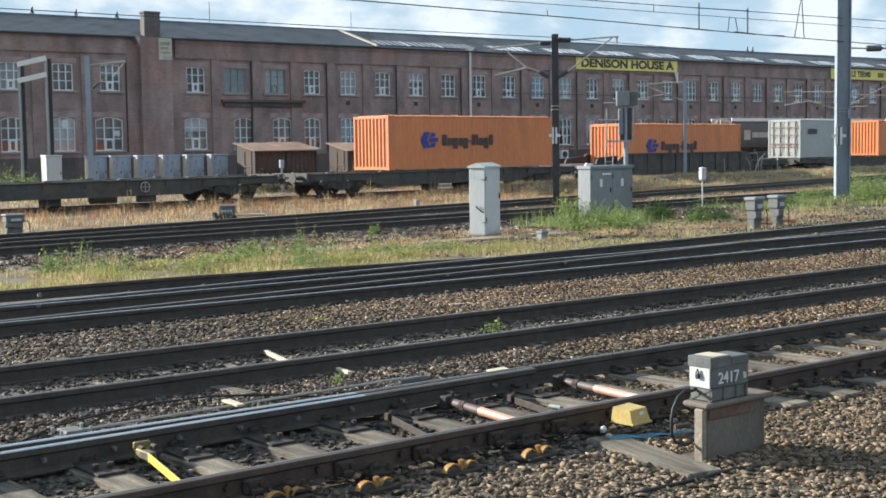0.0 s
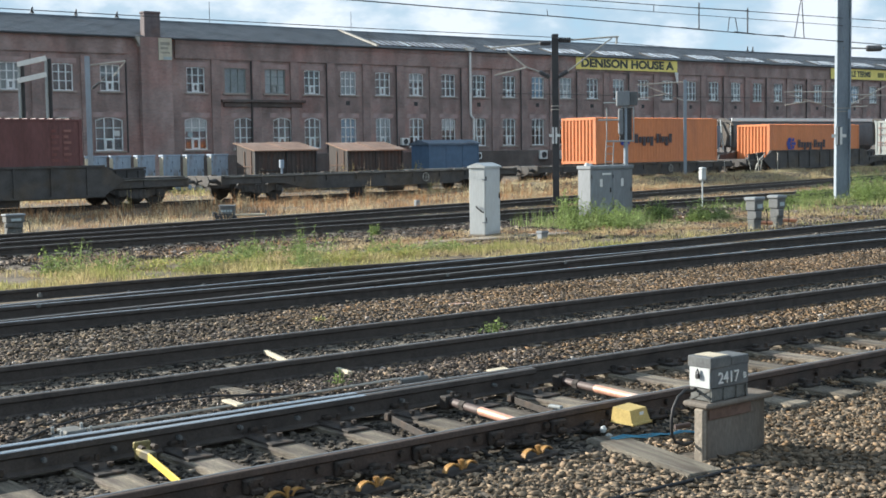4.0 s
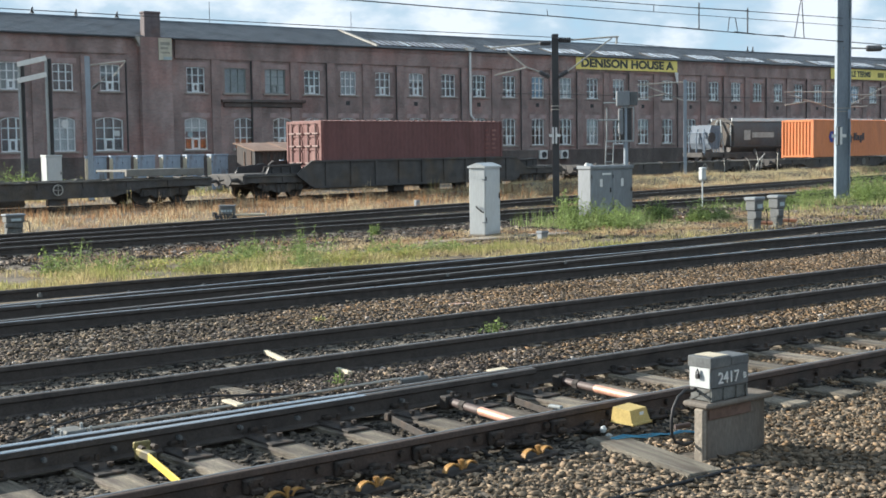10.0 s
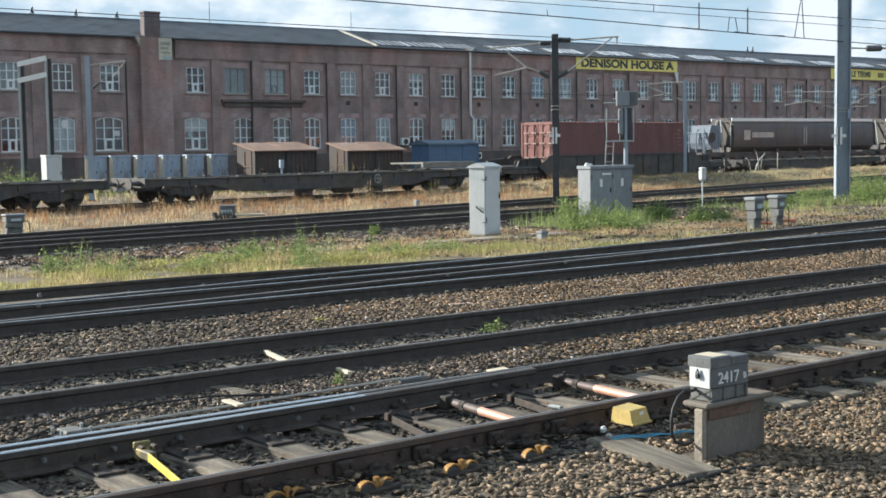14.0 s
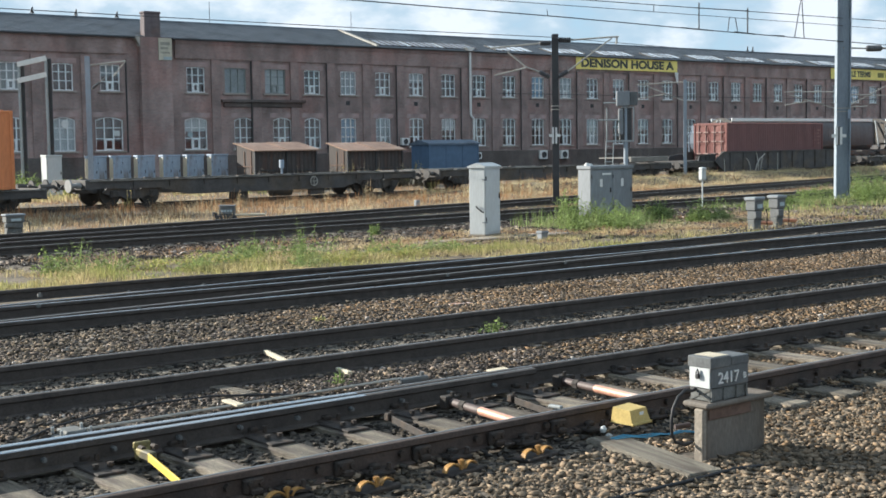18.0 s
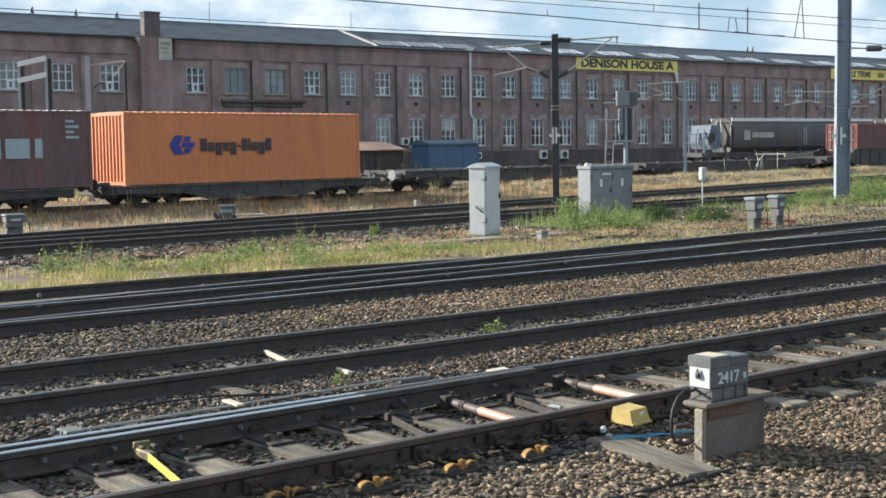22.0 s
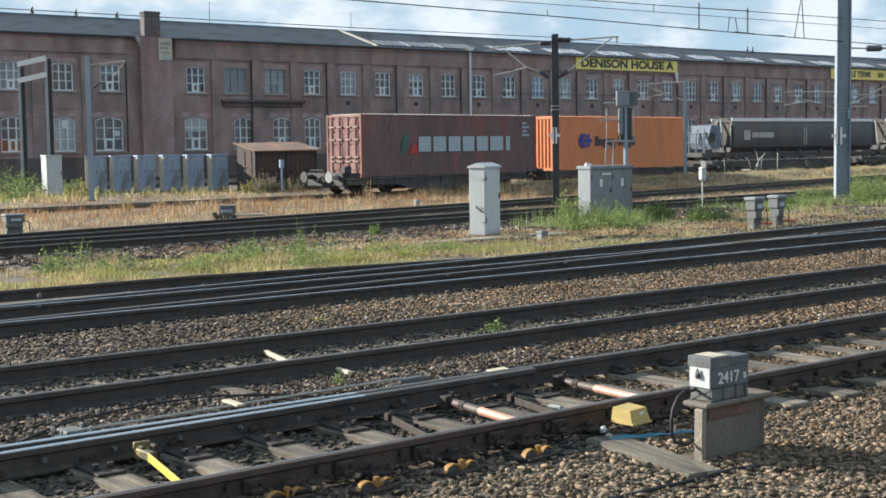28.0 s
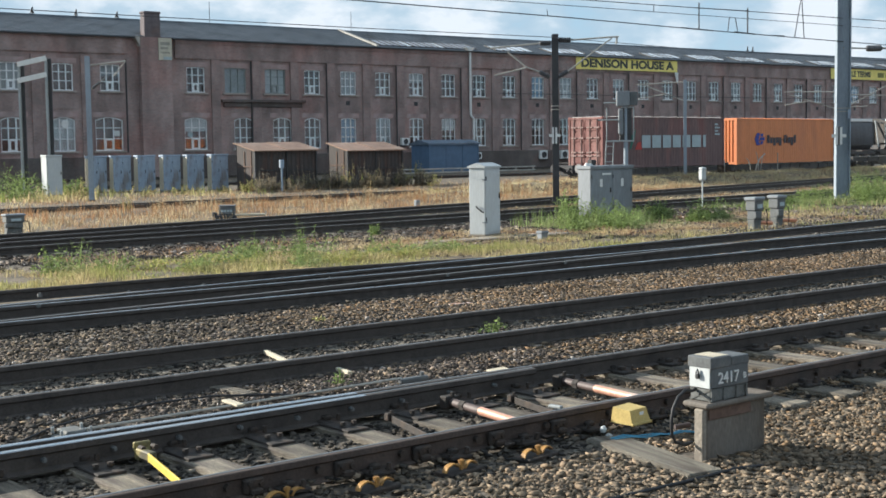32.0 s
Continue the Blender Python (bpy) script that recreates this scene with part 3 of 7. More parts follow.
# ---- railway tracks ----
RAIL = [(-0.035, -0.04), (-0.035, -0.006), (-0.028, -0.001), (0.028, -0.001), (0.035, -0.006), (0.035, -0.04), (0.009, -0.055), (0.009, -0.138),
        (0.07, -0.15), (0.07, -0.159), (-0.07, -0.159), (-0.07, -0.15), (-0.009, -0.138), (-0.009, -0.055)]
HEAD = [(-0.031, -0.004), (-0.027, 0.002), (0.027, 0.002), (0.031, -0.004)]
TIE_SHORT = Mesh().box(-0.125, 0.125, -0.76, 1.28, -0.13, 0, 0.012).data("sleeper", M_SLEEPER)
TIE = Mesh().box(-0.125, 0.125, -1.28, 1.28, -0.13, 0, 0.012).data("sleeper", M_SLEEPER)
CHAIR = Mesh().box(-0.09, 0.09, -0.17, 0.17, 0, 0.025, 0.006).box(-0.035, 0.035, -0.09, -0.03, 0.02, 0.06, 0.01).box(-0.035, 0.035, 0.03, 0.09, 0.02, 0.06, 0.01) \
    .rod((0.05, -0.15, 0.03), (0.05, -0.15, 0.075), 0.018, 6).rod((-0.05, 0.15, 0.03), (-0.05, 0.15, 0.075), 0.018, 6).data("chair", M_CHAIR)


NARROW = [(0.008, -0.004), (0.011, 0.002), (0.027, 0.002), (0.031, -0.004)]


def rail_part(parent, y, x0, x1, head, dy=0.0, name="rail", side=None):
    """One rail along the track's own x, its polished running band laid on it; dy: how far it swings over its length."""
    a = math.atan2(dy, x1 - x0)
    length = (x1 - x0) / math.cos(a)
    m = pose(x0, y, 0, 0, 0, math.degrees(a))
    r = part(name, Mesh().prism(RAIL, 0, length), side or M_RAIL, parent, at=m)
    part("running_band", Mesh().prism(NARROW if head is M_MID else HEAD, 0, length), head, r, "bright worn running surface")
    return r


def track(y, angle, x0, x1, z, label, near=None, head=None, pitch=0.65, first=0.0, chairs=False, split=False):
    """near: the stretch of the track's x whose sleepers are parts of their own."""
    t = thing("railway_track", pose(0, y, z, 0, 0, math.degrees(angle)), label, "railway track", "parallel tracks of the yard", "structure")
    for s in (-0.7525, 0.7525):
        if not (split and s > 0):
            rail_part(t, s, x0, x1, head or M_HEAD, 0.0, "rail", M_RAIL_BROWN if chairs else None)
    rest = Mesh()
    x = x0 + (first - x0) % pitch
    while x < x1:
        if near and near[0] <= x <= near[1]:
            part("sleeper", TIE_SHORT if chairs and x < 8.2 else TIE, None, t, at=pose(x, rng.uniform(-0.04, 0.04), -0.162, 0, 0, rng.uniform(-0.8, 0.8)))
            if chairs:
                for s in (-0.7525, 0.7525):
                    part("chair", CHAIR, None, t, at=pose(x, s, -0.162))
        else:
            rest.box(x - 0.125, x + 0.125, -1.28, 1.28, -0.29, -0.162)
        x += pitch
    tagged(part("far_sleepers", rest, M_SLEEPER, t), kind="stuff")
    return t


TH = 0.1147
Y1, Y2, Y3 = 7.58, 10.905, 15.50
T1 = track(Y1, 0, -30, 140, 0, "nearest ballasted track with dark rails and timber sleepers", (1.5, 17), M_MID, 0.645, 3.59, True, True)
track(Y2, 0, -30, 140, 0, "ballasted track with rusty dark rails", (3, 22), M_MID, 0.68, 0.2, False)
T3 = track(Y3, 0, -30, 140, 0, "through track with shining rail heads", (4, 28), M_HEAD, 0.66, 0.4, False)
for i in range(24):
    for dx in (-0.07, 0.06):
        part("chair_bolt", Mesh().rod((0, 0, 0), (0, 0, 0.02), 0.02, 6).rod((0, 0, 0.015), (0, 0, 0.035), 0.011, 6), M_CHAIR, T1, "worn steel bolt", at=pose(1.65 + 0.645 * i + dx, -0.7525 - 0.13, -0.14))
    part("web_bolt", Mesh().rod((0, 0, 0), (0, -0.035, 0), 0.026, 6), M_CHAIR, T1, at=pose(1.9 + 0.645 * i, -0.7525 - 0.012, -0.085))
# brackets bolted to the web of the nearest rail
BRACKET = Mesh().box(-0.07, 0.07, -0.05, 0, -0.06, 0.035, 0.012).box(-0.04, 0.04, -0.09, -0.04, -0.06, -0.02, 0.01) \
    .rod((-0.035, -0.05, 0.005), (-0.035, -0.075, 0.005), 0.018, 6).rod((0.04, -0.05, 0.0), (0.04, -0.07, 0.0), 0.016, 6).data("web_bracket", M_CHAIR)
for x in (4.0, 4.66, 5.28, 5.93, 6.52):
    part("web_bracket", BRACKET, None, T1, "rusty bolted bracket on the rail's web", at=pose(x, -0.7525 - 0.012, -0.085))
# the points of the nearest track: the far stock rail, bent at the toe, and the switch blade inside it
rail_part(T1, 0.7525, 14.0, 140, M_MID, 0, "stock_rail")
rail_part(T1, 0.815, 7.9, 14.0, M_MID, -0.0625, "stock_rail")
rail_part(T1, 0.815 + 37.9 * 0.0133, -30, 5.9, M_HEAD, -35.9 * 0.0133, "stock_rail")
rail_part(T1, 0.815 + 2.0 * 0.0133, 5.9, 7.9, M_MID, -2.0 * 0.0133, "stock_rail")
rail_part(T1, 0.594, -8.0, 5.9, M_HEAD, 0.1213, "switch_blade")
rail_part(T1, 0.7153, 5.9, 7.7, M_MID, 0.0157, "switch_blade")
# the branch that swings away from the through track
for s in (-0.7525, 0.7525):
    rail_part(T3, s + 0.084, 4.6, 90.0, M_HEAD if s > 0 else M_DULL, 85.4 * 0.088, "branch_rail")
# a rusty rail that closes in on the branch from the weedy side
rail_part(T3, 18.3 - Y3, -10.0, 9.6, M_RAIL, -0.12, "closure_rail")
rail_part(T3, 18.18 - Y3, 9.6, 14.9, M_RAIL, -0.83, "closure_rail")
# pale clips and bolt heads along the through track
for cx, cy in ((6.5, 16.22), (7.0, 17.4), (8.0, 16.75), (7.3, 15.05), (9.2, 16.85), (11.0, 16.3), (11.2, 15.4), (12.6, 15.5), (15.3, 15.72), (19.5, 14.78), (23.0, 16.3), (17.4, 17.5)):
    part("rail_clip", Mesh().box(-0.03, 0.03, -0.02, 0.02, 0, 0.05, 0.008).rod((0, 0, 0.04), (0, 0, 0.07), 0.012, 6), M_CASTGREY, T3, "grey steel clip", at=pose(cx, cy - Y3, -0.05))
track(26.35, 0.105, -20, 160, 0.0, "yard track beside the weedy strip", (14, 40), M_DULL, 0.68, 0.1, False)
track(28.05, 0.2185, -20, 160, -0.02, "yard track curving off behind the grass", (10, 40), M_DULL, 0.68, 0.3, False)
TRAIN_Y = 46.64
TRAIN_Z = -0.168
track(TRAIN_Y, TH, -60, 260, TRAIN_Z, "freight line in the dry grass", (20, 60), M_DULL, 0.68, 0.1, False)
A_B = math.radians(-0.904)
track(76.9, A_B, -20, 260, -0.13, "siding under the parked wagons", None, M_DULL)
track(98.2, A_B, -20, 200, -0.1, "old siding along the brick building", None, M_DULL)


# ---- brick works building ----
BX, BY = 90.22, 100.84
BASE = -0.32
building = thing("works_building", pose(BX, BY, 0, 0, 0, -0.904), "long two-storey red brick railway works with slate roof", "building")
U0, U1, DEEP = -78.0, 132.0, 12.0
EAVES, RIDGE = 11.35, 13.32
PITCH = 3.925
UPPER = [-51.0, -46.8, -42.8, -35.05, -31.25, -27.25] + [-23.36 + PITCH * i for i in range(37)]
LOWER = [-51.0, -46.85, -43.0, -35.15, -30.5, -26.6] + [-23.4 + PITCH * i for i in range(37)]
UP_Z, LO_Z = (6.9, 9.08), (2.05, 4.8)


def width_of(u, low):
    if low and abs(u + 43.0) < 0.1:
        return 2.4
    if low and abs(u + 35.15) < 0.1:
        return 2.15
    if not low and -32 < u < -26:
        return 2.1
    return 1.9 if low and u < -25 else 1.72


def wall_band(mesh, us, z0, z1, low, y0=0.0, y1=0.45):
    edge = U0
    for u in us:
        h = width_of(u, low) / 2
        mesh.box(edge, u - h, y0, y1, z0, z1)
        edge = u + h
    mesh.box(edge, U1, y0, y1, z0, z1)


wall = Mesh()
wall.box(U0, U1, 0, 0.45, BASE, LO_Z[0])
wall_band(wall, LOWER, LO_Z[0], LO_Z[1], True)
wall.box(U0, U1, 0, 0.45, LO_Z[1], UP_Z[0])
wall_band(wall, UPPER, UP_Z[0], UP_Z[1], False)
wall.box(U0, U1, 0, 0.45, UP_Z[1], EAVES)
part("front_wall", wall, M_BRICK, building)
back = Mesh().box(U0, U1, DEEP - 0.45, DEEP, BASE, EAVES).box(U0, U0 + 0.45, 0.45, DEEP - 0.45, BASE, EAVES).box(U1 - 0.45, U1, 0.45, DEEP - 0.45, BASE, EAVES)
part("rear_wall", back, M_BRICK, building)
part("upper_floor", Mesh().box(U0 + 0.45, U1 - 0.45, 0.47, DEEP - 0.47, 5.6, 5.85), M_DARKCONC, building)
part("ground_floor", Mesh().box(U0 + 0.45, U1 - 0.45, 0.47, DEEP - 0.47, BASE, 0.8), M_DARKCONC, building)
# sooty base course, piers between the bays and the oversailing cornice
part("base_course", Mesh().box(U0, U1, -0.16, -0.003, BASE, 1.55, 0.02), M_BRICK2, building, "soot-blackened brick plinth")
part("string_course", Mesh().box(U0, U1, -0.04, -0.003, 5.45, 5.62), M_BRICK, building)
part("cornice", Mesh().box(-37.0, U1, -0.14, -0.003, 9.75, 11.0).box(-37.0, U1, -0.24, -0.003, 11.0, EAVES - 0.02), M_BRICK, building)
part("cornice", Mesh().box(U0, -41.4, -0.14, -0.003, 9.95, EAVES - 0.02), M_BRICK, building)
PIER = Mesh().box(-0.42, 0.42, -0.13, -0.003, 1.56, 9.74).data("pier", M_BRICK)
for i in range(37):
    part("pier", PIER, None, building, at=pose(-23.36 + PITCH * (i + 0.5), 0, 0))
for u in (-49.0, -44.9, -33.2, -29.2, -25.3):
    part("pier", PIER, None, building, at=pose(u, 0, 0))
for i in range(-2, 26, 1):
    u = -23.36 + PITCH * (i + 0.5) - 0.55
    part("drainpipe", Mesh().rod((u, -0.2, 1.6), (u, -0.2, 9.7), 0.06, 6), M_DARKSTEEL, building, "thin black drainpipe") if i % 2 == 0 else None


def ring(outer, inner):
    """A closed frame: the outer loop, then back along the inner one."""
    return outer + [outer[0]] + [inner[0]] + inner[:0:-1] + [inner[0]]


def arched_loop(w, h, rise, t):
    n = 10
    top = [(w / 2 - w * i / n, h - t - rise * (2 * (w / 2 - w * i / n) / w) ** 2) for i in range(n + 1)]
    k = (w - 2 * t) / w
    return [(-w / 2 + t, t), (w / 2 - t, t)] + [(x * k, z) for x, z in top]


def window_parts(w, h, rise, opener, fm):
    """A three-light casement; the middle foot light is an opener with a heavier frame."""
    t = 0.08
    frame_mesh = Mesh().prism(ring(arched_loop(w, h, rise, 0.0), arched_loop(w, h, rise, t)), 0.09, 0.2, "y").data("window", fm)
    bars = [("mullion", Mesh().box(k * w / 6 - 0.045, k * w / 6 + 0.045, 0.1, 0.19, t, h - t - rise * 0.12).data("mullion", fm)) for k in (-1, 1)]
    bars += [("transom", Mesh().box(-w / 2 + t, w / 2 - t, 0.115, 0.18, z - 0.035, z + 0.035).data("transom", fm)) for z in (h * 0.36, h * 0.68)]
    if opener:
        a, z = w / 6 - 0.045, h * 0.36 - 0.035
        bars.append(("opener", Mesh().prism(ring([(-a, t), (a, t), (a, z), (-a, z)], [(-a + 0.1, t + 0.1), (a - 0.1, t + 0.1), (a - 0.1, z - 0.1), (-a + 0.1, z - 0.1)]), 0.05, 0.17, "y").data("opener", fm)))
    return frame_mesh, bars


def spandrel(w, h, rise):
    """The brick above an arched window's springing, one piece each side of the crown."""
    n = 10
    arc = [(-w / 2 + w * i / n, h - 0.003 - rise * (2 * (-w / 2 + w * i / n) / w) ** 2) for i in range(n + 1)]
    return Mesh().prism(arc + [(w / 2, h), (-w / 2, h)], 0.004, 0.4, "y").data("arch", M_BRICK)


made = {}


def window(u, zz, low, k):
    w, h = width_of(u, low), zz[1] - zz[0]
    arched = (0.24 if u < -20 else 0.12) if low else 0.07
    opener = (k * 7 + (3 if low else 0)) % 3 != 1
    fm = M_FRAME_DULL if not low and -32 < u < -26 else M_FRAME
    key = (round(w, 2), round(h, 2), opener, arched, fm.name)
    if key not in made:
        g = [Mesh().box(-w / 2 + 0.075 + i * (w - 0.15) / 3, -w / 2 + 0.075 + (i + 1) * (w - 0.15) / 3, 0.145, 0.155, 0.075, h - 0.075).data("pane", M_GLASS) for i in range(3)]
        made[key] = (window_parts(w, h, arched, opener, fm), g, spandrel(w, h, arched), Mesh().box(-w / 2 - 0.22, w / 2 + 0.22, -0.14, 0.1, -0.15, -0.003, 0.015).data("sill", M_STONE_SILL),
                     Mesh().box(-w / 2 - 0.3, w / 2 + 0.3, -0.02, -0.003, h - 0.02, h + 0.4).data("lintel", M_LINTEL))
    (fr, bars), panes, arch, sill, lintel = made[key]
    o = part("window", fr, None, building, at=pose(u, 0, zz[0]))
    for name, q in bars:
        part(name, q, None, o)
    for g in panes:
        q = part("pane", g, None, o)
        q.visible_shadow = False
    part("arch", arch, None, o)
    part("lintel", lintel, None, o)
    part("sill", sill, None, o, "pale stone sill")
    kind = (k * 5 + (2 if low else 0)) % 7
    if not low and -32 < u < -26:
        kind = 0
    if kind in (0, 3) or (kind == 2 and k % 2):
        full = h if kind != 3 else h * 0.45
        part("blind", Mesh().box(-w / 2 + 0.02, w / 2 - 0.02, 0.3, 0.31, h - full + 0.04, h - 0.02), M_BLIND_BLUE if kind == 2 and k % 2 else M_BLIND, o, "pale window blind")
    return o


for k, u in enumerate(UPPER):
    window(u, UP_Z, False, k)
for k, u in enumerate(LOWER):
    window(u, LO_Z, True, k)

for k, u in enumerate(UPPER[7:]):
    if k % 2 == 0:
        part("air_brick", Mesh().box(-0.22, 0.22, -0.012, -0.003, 0, 0.4).box(-0.22, 0.22, -0.03, -0.012, 0.16, 0.22).box(-0.22, 0.22, -0.03, -0.012, 0.3, 0.36), M_DARKSTEEL, building, "dark wall vent", at=pose(u - 0.1, 0, 5.95))
part("wall_disc", Mesh().rod((-46.75, 0.08, 4.25), (-46.75, 0.04, 4.25), 0.33, 20), M_WHITE, building, "round white disc behind the window")
part("window_notice", Mesh().box(-42.55, -42.1, 0.06, 0.08, 3.25, 3.7), M_WHITE, building, "small white notice")
part("window_notice", Mesh().rod((-35.7, 0.08, 3.35), (-35.7, 0.05, 3.35), 0.24, 16), M_LOGO_PALE, building, "round pale blue notice")
# chimney breast, chimney and notice board
part("chimney_breast", Mesh().box(-40.3, -37.5, -0.55, -0.003, BASE, EAVES + 0.02), M_BRICK, building)
part("chimney", Mesh().box(-39.85, -38.42, -0.45, 0.35, EAVES + 0.02, 13.3, 0.03).box(-39.9, -38.37, -0.5, 0.4, 13.3, 13.5, 0.05), M_CHIMNEY, building, "soot-dark chimney stack")
part("haunch", Mesh().prism([(-40.75, EAVES + 0.04), (-40.31, EAVES + 0.04), (-40.31, EAVES - 0.75)], -0.5, 0.3, "y"), M_LEDGE, building, "pale stone kneeler")
nb = part("notice_board", Mesh().box(-38.72, -37.52, -0.62, -0.56, 9.5, 11.32, 0.01), M_OLDBOARD, building, "weathered cream notice board with dim lettering")
part("notice_bars", Mesh().box(-38.55, -37.7, -0.63, -0.622, 10.75, 11.0).box(-38.55, -37.85, -0.63, -0.622, 10.4, 10.6).box(-38.5, -37.7, -0.63, -0.622, 10.05, 10.2), M_FAINT, nb)
part("notice_foot", Mesh().box(-38.3, -37.55, -0.63, -0.622, 9.55, 9.8), M_LOGO_PALE, nb)
# dark porch canopy
part("canopy", Mesh().box(-32.8, -24.3, -0.4, -0.003, 6.1, 6.35, 0.03).box(-32.5, -24.6, -0.2, -0.003, 5.7, 6.1, 0.02), M_BRICK2, building, "dark flat canopy over the bay")

# roofs: slates in courses, ridge, verge coping
def roof_slope(u0, u1, lift=0.0):
    """One slope in fourteen lapped courses of slate."""
    n = 14
    top, prof = [], []
    for i in range(n):
        a, b = i / n, (i + 1) / n
        ya, yb = -0.35 + 6.35 * a, -0.35 + 6.35 * b
        za, zb = EAVES + lift + (RIDGE - EAVES) * a, EAVES + lift + (RIDGE - EAVES) * b
        top += [(ya, za + 0.045), (yb, zb + 0.012)]
    prof = [(-0.35, EAVES + lift - 0.03), (6.0, RIDGE + lift - 0.03)] + top[::-1]
    return Mesh().prism(prof, u0, u1)


for a, b, lift in ((U0, -16.3, 0.05), (-16.3, U1, 0.0)):
    rf = part("roof", roof_slope(a, b, lift), M_SLATE, building, "dark grey slate roof")
    part("ridge_tiles", Mesh().prism([(5.85, RIDGE + lift), (6.0, RIDGE + 0.12 + lift), (6.15, RIDGE + lift)], a, b), M_SLATE, rf)
    part("gutter", Mesh().box(a, b, -0.48, -0.36, EAVES - 0.1, EAVES + 0.02, 0.02), M_DARKSTEEL, rf)
part("rear_roof", Mesh().hull([(U0, 6, RIDGE), (U1, 6, RIDGE), (U1, 12.3, EAVES), (U0, 12.3, EAVES), (U0, 6, RIDGE - 0.1), (U1, 6, RIDGE - 0.1), (U1, 12.3, EAVES - 0.1), (U0, 12.3, EAVES - 0.1)],
                              [(0, 1, 2, 3), (4, 5, 6, 7), (0, 1, 5, 4), (2, 3, 7, 6), (0, 3, 7, 4), (1, 2, 6, 5)]), M_SLATE, building)
part("verge_coping", Mesh().hull([(-16.5, -0.45, EAVES + 0.08), (-16.2, -0.45, EAVES + 0.08), (-16.2, 6, RIDGE + 0.08), (-16.5, 6, RIDGE + 0.08), (-16.5, -0.45, EAVES + 0.22), (-16.2, -0.45, EAVES + 0.22), (-16.2, 6, RIDGE + 0.22), (-16.5, 6, RIDGE + 0.22)],
                                 [(0, 1, 2, 3), (4, 5, 6, 7), (0, 1, 5, 4), (2, 3, 7, 6), (0, 3, 7, 4), (1, 2, 6, 5)]), M_LEDGE, building, "pale stone verge coping")
SLOPE = math.degrees(math.atan2(RIDGE - EAVES, 6.35))


def skylight(u0, u1, n, dim=()):
    y0, y1 = 0.25, 2.3
    m = pose((u0 + u1) / 2, y0, EAVES + (y0 + 0.35) * (RIDGE - EAVES) / 6.35 + 0.05, SLOPE)
    w = u1 - u0
    fr = Mesh().box(-w / 2, w / 2, 0, 2.08, 0, 0.025)
    o = part("skylight", fr, M_DARKSTEEL, building, "roof skylight with pale panes", at=m)
    for i in range(n + 1):
        x = -w / 2 + w * i / n
        part("glazing_bar", Mesh().box(x - 0.06, x + 0.06, 0.08, 2.0, 0, 0.09), M_DARKSTEEL, o)
    for i in range(n):
        x0, x1 = -w / 2 + w * i / n + 0.06, -w / 2 + w * (i + 1) / n - 0.06
        part("skylight_pane", Mesh().box(x0, x1, 0.08, 2.0, 0.03, 0.05), M_SKYLIGHT_DIM if i in dim else M_SKYLIGHT, o)


for u0 in (-15.5, -11.55, -7.6):
    skylight(u0, u0 + 3.8, 5, (0, 1, 2, 3) if u0 < -8 else (0, 1, 2, 3, 4))
for i in range(13):
    skylight(-1.2 + 7.53 * i, 3.7 + 7.53 * i, 5)
for u in (-46.8, -43.0, -39.3, 45.0, 46.0):
    fin = Mesh().rod((0, 6.0, RIDGE + 0.1), (0, 6.0, RIDGE + 0.55), 0.06, 6)
    fin.rod((-0.22, 6.0, RIDGE + 0.1), (-0.02, 6.0, RIDGE + 0.5), 0.035, 6).rod((0.2, 6.0, RIDGE + 0.1), (0.02, 6.0, RIDGE + 0.5), 0.035, 6).rod((0, 6.0, RIDGE + 0.5), (0.05, 6.0, RIDGE + 0.72), 0.09, 7, 0.05)
    part("ridge_finial", fin, M_DARKSTEEL, building, at=pose(u, 0, 0))
for u, h in ((-30.9, 1.9), (-15.6, 1.9)):
    part("roof_aerial", Mesh().rod((u, 5.0, RIDGE - 0.3), (u, 5.0, RIDGE + h), 0.025, 5), M_DARKSTEEL, building)
# white rainwater pipe with hopper
part("white_downpipe", Mesh().hull([(-5.75, -0.5, 11.7), (-4.75, -0.5, 11.7), (-4.75, -0.1, 11.7), (-5.75, -0.1, 11.7), (-5.3, -0.42, 11.3), (-4.95, -0.42, 11.3), (-4.95, -0.16, 11.3), (-5.3, -0.16, 11.3)], [(0, 1, 2, 3), (4, 5, 6, 7), (0, 1, 5, 4), (1, 2, 6, 5), (2, 3, 7, 6), (3, 0, 4, 7)]).path([(-5.13, -0.3, 11.4), (-5.13, -0.3, 5.1), (-4.75, -0.3, 4.7), (-4.75, -0.3, 2.2)], 0.12, 8), M_WHITE, building, "white rainwater downpipe")
part("steel_stay", Mesh().path([(-41.55, -0.3, 9.5), (-41.55, -0.3, 1.9)], 0.07, 6), M_DARKSTEEL, building)


def banner(u0, u1, z0, z1, words, size, extra, wide=1.0):
    b = solo("yellow_banner", Mesh().box(0, u1 - u0, -0.3, -0.26, z0, z1, 0.008), M_YELLOW, building.matrix_basis @ pose(u0, 0, 0), "yellow banner sign on the brick wall below the eaves", "sign", "yellow banners")
    if words:
        me = text_mesh(words, size, size * 0.045)
        me.transform(Matrix.Diagonal((wide, 1, 1, 1)))
        me.materials.append(M_DARKTEXT)
        o = part("lettering", me, None, b, "dark capital lettering", at=pose((u1 - u0) / 2 if not extra else 4.9, -0.306, (z0 + z1) / 2, 90))
    for a, w, h in extra:
        part("illegible_word", Mesh().box(a, a + w, -0.308, -0.302, (z0 + z1) / 2 - h / 2, (z0 + z1) / 2 + h / 2), M_FADEDTEXT, b)
    return b


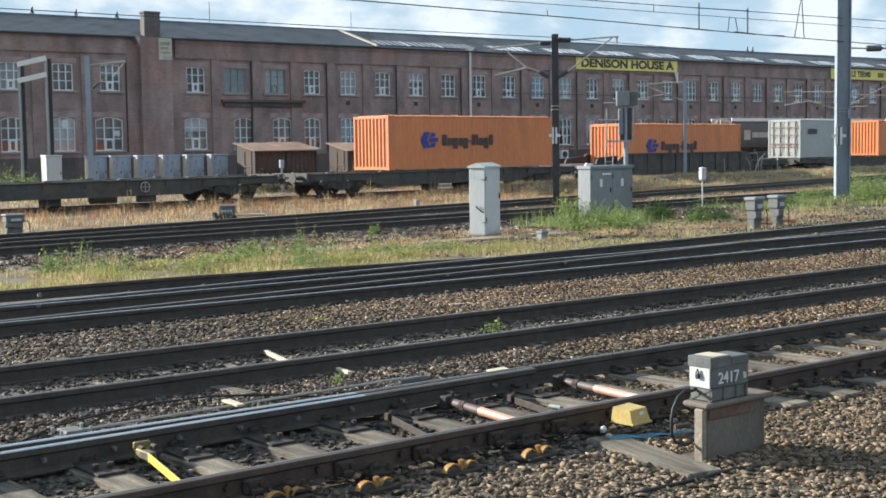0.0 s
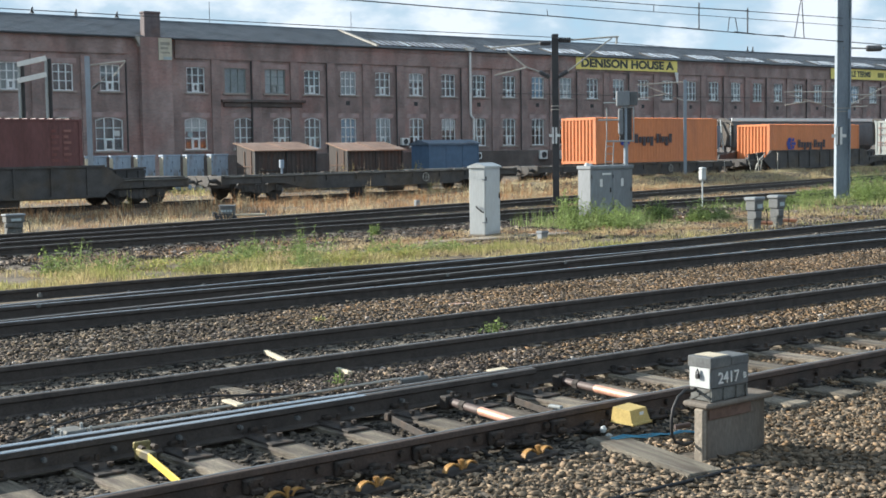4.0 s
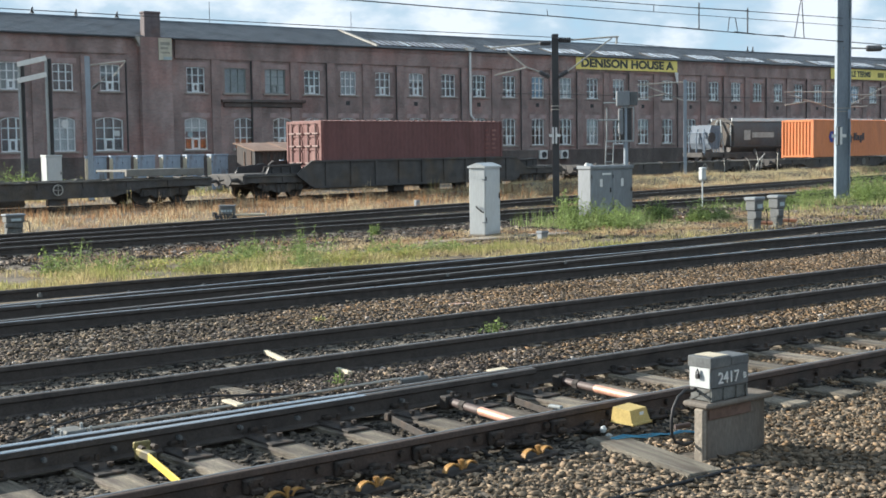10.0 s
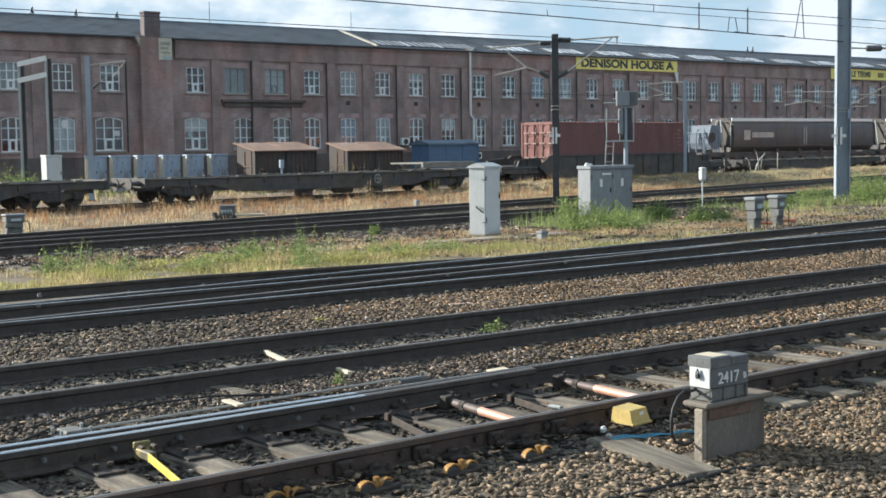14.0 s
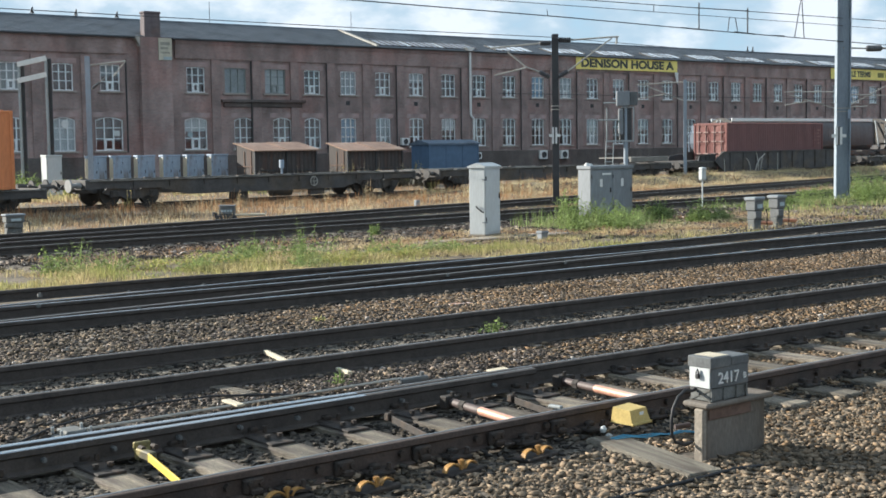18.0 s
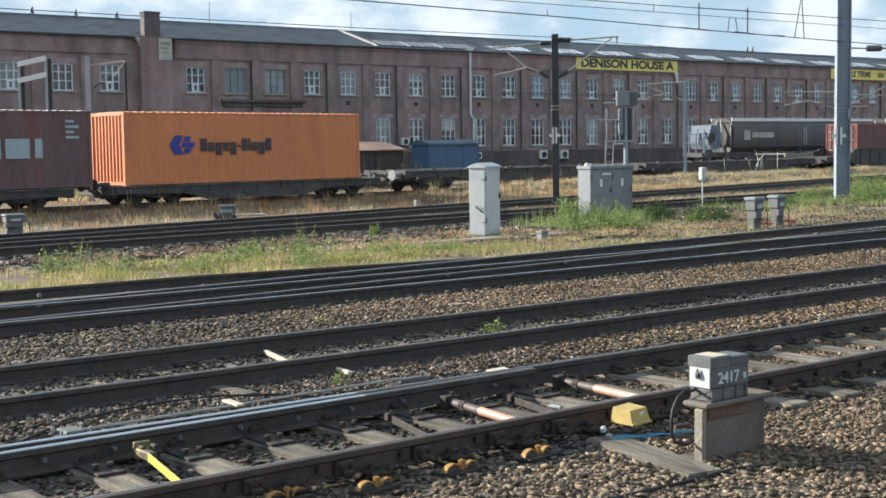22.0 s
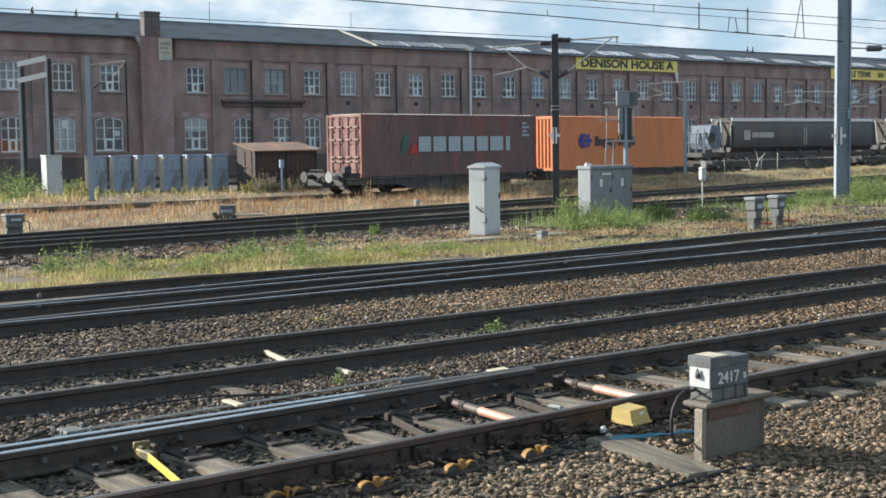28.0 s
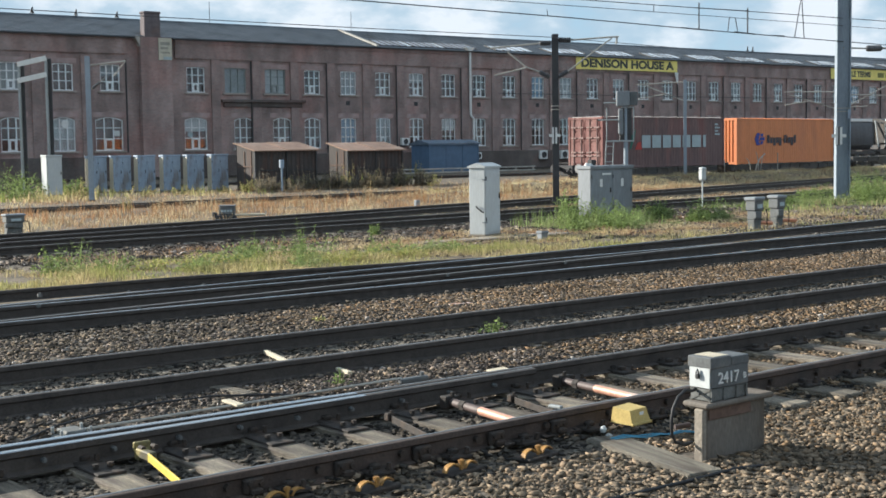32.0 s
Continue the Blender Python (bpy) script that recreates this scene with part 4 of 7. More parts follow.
b1 = banner(9.3, 25.0, 10.0, 11.26, "DENISON HOUSE A", 1.18, [], 1.38)
part("torn_flap", Mesh().hull([(15.2, -0.34, 9.99), (15.8, -0.34, 9.99), (15.75, -0.4, 8.6), (15.5, -0.36, 8.9), (15.2, -0.32, 9.99), (15.8, -0.32, 9.99), (15.75, -0.38, 8.6), (15.5, -0.34, 8.9)],
                              [(0, 1, 2, 3), (4, 5, 6, 7), (0, 1, 5, 4), (1, 2, 6, 5), (2, 3, 7, 6), (3, 0, 4, 7)]), M_WHITE, b1, "hanging torn white strip")
banner(53.5, 74.0, 9.88, 11.2, "FLEXIBLE TERMS", 0.98, [(10.0, 1.4, 0.6), (11.8, 3.0, 0.6), (15.2, 3.6, 0.6)])


def wall_unit(u, z, w, h):
    o = solo("air_conditioner", Mesh().box(-w / 2, w / 2, -0.5, -0.17, 0, h, 0.03), M_WHITE, building.matrix_basis @ pose(u, 0, z), "white wall-mounted air conditioning unit", "air conditioner", "wall units")
    m = Mesh()
    for i in range(16):
        a, b = 2 * math.pi * i / 16, 2 * math.pi * (i + 1) / 16
        m.rod((0.05 * 0 + math.cos(a) * h * 0.36, -0.515, h / 2 + math.sin(a) * h * 0.36), (math.cos(b) * h * 0.36, -0.515, h / 2 + math.sin(b) * h * 0.36), 0.02, 5)
    part("fan_grille", m, M_DARKSTEEL, o)
    part("fan_opening", Mesh().rod((0, -0.503, h / 2), (0, -0.51, h / 2), h * 0.34, 16), M_DARKSTEEL, o)
    part("bracket", Mesh().box(-w / 2, w / 2, -0.45, -0.165, -0.06, -0.003), M_DARKSTEEL, o)


wall_unit(4.45, 0.62, 1.0, 0.88)
wall_unit(7.4, 0.6, 1.05, 0.88)
wall_unit(-13.3, 2.2, 0.9, 0.7)
wall_unit(-4.3, 0.75, 0.8, 0.65)


# ---- the freight train ----
def travelled(t):
    """Metres that the train has gone at t seconds; it gathers speed slowly."""
    return 3.87417 * t + 0.0064513 * t * t + 0.000080568 * t ** 3


def train_pose(s, z=0.0):
    return pose(s * math.cos(TH) - 0.0 * math.sin(TH), TRAIN_Y + s * math.sin(TH), TRAIN_Z + z, 0, 0, math.degrees(TH))


TRAIN, WHEELS = [], []


def corrugated(x0, x1, y, z0, z1, out, pitch=0.278, deep=0.006):
    """A sheet wall of upright trapezoid folds; out: the way that its outer side faces along y."""
    m = Mesh()
    n = max(2, round((x1 - x0) / pitch))
    p = (x1 - x0) / n
    line = []
    for i in range(n):
        a = x0 + i * p
        line += [(a, 0), (a + p * 0.36, 0), (a + p * 0.5, -deep), (a + p * 0.86, -deep)]
    line.append((x1, 0))
    for (xa, da), (xb, db) in zip(line, line[1:]):
        q = [(xa, y + out * da, z0), (xb, y + out * db, z0), (xb, y + out * db, z1), (xa, y + out * da, z1)]
        m.quad(*(q if out < 0 else q[::-1]))
    return m




def container(s0, length, height, z, mat, endmat, label, doors_left, wide=2.438, marks=None, reefer=False, top=None):
    c = thing("shipping_container", train_pose(s0 + length / 2, z), label, "container", "containers on the train")
    hl, hw = length / 2, wide / 2
    part("side_wall", corrugated(-hl + 0.12, hl - 0.12, -hw + 0.03, 0.16, height - 0.06, -1) if not reefer else Mesh().box(-hl + 0.12, hl - 0.12, -hw + 0.03, -hw + 0.07, 0.16, height - 0.06), mat, c)
    part("side_wall", corrugated(-hl + 0.12, hl - 0.12, hw - 0.03, 0.16, height - 0.06, 1) if not reefer else Mesh().box(-hl + 0.12, hl - 0.12, hw - 0.07, hw - 0.03, 0.16, height - 0.06), mat, c)
    # one sheet with cross folds that stand a little over the side rails
    prof = [(-hl + 0.1, height - 0.07), (-hl + 0.1, height - 0.04)]
    x = -hl + 0.25
    while x < hl - 0.3:
        prof += [(x, height - 0.04), (x + 0.04, height + 0.02), (x + 0.13, height + 0.02), (x + 0.17, height - 0.04)]
        x += 0.34
    prof += [(hl - 0.1, height - 0.04), (hl - 0.1, height - 0.07)]
    roof = Mesh().prism(prof, -hw + 0.03, hw - 0.03, "y")
    # the brown container's sunlit fold edges are painted as a pale roof
    part("roof", roof, top or mat, c, "" if top is None else "corrugated roof, its sunlit fold edges painted pale")
    part("floor", Mesh().box(-hl + 0.1, hl - 0.1, -hw + 0.05, hw - 0.05, 0.05, 0.16), M_WAGON, c)
    for sy in (-1, 1):
        part("top_rail", Mesh().box(-hl + 0.1, hl - 0.1, sy * (hw - 0.05) - 0.035, sy * (hw - 0.05) + 0.045, height - 0.1, height - 0.01, 0.008), mat, c)
        part("bottom_rail", Mesh().box(-hl + 0.1, hl - 0.1, sy * (hw - 0.05) - 0.035, sy * (hw - 0.05) + 0.045, 0.03, 0.16, 0.008), mat, c)
    for sx in (-1, 1):
        e = endmat if sx < 0 else mat
        for sy in (-1, 1):
            part("corner_post", Mesh().box(sx * (hl - 0.07) - 0.07, sx * (hl - 0.07) + 0.07, sy * (hw - 0.06) - 0.06, sy * (hw - 0.06) + 0.06, 0.12, height - 0.12, 0.012), e, c)
            for zz in (0.0, height - 0.12):
                part("corner_casting", Mesh().box(sx * (hl - 0.089) - 0.089, sx * (hl - 0.089) + 0.089, sy * (hw - 0.081) - 0.081, sy * (hw - 0.081) + 0.081, zz, zz + 0.12, 0.01), e, c)
        part("header", Mesh().box(sx * (hl - 0.05) - 0.045, sx * (hl - 0.05) + 0.045, -hw + 0.12, hw - 0.12, height - 0.14, height - 0.02), e, c)
        part("end_sill", Mesh().box(sx * (hl - 0.05) - 0.045, sx * (hl - 0.05) + 0.045, -hw + 0.12, hw - 0.12, 0.03, 0.17), e, c)
        if (sx < 0) == doors_left:
            for sy in (-1, 1):
                d = part("door", Mesh().box(sx * (hl - 0.06) - 0.03, sx * (hl - 0.06) + 0.03, min(sy * 0.01, sy * (hw - 0.12)), max(sy * 0.01, sy * (hw - 0.12)), 0.18, height - 0.15), e, c)
                for k in range(4):
                    zz = 0.3 + (height - 0.5) * k / 4
                    part("door_panel", Mesh().box(sx * (hl - 0.02) - 0.015, sx * (hl - 0.02) + 0.015, min(sy * 0.12, sy * (hw - 0.24)), max(sy * 0.12, sy * (hw - 0.24)), zz + 0.05, zz + (height - 0.5) / 4 - 0.05, 0.01), e, d)
                for yy in (0.3, 0.82):
                    part("lock_rod", Mesh().rod((sx * (hl + 0.01), sy * yy, 0.12), (sx * (hl + 0.01), sy * yy, height - 0.12), 0.03, 6), M_LOCK, d)
                    for zz in (0.75, 0.95, height * 0.6, height * 0.8):
                        part("lock_handle", Mesh().box(sx * (hl + 0.02) - 0.025, sx * (hl + 0.02) + 0.025, sy * yy - 0.2, sy * yy + 0.2, zz - 0.04, zz + 0.04, 0.01), M_LOCK, d)
        else:
            w = corrugated(-hw + 0.12, hw - 0.12, 0, 0.17, height - 0.14, -1, 0.25, 0.045)
            w.v = [(sx * (hl - 0.02) - sx * abs(y), x * (1 if sx < 0 else 1), zz) for x, y, zz in w.v]
            part("end_wall", w, e, c)
    if marks:
        marks(c, hl, hw, height)
    TRAIN.append((c, s0 + length / 2, z))
    return c


def mark_orange(c, hl, hw, h):
    """The line's blue device and a row of plain bars in place of its name."""
    y = -hw - 0.012
    z = h * 0.55
    x = -hl + 2.23
    part("blue_device", Mesh().prism([(x - 0.14, z), (x + 0.12, z + 0.38), (x + 0.5, z + 0.38), (x + 0.3, z), (x + 0.5, z - 0.38), (x + 0.08, z - 0.38)], y, y + 0.008, "y"), M_LOGO_BLUE, c, "blue arrow device")
    for dz, w in ((0.24, 0.42), (0.0, 0.62), (-0.24, 0.42)):
        part("blue_device", Mesh().prism([(x + 0.4 + abs(dz) * 0.5, z + dz - 0.1), (x + 0.4 + w, z + dz - 0.1), (x + 0.46 + w, z + dz + 0.1), (x + 0.46 + abs(dz) * 0.5, z + dz + 0.1)], y, y + 0.008, "y"), M_LOGO_BLUE, c)
    x = -hl + 3.57
    for w, z0, z1 in ((0.32, -0.3, 0.28), (0.3, -0.3, 0.1), (0.3, -0.48, 0.1), (0.3, -0.3, 0.1), (0.3, -0.48, 0.1), (0.16, -0.12, -0.03), (0.27, -0.3, 0.28), (0.1, -0.3, 0.28), (0.3, -0.3, 0.1), (0.3, -0.48, 0.1), (0.3, -0.3, 0.28)):
        part("name_bar", Mesh().box(x, x + w, y, y + 0.008, z + z0 * 0.9, z + z1 * 0.9), M_LOGO_DARK, c)
        x += w + 0.07


def mark_brown(c, hl, hw, h):
    y = -hw - 0.012
    z = h * 0.517
    x = -hl + 3.65
    for w in (1.0, 1.05, 1.0, 1.0, 1.0, 1.17, 0.37):
        part("name_bar", Mesh().box(x, x + w * 0.82, y, y + 0.008, z - 0.36, z + 0.36), M_LOGO_PALE, c, "pale block of the operator's name")
        x += w
    a = -hl + 2.45
    part("green_device", Mesh().prism([(a, z - 0.45), (a + 0.15, z - 0.4), (a + 0.5, z + 0.2), (a + 0.62, z + 0.72), (a + 0.2, z + 0.3)], y, y + 0.008, "y"), M_LOGO_GREEN, c)
    part("red_device", Mesh().prism([(a + 0.55, z - 0.45), (a + 1.2, z - 0.45), (a + 1.1, z), (a + 0.8, z - 0.05)], y, y + 0.008, "y"), M_LOGO_RED, c)
    for i in range(4):
        part("code_bar", Mesh().box(hl - 1.1, hl - 0.75 + 0.2 * (i % 2), y, y + 0.008, h - 0.45 - 0.2 * i, h - 0.35 - 0.2 * i), M_LOGO_PALE, c)


def mark_codes(c, hl, hw, h):
    """Columns of small illegible code lines at the container's end."""
    for k, x in enumerate((hl - 1.3, hl - 0.8)):
        for i in range(6):
            part("code_bar", Mesh().box(x, x + 0.2 + 0.12 * ((i + k) % 2), -hw - 0.012, -hw - 0.004, h - 0.5 - 0.22 * i, h - 0.4 - 0.22 * i), M_REDEND, c)


def mark_small(c, hl, hw, h):
    part("code_bar", Mesh().box(-hl + 1.0, -hl + 2.2, -hw - 0.012, -hw - 0.004, h * 0.62, h * 0.76), M_LOGO_DARK, c)


R_WHEEL = 0.46
WHEELSET = Mesh()
for sy in (-1, 1):
    WHEELSET.rod((0, sy * 0.68, 0), (0, sy * 0.815, 0), R_WHEEL, 20).rod((0, sy * 0.66, 0), (0, sy * 0.69, 0), R_WHEEL + 0.03, 20)
WHEELSET.rod((0, -1.0, 0), (0, 1.0, 0), 0.08, 8)
for sy in (-1, 1):
    for i in range(4):
        a = math.pi * i / 2
        WHEELSET.rod((math.cos(a) * 0.26, sy * 0.8, math.sin(a) * 0.26), (math.cos(a) * 0.26, sy * 0.83, math.sin(a) * 0.26), 0.05, 6)
WHEELSET = WHEELSET.data("wheelset", M_WHEEL, 35)
FRAME = Mesh()
for sy in (-1, 1):
    FRAME.prism([(-1.35, 0.52), (-1.2, 0.68), (-0.5, 0.72), (-0.3, 0.62), (0.3, 0.62), (0.5, 0.72), (1.2, 0.68), (1.35, 0.52), (1.1, 0.42), (0.6, 0.36), (0.35, 0.25), (-0.35, 0.25), (-0.6, 0.36), (-1.1, 0.42)], sy * 1.0 - 0.06, sy * 1.0 + 0.06, "y")
    for sx in (-0.9, 0.9):
        FRAME.box(sx - 0.16, sx + 0.16, sy * 1.06 - 0.12, sy * 1.06 + 0.12, 0.3, 0.62, 0.04)
    for sx in (-0.25, 0, 0.25):
        FRAME.rod((sx, sy * 1.02, 0.28), (sx, sy * 1.02, 0.6), 0.09, 8)
FRAME.box(-0.3, 0.3, -0.95, 0.95, 0.4, 0.62, 0.03)
FRAME = FRAME.data("bogie", M_WAGON)
DARK_HUB = Mesh().rod((0, -1.19, 0), (0, -1.22, 0), 0.14, 12).data("hub_cover", M_WHEEL)
BUFFER = Mesh().rod((0, 0, 0), (0.35, 0, 0), 0.1, 10).rod((0.35, 0, 0), (0.62, 0, 0), 0.075, 10).rod((0.6, 0, 0), (0.65, 0, 0), 0.23, 14).data("buffer", M_WAGON, 35)


BUFFER_PALE = Mesh().rod((0, 0, 0), (0.35, 0, 0), 0.12, 10).rod((0.35, 0, 0), (0.62, 0, 0), 0.09, 10).rod((0.6, 0, 0), (0.66, 0, 0), 0.25, 18).data("buffer", M_PALE_DISC, 35)

BUFFER_DARK = Mesh().rod((0, 0, 0), (0.35, 0, 0), 0.12, 10).rod((0.35, 0, 0), (0.62, 0, 0), 0.09, 10).rod((0.6, 0, 0), (0.66, 0, 0), 0.25, 18).data("buffer", M_DARKSTEEL, 35)


def bogie(w, x):
    b = part("bogie", FRAME, None, w, "dark bogie with coil springs", at=pose(x, 0, 0))
    for sx in (-0.9, 0.9):
        ws = part("wheelset", WHEELSET, None, b, at=pose(sx, 0, R_WHEEL))
        WHEELS.append((ws, sx))
        part("hub_cover", DARK_HUB, None, b, at=pose(sx, 0, R_WHEEL))
    return b


def wagon(s0, s1, deck, label, pocket=None, pale=0):
    """deck: height of the loading deck over the rails; pocket: the stretch of s with high side beams."""
    L = s1 - s0
    hl = L / 2 - 0.62
    w = thing("container_wagon", train_pose((s0 + s1) / 2), label, "rail wagon", "wagons of the train")
    for sy in (-1, 1):
        prof = [(-hl, deck), (hl, deck), (hl, deck - 0.3), (hl - 3.2, deck - 0.34), (hl - 4.4, deck - 0.62), (-hl + 4.4, deck - 0.62), (-hl + 3.2, deck - 0.34), (-hl, deck - 0.3)]
        y = sy * 1.2
        part("sole_bar", Mesh().prism(prof, y - 0.05, y + 0.05, "y").box(-hl + 4.4, hl - 4.4, y - 0.1, y + 0.1, deck - 0.64, deck - 0.6), M_WAGON, w)
        # a pale strip stands for the sunlit top edge of the deck
        part("deck_edge", Mesh().box(-hl, hl, y - 0.12, y + 0.12, deck - 0.045, deck + 0.004, 0.01), M_SUNEDGE, w, "deck edge painted paler for the sun on its top")
        for i in range(9):
            x = -hl + 2.0 + (2 * hl - 4.0) * i / 8
            part("web_stiffener", Mesh().box(x - 0.03, x + 0.03, y + sy * 0.05, y + sy * 0.1, deck - 0.28, deck - 0.05), M_WAGON, w)
        for i in range(6):
            x = -hl + 1.2 + (2 * hl - 2.4) * i / 5
            part("deck_spigot", Mesh().box(x - 0.15, x + 0.15, y - 0.1, y + 0.1, deck - 0.003, deck + 0.05, 0.01), M_WAGON, w)
    part("centre_beam", Mesh().box(-hl, hl, -0.25, 0.25, deck - 0.5, deck - 0.06), M_WAGON, w)
    for i in range(7):
        x = -hl + 0.2 + (2 * hl - 0.4) * i / 6
        part("cross_member", Mesh().box(x - 0.12, x + 0.12, -1.14, 1.14, deck - 0.24, deck - 0.05), M_WAGON, w)
    for sx in (-1, 1):
        part("headstock", Mesh().box(sx * hl - 0.12, sx * hl + 0.12, -1.25, 1.25, deck - 0.36, deck + 0.03, 0.02), M_WAGON, w)
        for sy in (-1, 1):
            part("buffer", (BUFFER_PALE if sy < 0 else BUFFER_DARK) if pale == sx else BUFFER, None, w, "buffer with a bare pale steel face" if pale == sx and sy < 0 else "", at=pose(sx * hl, sy * 0.87, max(0.82, deck - 0.2), 0, 0, 0 if sx > 0 else 180))
        part("coupling", Mesh().path([(sx * hl, 0, 0.85), (sx * (hl + 0.4), 0, 0.8), (sx * (hl + 0.6), 0, 0.62)], 0.045, 6), M_WAGON, w)
        bogie(w, sx * (hl - 2.1))
    part("valve_box", Mesh().box(-1.6, -0.9, -1.0, -0.5, deck - 0.95, deck - 0.62, 0.04), M_WAGON, w)
    part("air_tank", Mesh().rod((0.5, -0.7, deck - 0.75), (1.6, -0.7, deck - 0.75), 0.17, 10), M_WAGON, w)
    part("tool_box", Mesh().box(2.4, 3.2, -1.15, -0.9, deck - 0.9, deck - 0.62, 0.02), M_WAGON, w)
    wheel = Mesh()
    for i in range(14):
        a, b = 2 * math.pi * i / 14, 2 * math.pi * (i + 1) / 14
        wheel.rod((math.cos(a) * 0.2, -1.34, math.sin(a) * 0.2), (math.cos(b) * 0.2, -1.34, math.sin(b) * 0.2), 0.02, 5)
    wheel.rod((-0.2, -1.34, 0), (0.2, -1.34, 0), 0.015, 5).rod((0, -1.34, -0.2), (0, -1.34, 0.2), 0.015, 5)
    if deck > 0.9:
        part("brake_wheel", wheel, M_LEDGE, w, "pale hand brake wheel", at=pose(hl * 0.28, 0, deck - 0.3))
    if pocket:
        a, b = pocket[0] - (s0 + s1) / 2, pocket[1] - (s0 + s1) / 2
        for sy in (-1, 1):
            y = sy * 1.38
            part("pocket_side", Mesh().prism([(a - 0.9, 1.0), (a, 1.58), (b, 1.58), (b + 0.9, 1.0), (b, 0.42), (a, 0.42)], y - 0.05, y + 0.05, "y").box(a, b, y - 0.11, y + 0.11, 1.52, 1.6).box(a, b, y - 0.1, y + 0.1, 0.38, 0.46), M_WAGON, w, "tall side beam of the pocket")
            n = 9
            for i in range(n):
                x = a + (b - a) * (i + 0.5) / n
                part("beam_rib", Mesh().box(x - 0.035, x + 0.035, y + sy * 0.05, y + sy * 0.11, 0.46, 1.52), M_WAGON, w)
        part("pocket_floor", Mesh().box(a, b, -1.3, 1.3, 0.34, 0.42), M_WAGON, w)
        for sx, x0, x1 in ((-1, -hl, a - 0.3), (1, b + 0.3, hl)):
            part("end_deck", Mesh().box(x0, x1, -1.2, 1.2, deck + 0.006, deck + 0.08, 0.02), M_WAGON, w)
            q0, q1 = (x1 - 2.0, x1 - 0.1) if sx < 0 else (x0 + 0.1, x0 + 1.7)
            for yy in (-1.15, 1.05):
                part("end_frame", Mesh().prism([(q0, deck + 0.08), (q0 + 0.15, deck + 0.36), (q1 - 0.3, deck + 0.5), (q1, deck + 0.38), (q1, deck + 0.08)], yy, yy + 0.1, "y"), M_DARKSTEEL, w, "raised dark frame over the bogie")
            for k in range(3):
                xx = q0 + 0.3 + 0.5 * k
                part("frame_post", Mesh().box(xx - 0.05, xx + 0.05, -1.2, -1.152, deck + 0.08, deck + 0.36, 0.01), M_DARKSTEEL, w)
            part("brake_pipe", Mesh().path([(q0 - 0.2, -1.1, deck + 0.1), (q0 - 0.1, -1.1, deck + 0.35), (q0 + 0.3, -1.22, deck + 0.4), (q1, -1.22, deck + 0.46)], 0.035, 6), M_WAGON, w)
    TRAIN.append((w, (s0 + s1) / 2, 0.0))
    return w


FLAT = 1.0
LOW = 0.745
wagon(74.2, 99.5, FLAT, "flat container wagon carrying a grey and an orange box")
wagon(51.9, 73.6, FLAT, "pocket wagon with a lowered orange container", (55.1, 67.7))
wagon(31.6, 51.3, FLAT, "flat wagon carrying one orange container")
wagon(11.4, 31.0, FLAT, "empty dark flat container wagon")
wagon(-11.35, 10.8, FLAT, "pocket wagon with a maroon container", (-7.2, 6.3))
ramp = wagon(-32.4, -11.95, FLAT, "empty dark flat container wagon with a pale folded flap")
# the sun on this plate is put into its pale grey colour
part("end_ramp", Mesh().box(5.66, 9.3, -1.34, -1.18, 1.12, 1.4, 0.02).box(5.7, 9.26, -1.18, 1.0, 1.3, 1.38, 0.01), M_GREYRAMP, ramp, "pale grey folded side flap")
wagon(-51.6, -33.0, FLAT, "empty dark flat container wagon", None, -1)
wagon(-67.4, -52.2, LOW, "low flat wagon under an orange container")
last = wagon(-81.6, -68.0, LOW, "last low flat wagon under a brown container", None, -1)
part("end_frame", Mesh().box(-6.32, -6.1, -1.25, 1.25, 0.4, 1.0, 0.03).box(-6.2, -5.2, -1.2, -0.98, 0.76, 0.98, 0.02).box(-6.5, -6.15, -0.2, 0.2, 0.55, 1.0, 0.03), M_DARKSTEEL, last, "dark buffer beam at the train's end")
part("end_step", Mesh().box(-6.25, -5.85, -1.34, -1.02, 0.98, 1.3, 0.03).box(-6.28, -6.2, -1.3, -0.9, 0.25, 0.42, 0.01), M_DARKSTEEL, last, "dark box over the buffer")
part("end_rail", Mesh().path([(-6.2, 0.2, 1.0), (-6.2, 0.2, 1.12), (-6.2, 1.15, 1.12), (-6.2, 1.15, 0.95)], 0.03, 6), M_WAGON, last)
container(86.0, 12.19, 2.56, FLAT + 0.05, M_ORANGE, M_ORANGE, "bright orange corrugated steel shipping container", False, marks=mark_orange)
container(74.8, 7.05, 2.56, FLAT + 0.05, M_GREYBOX, M_GREYBOX, "short pale grey shipping container", True, marks=mark_small, reefer=True)
container(55.29, 12.1, 2.8, 0.48, M_ORANGE, M_ORANGE, "orange shipping container sunk in a pocket wagon", False, marks=mark_orange)
container(37.08, 12.05, 2.56, FLAT + 0.05, M_ORANGE, M_ORANGE, "bright orange corrugated steel shipping container", False, marks=mark_orange)
container(-6.48, 12.02, 2.84, 0.52, M_MAROON, M_REDEND, "maroon shipping container sunk in a pocket wagon", True, marks=mark_codes)
container(-66.25, 12.3, 2.9, LOW + 0.005, M_ORANGE, M_ORANGE, "bright orange tall shipping container with blue device", False, marks=mark_orange)
container(-79.92, 12.25, 2.92, LOW + 0.005, M_BROWN, M_REDEND, "brown shipping container with pale block lettering", True, marks=mark_brown, top=M_ROOFPALE)


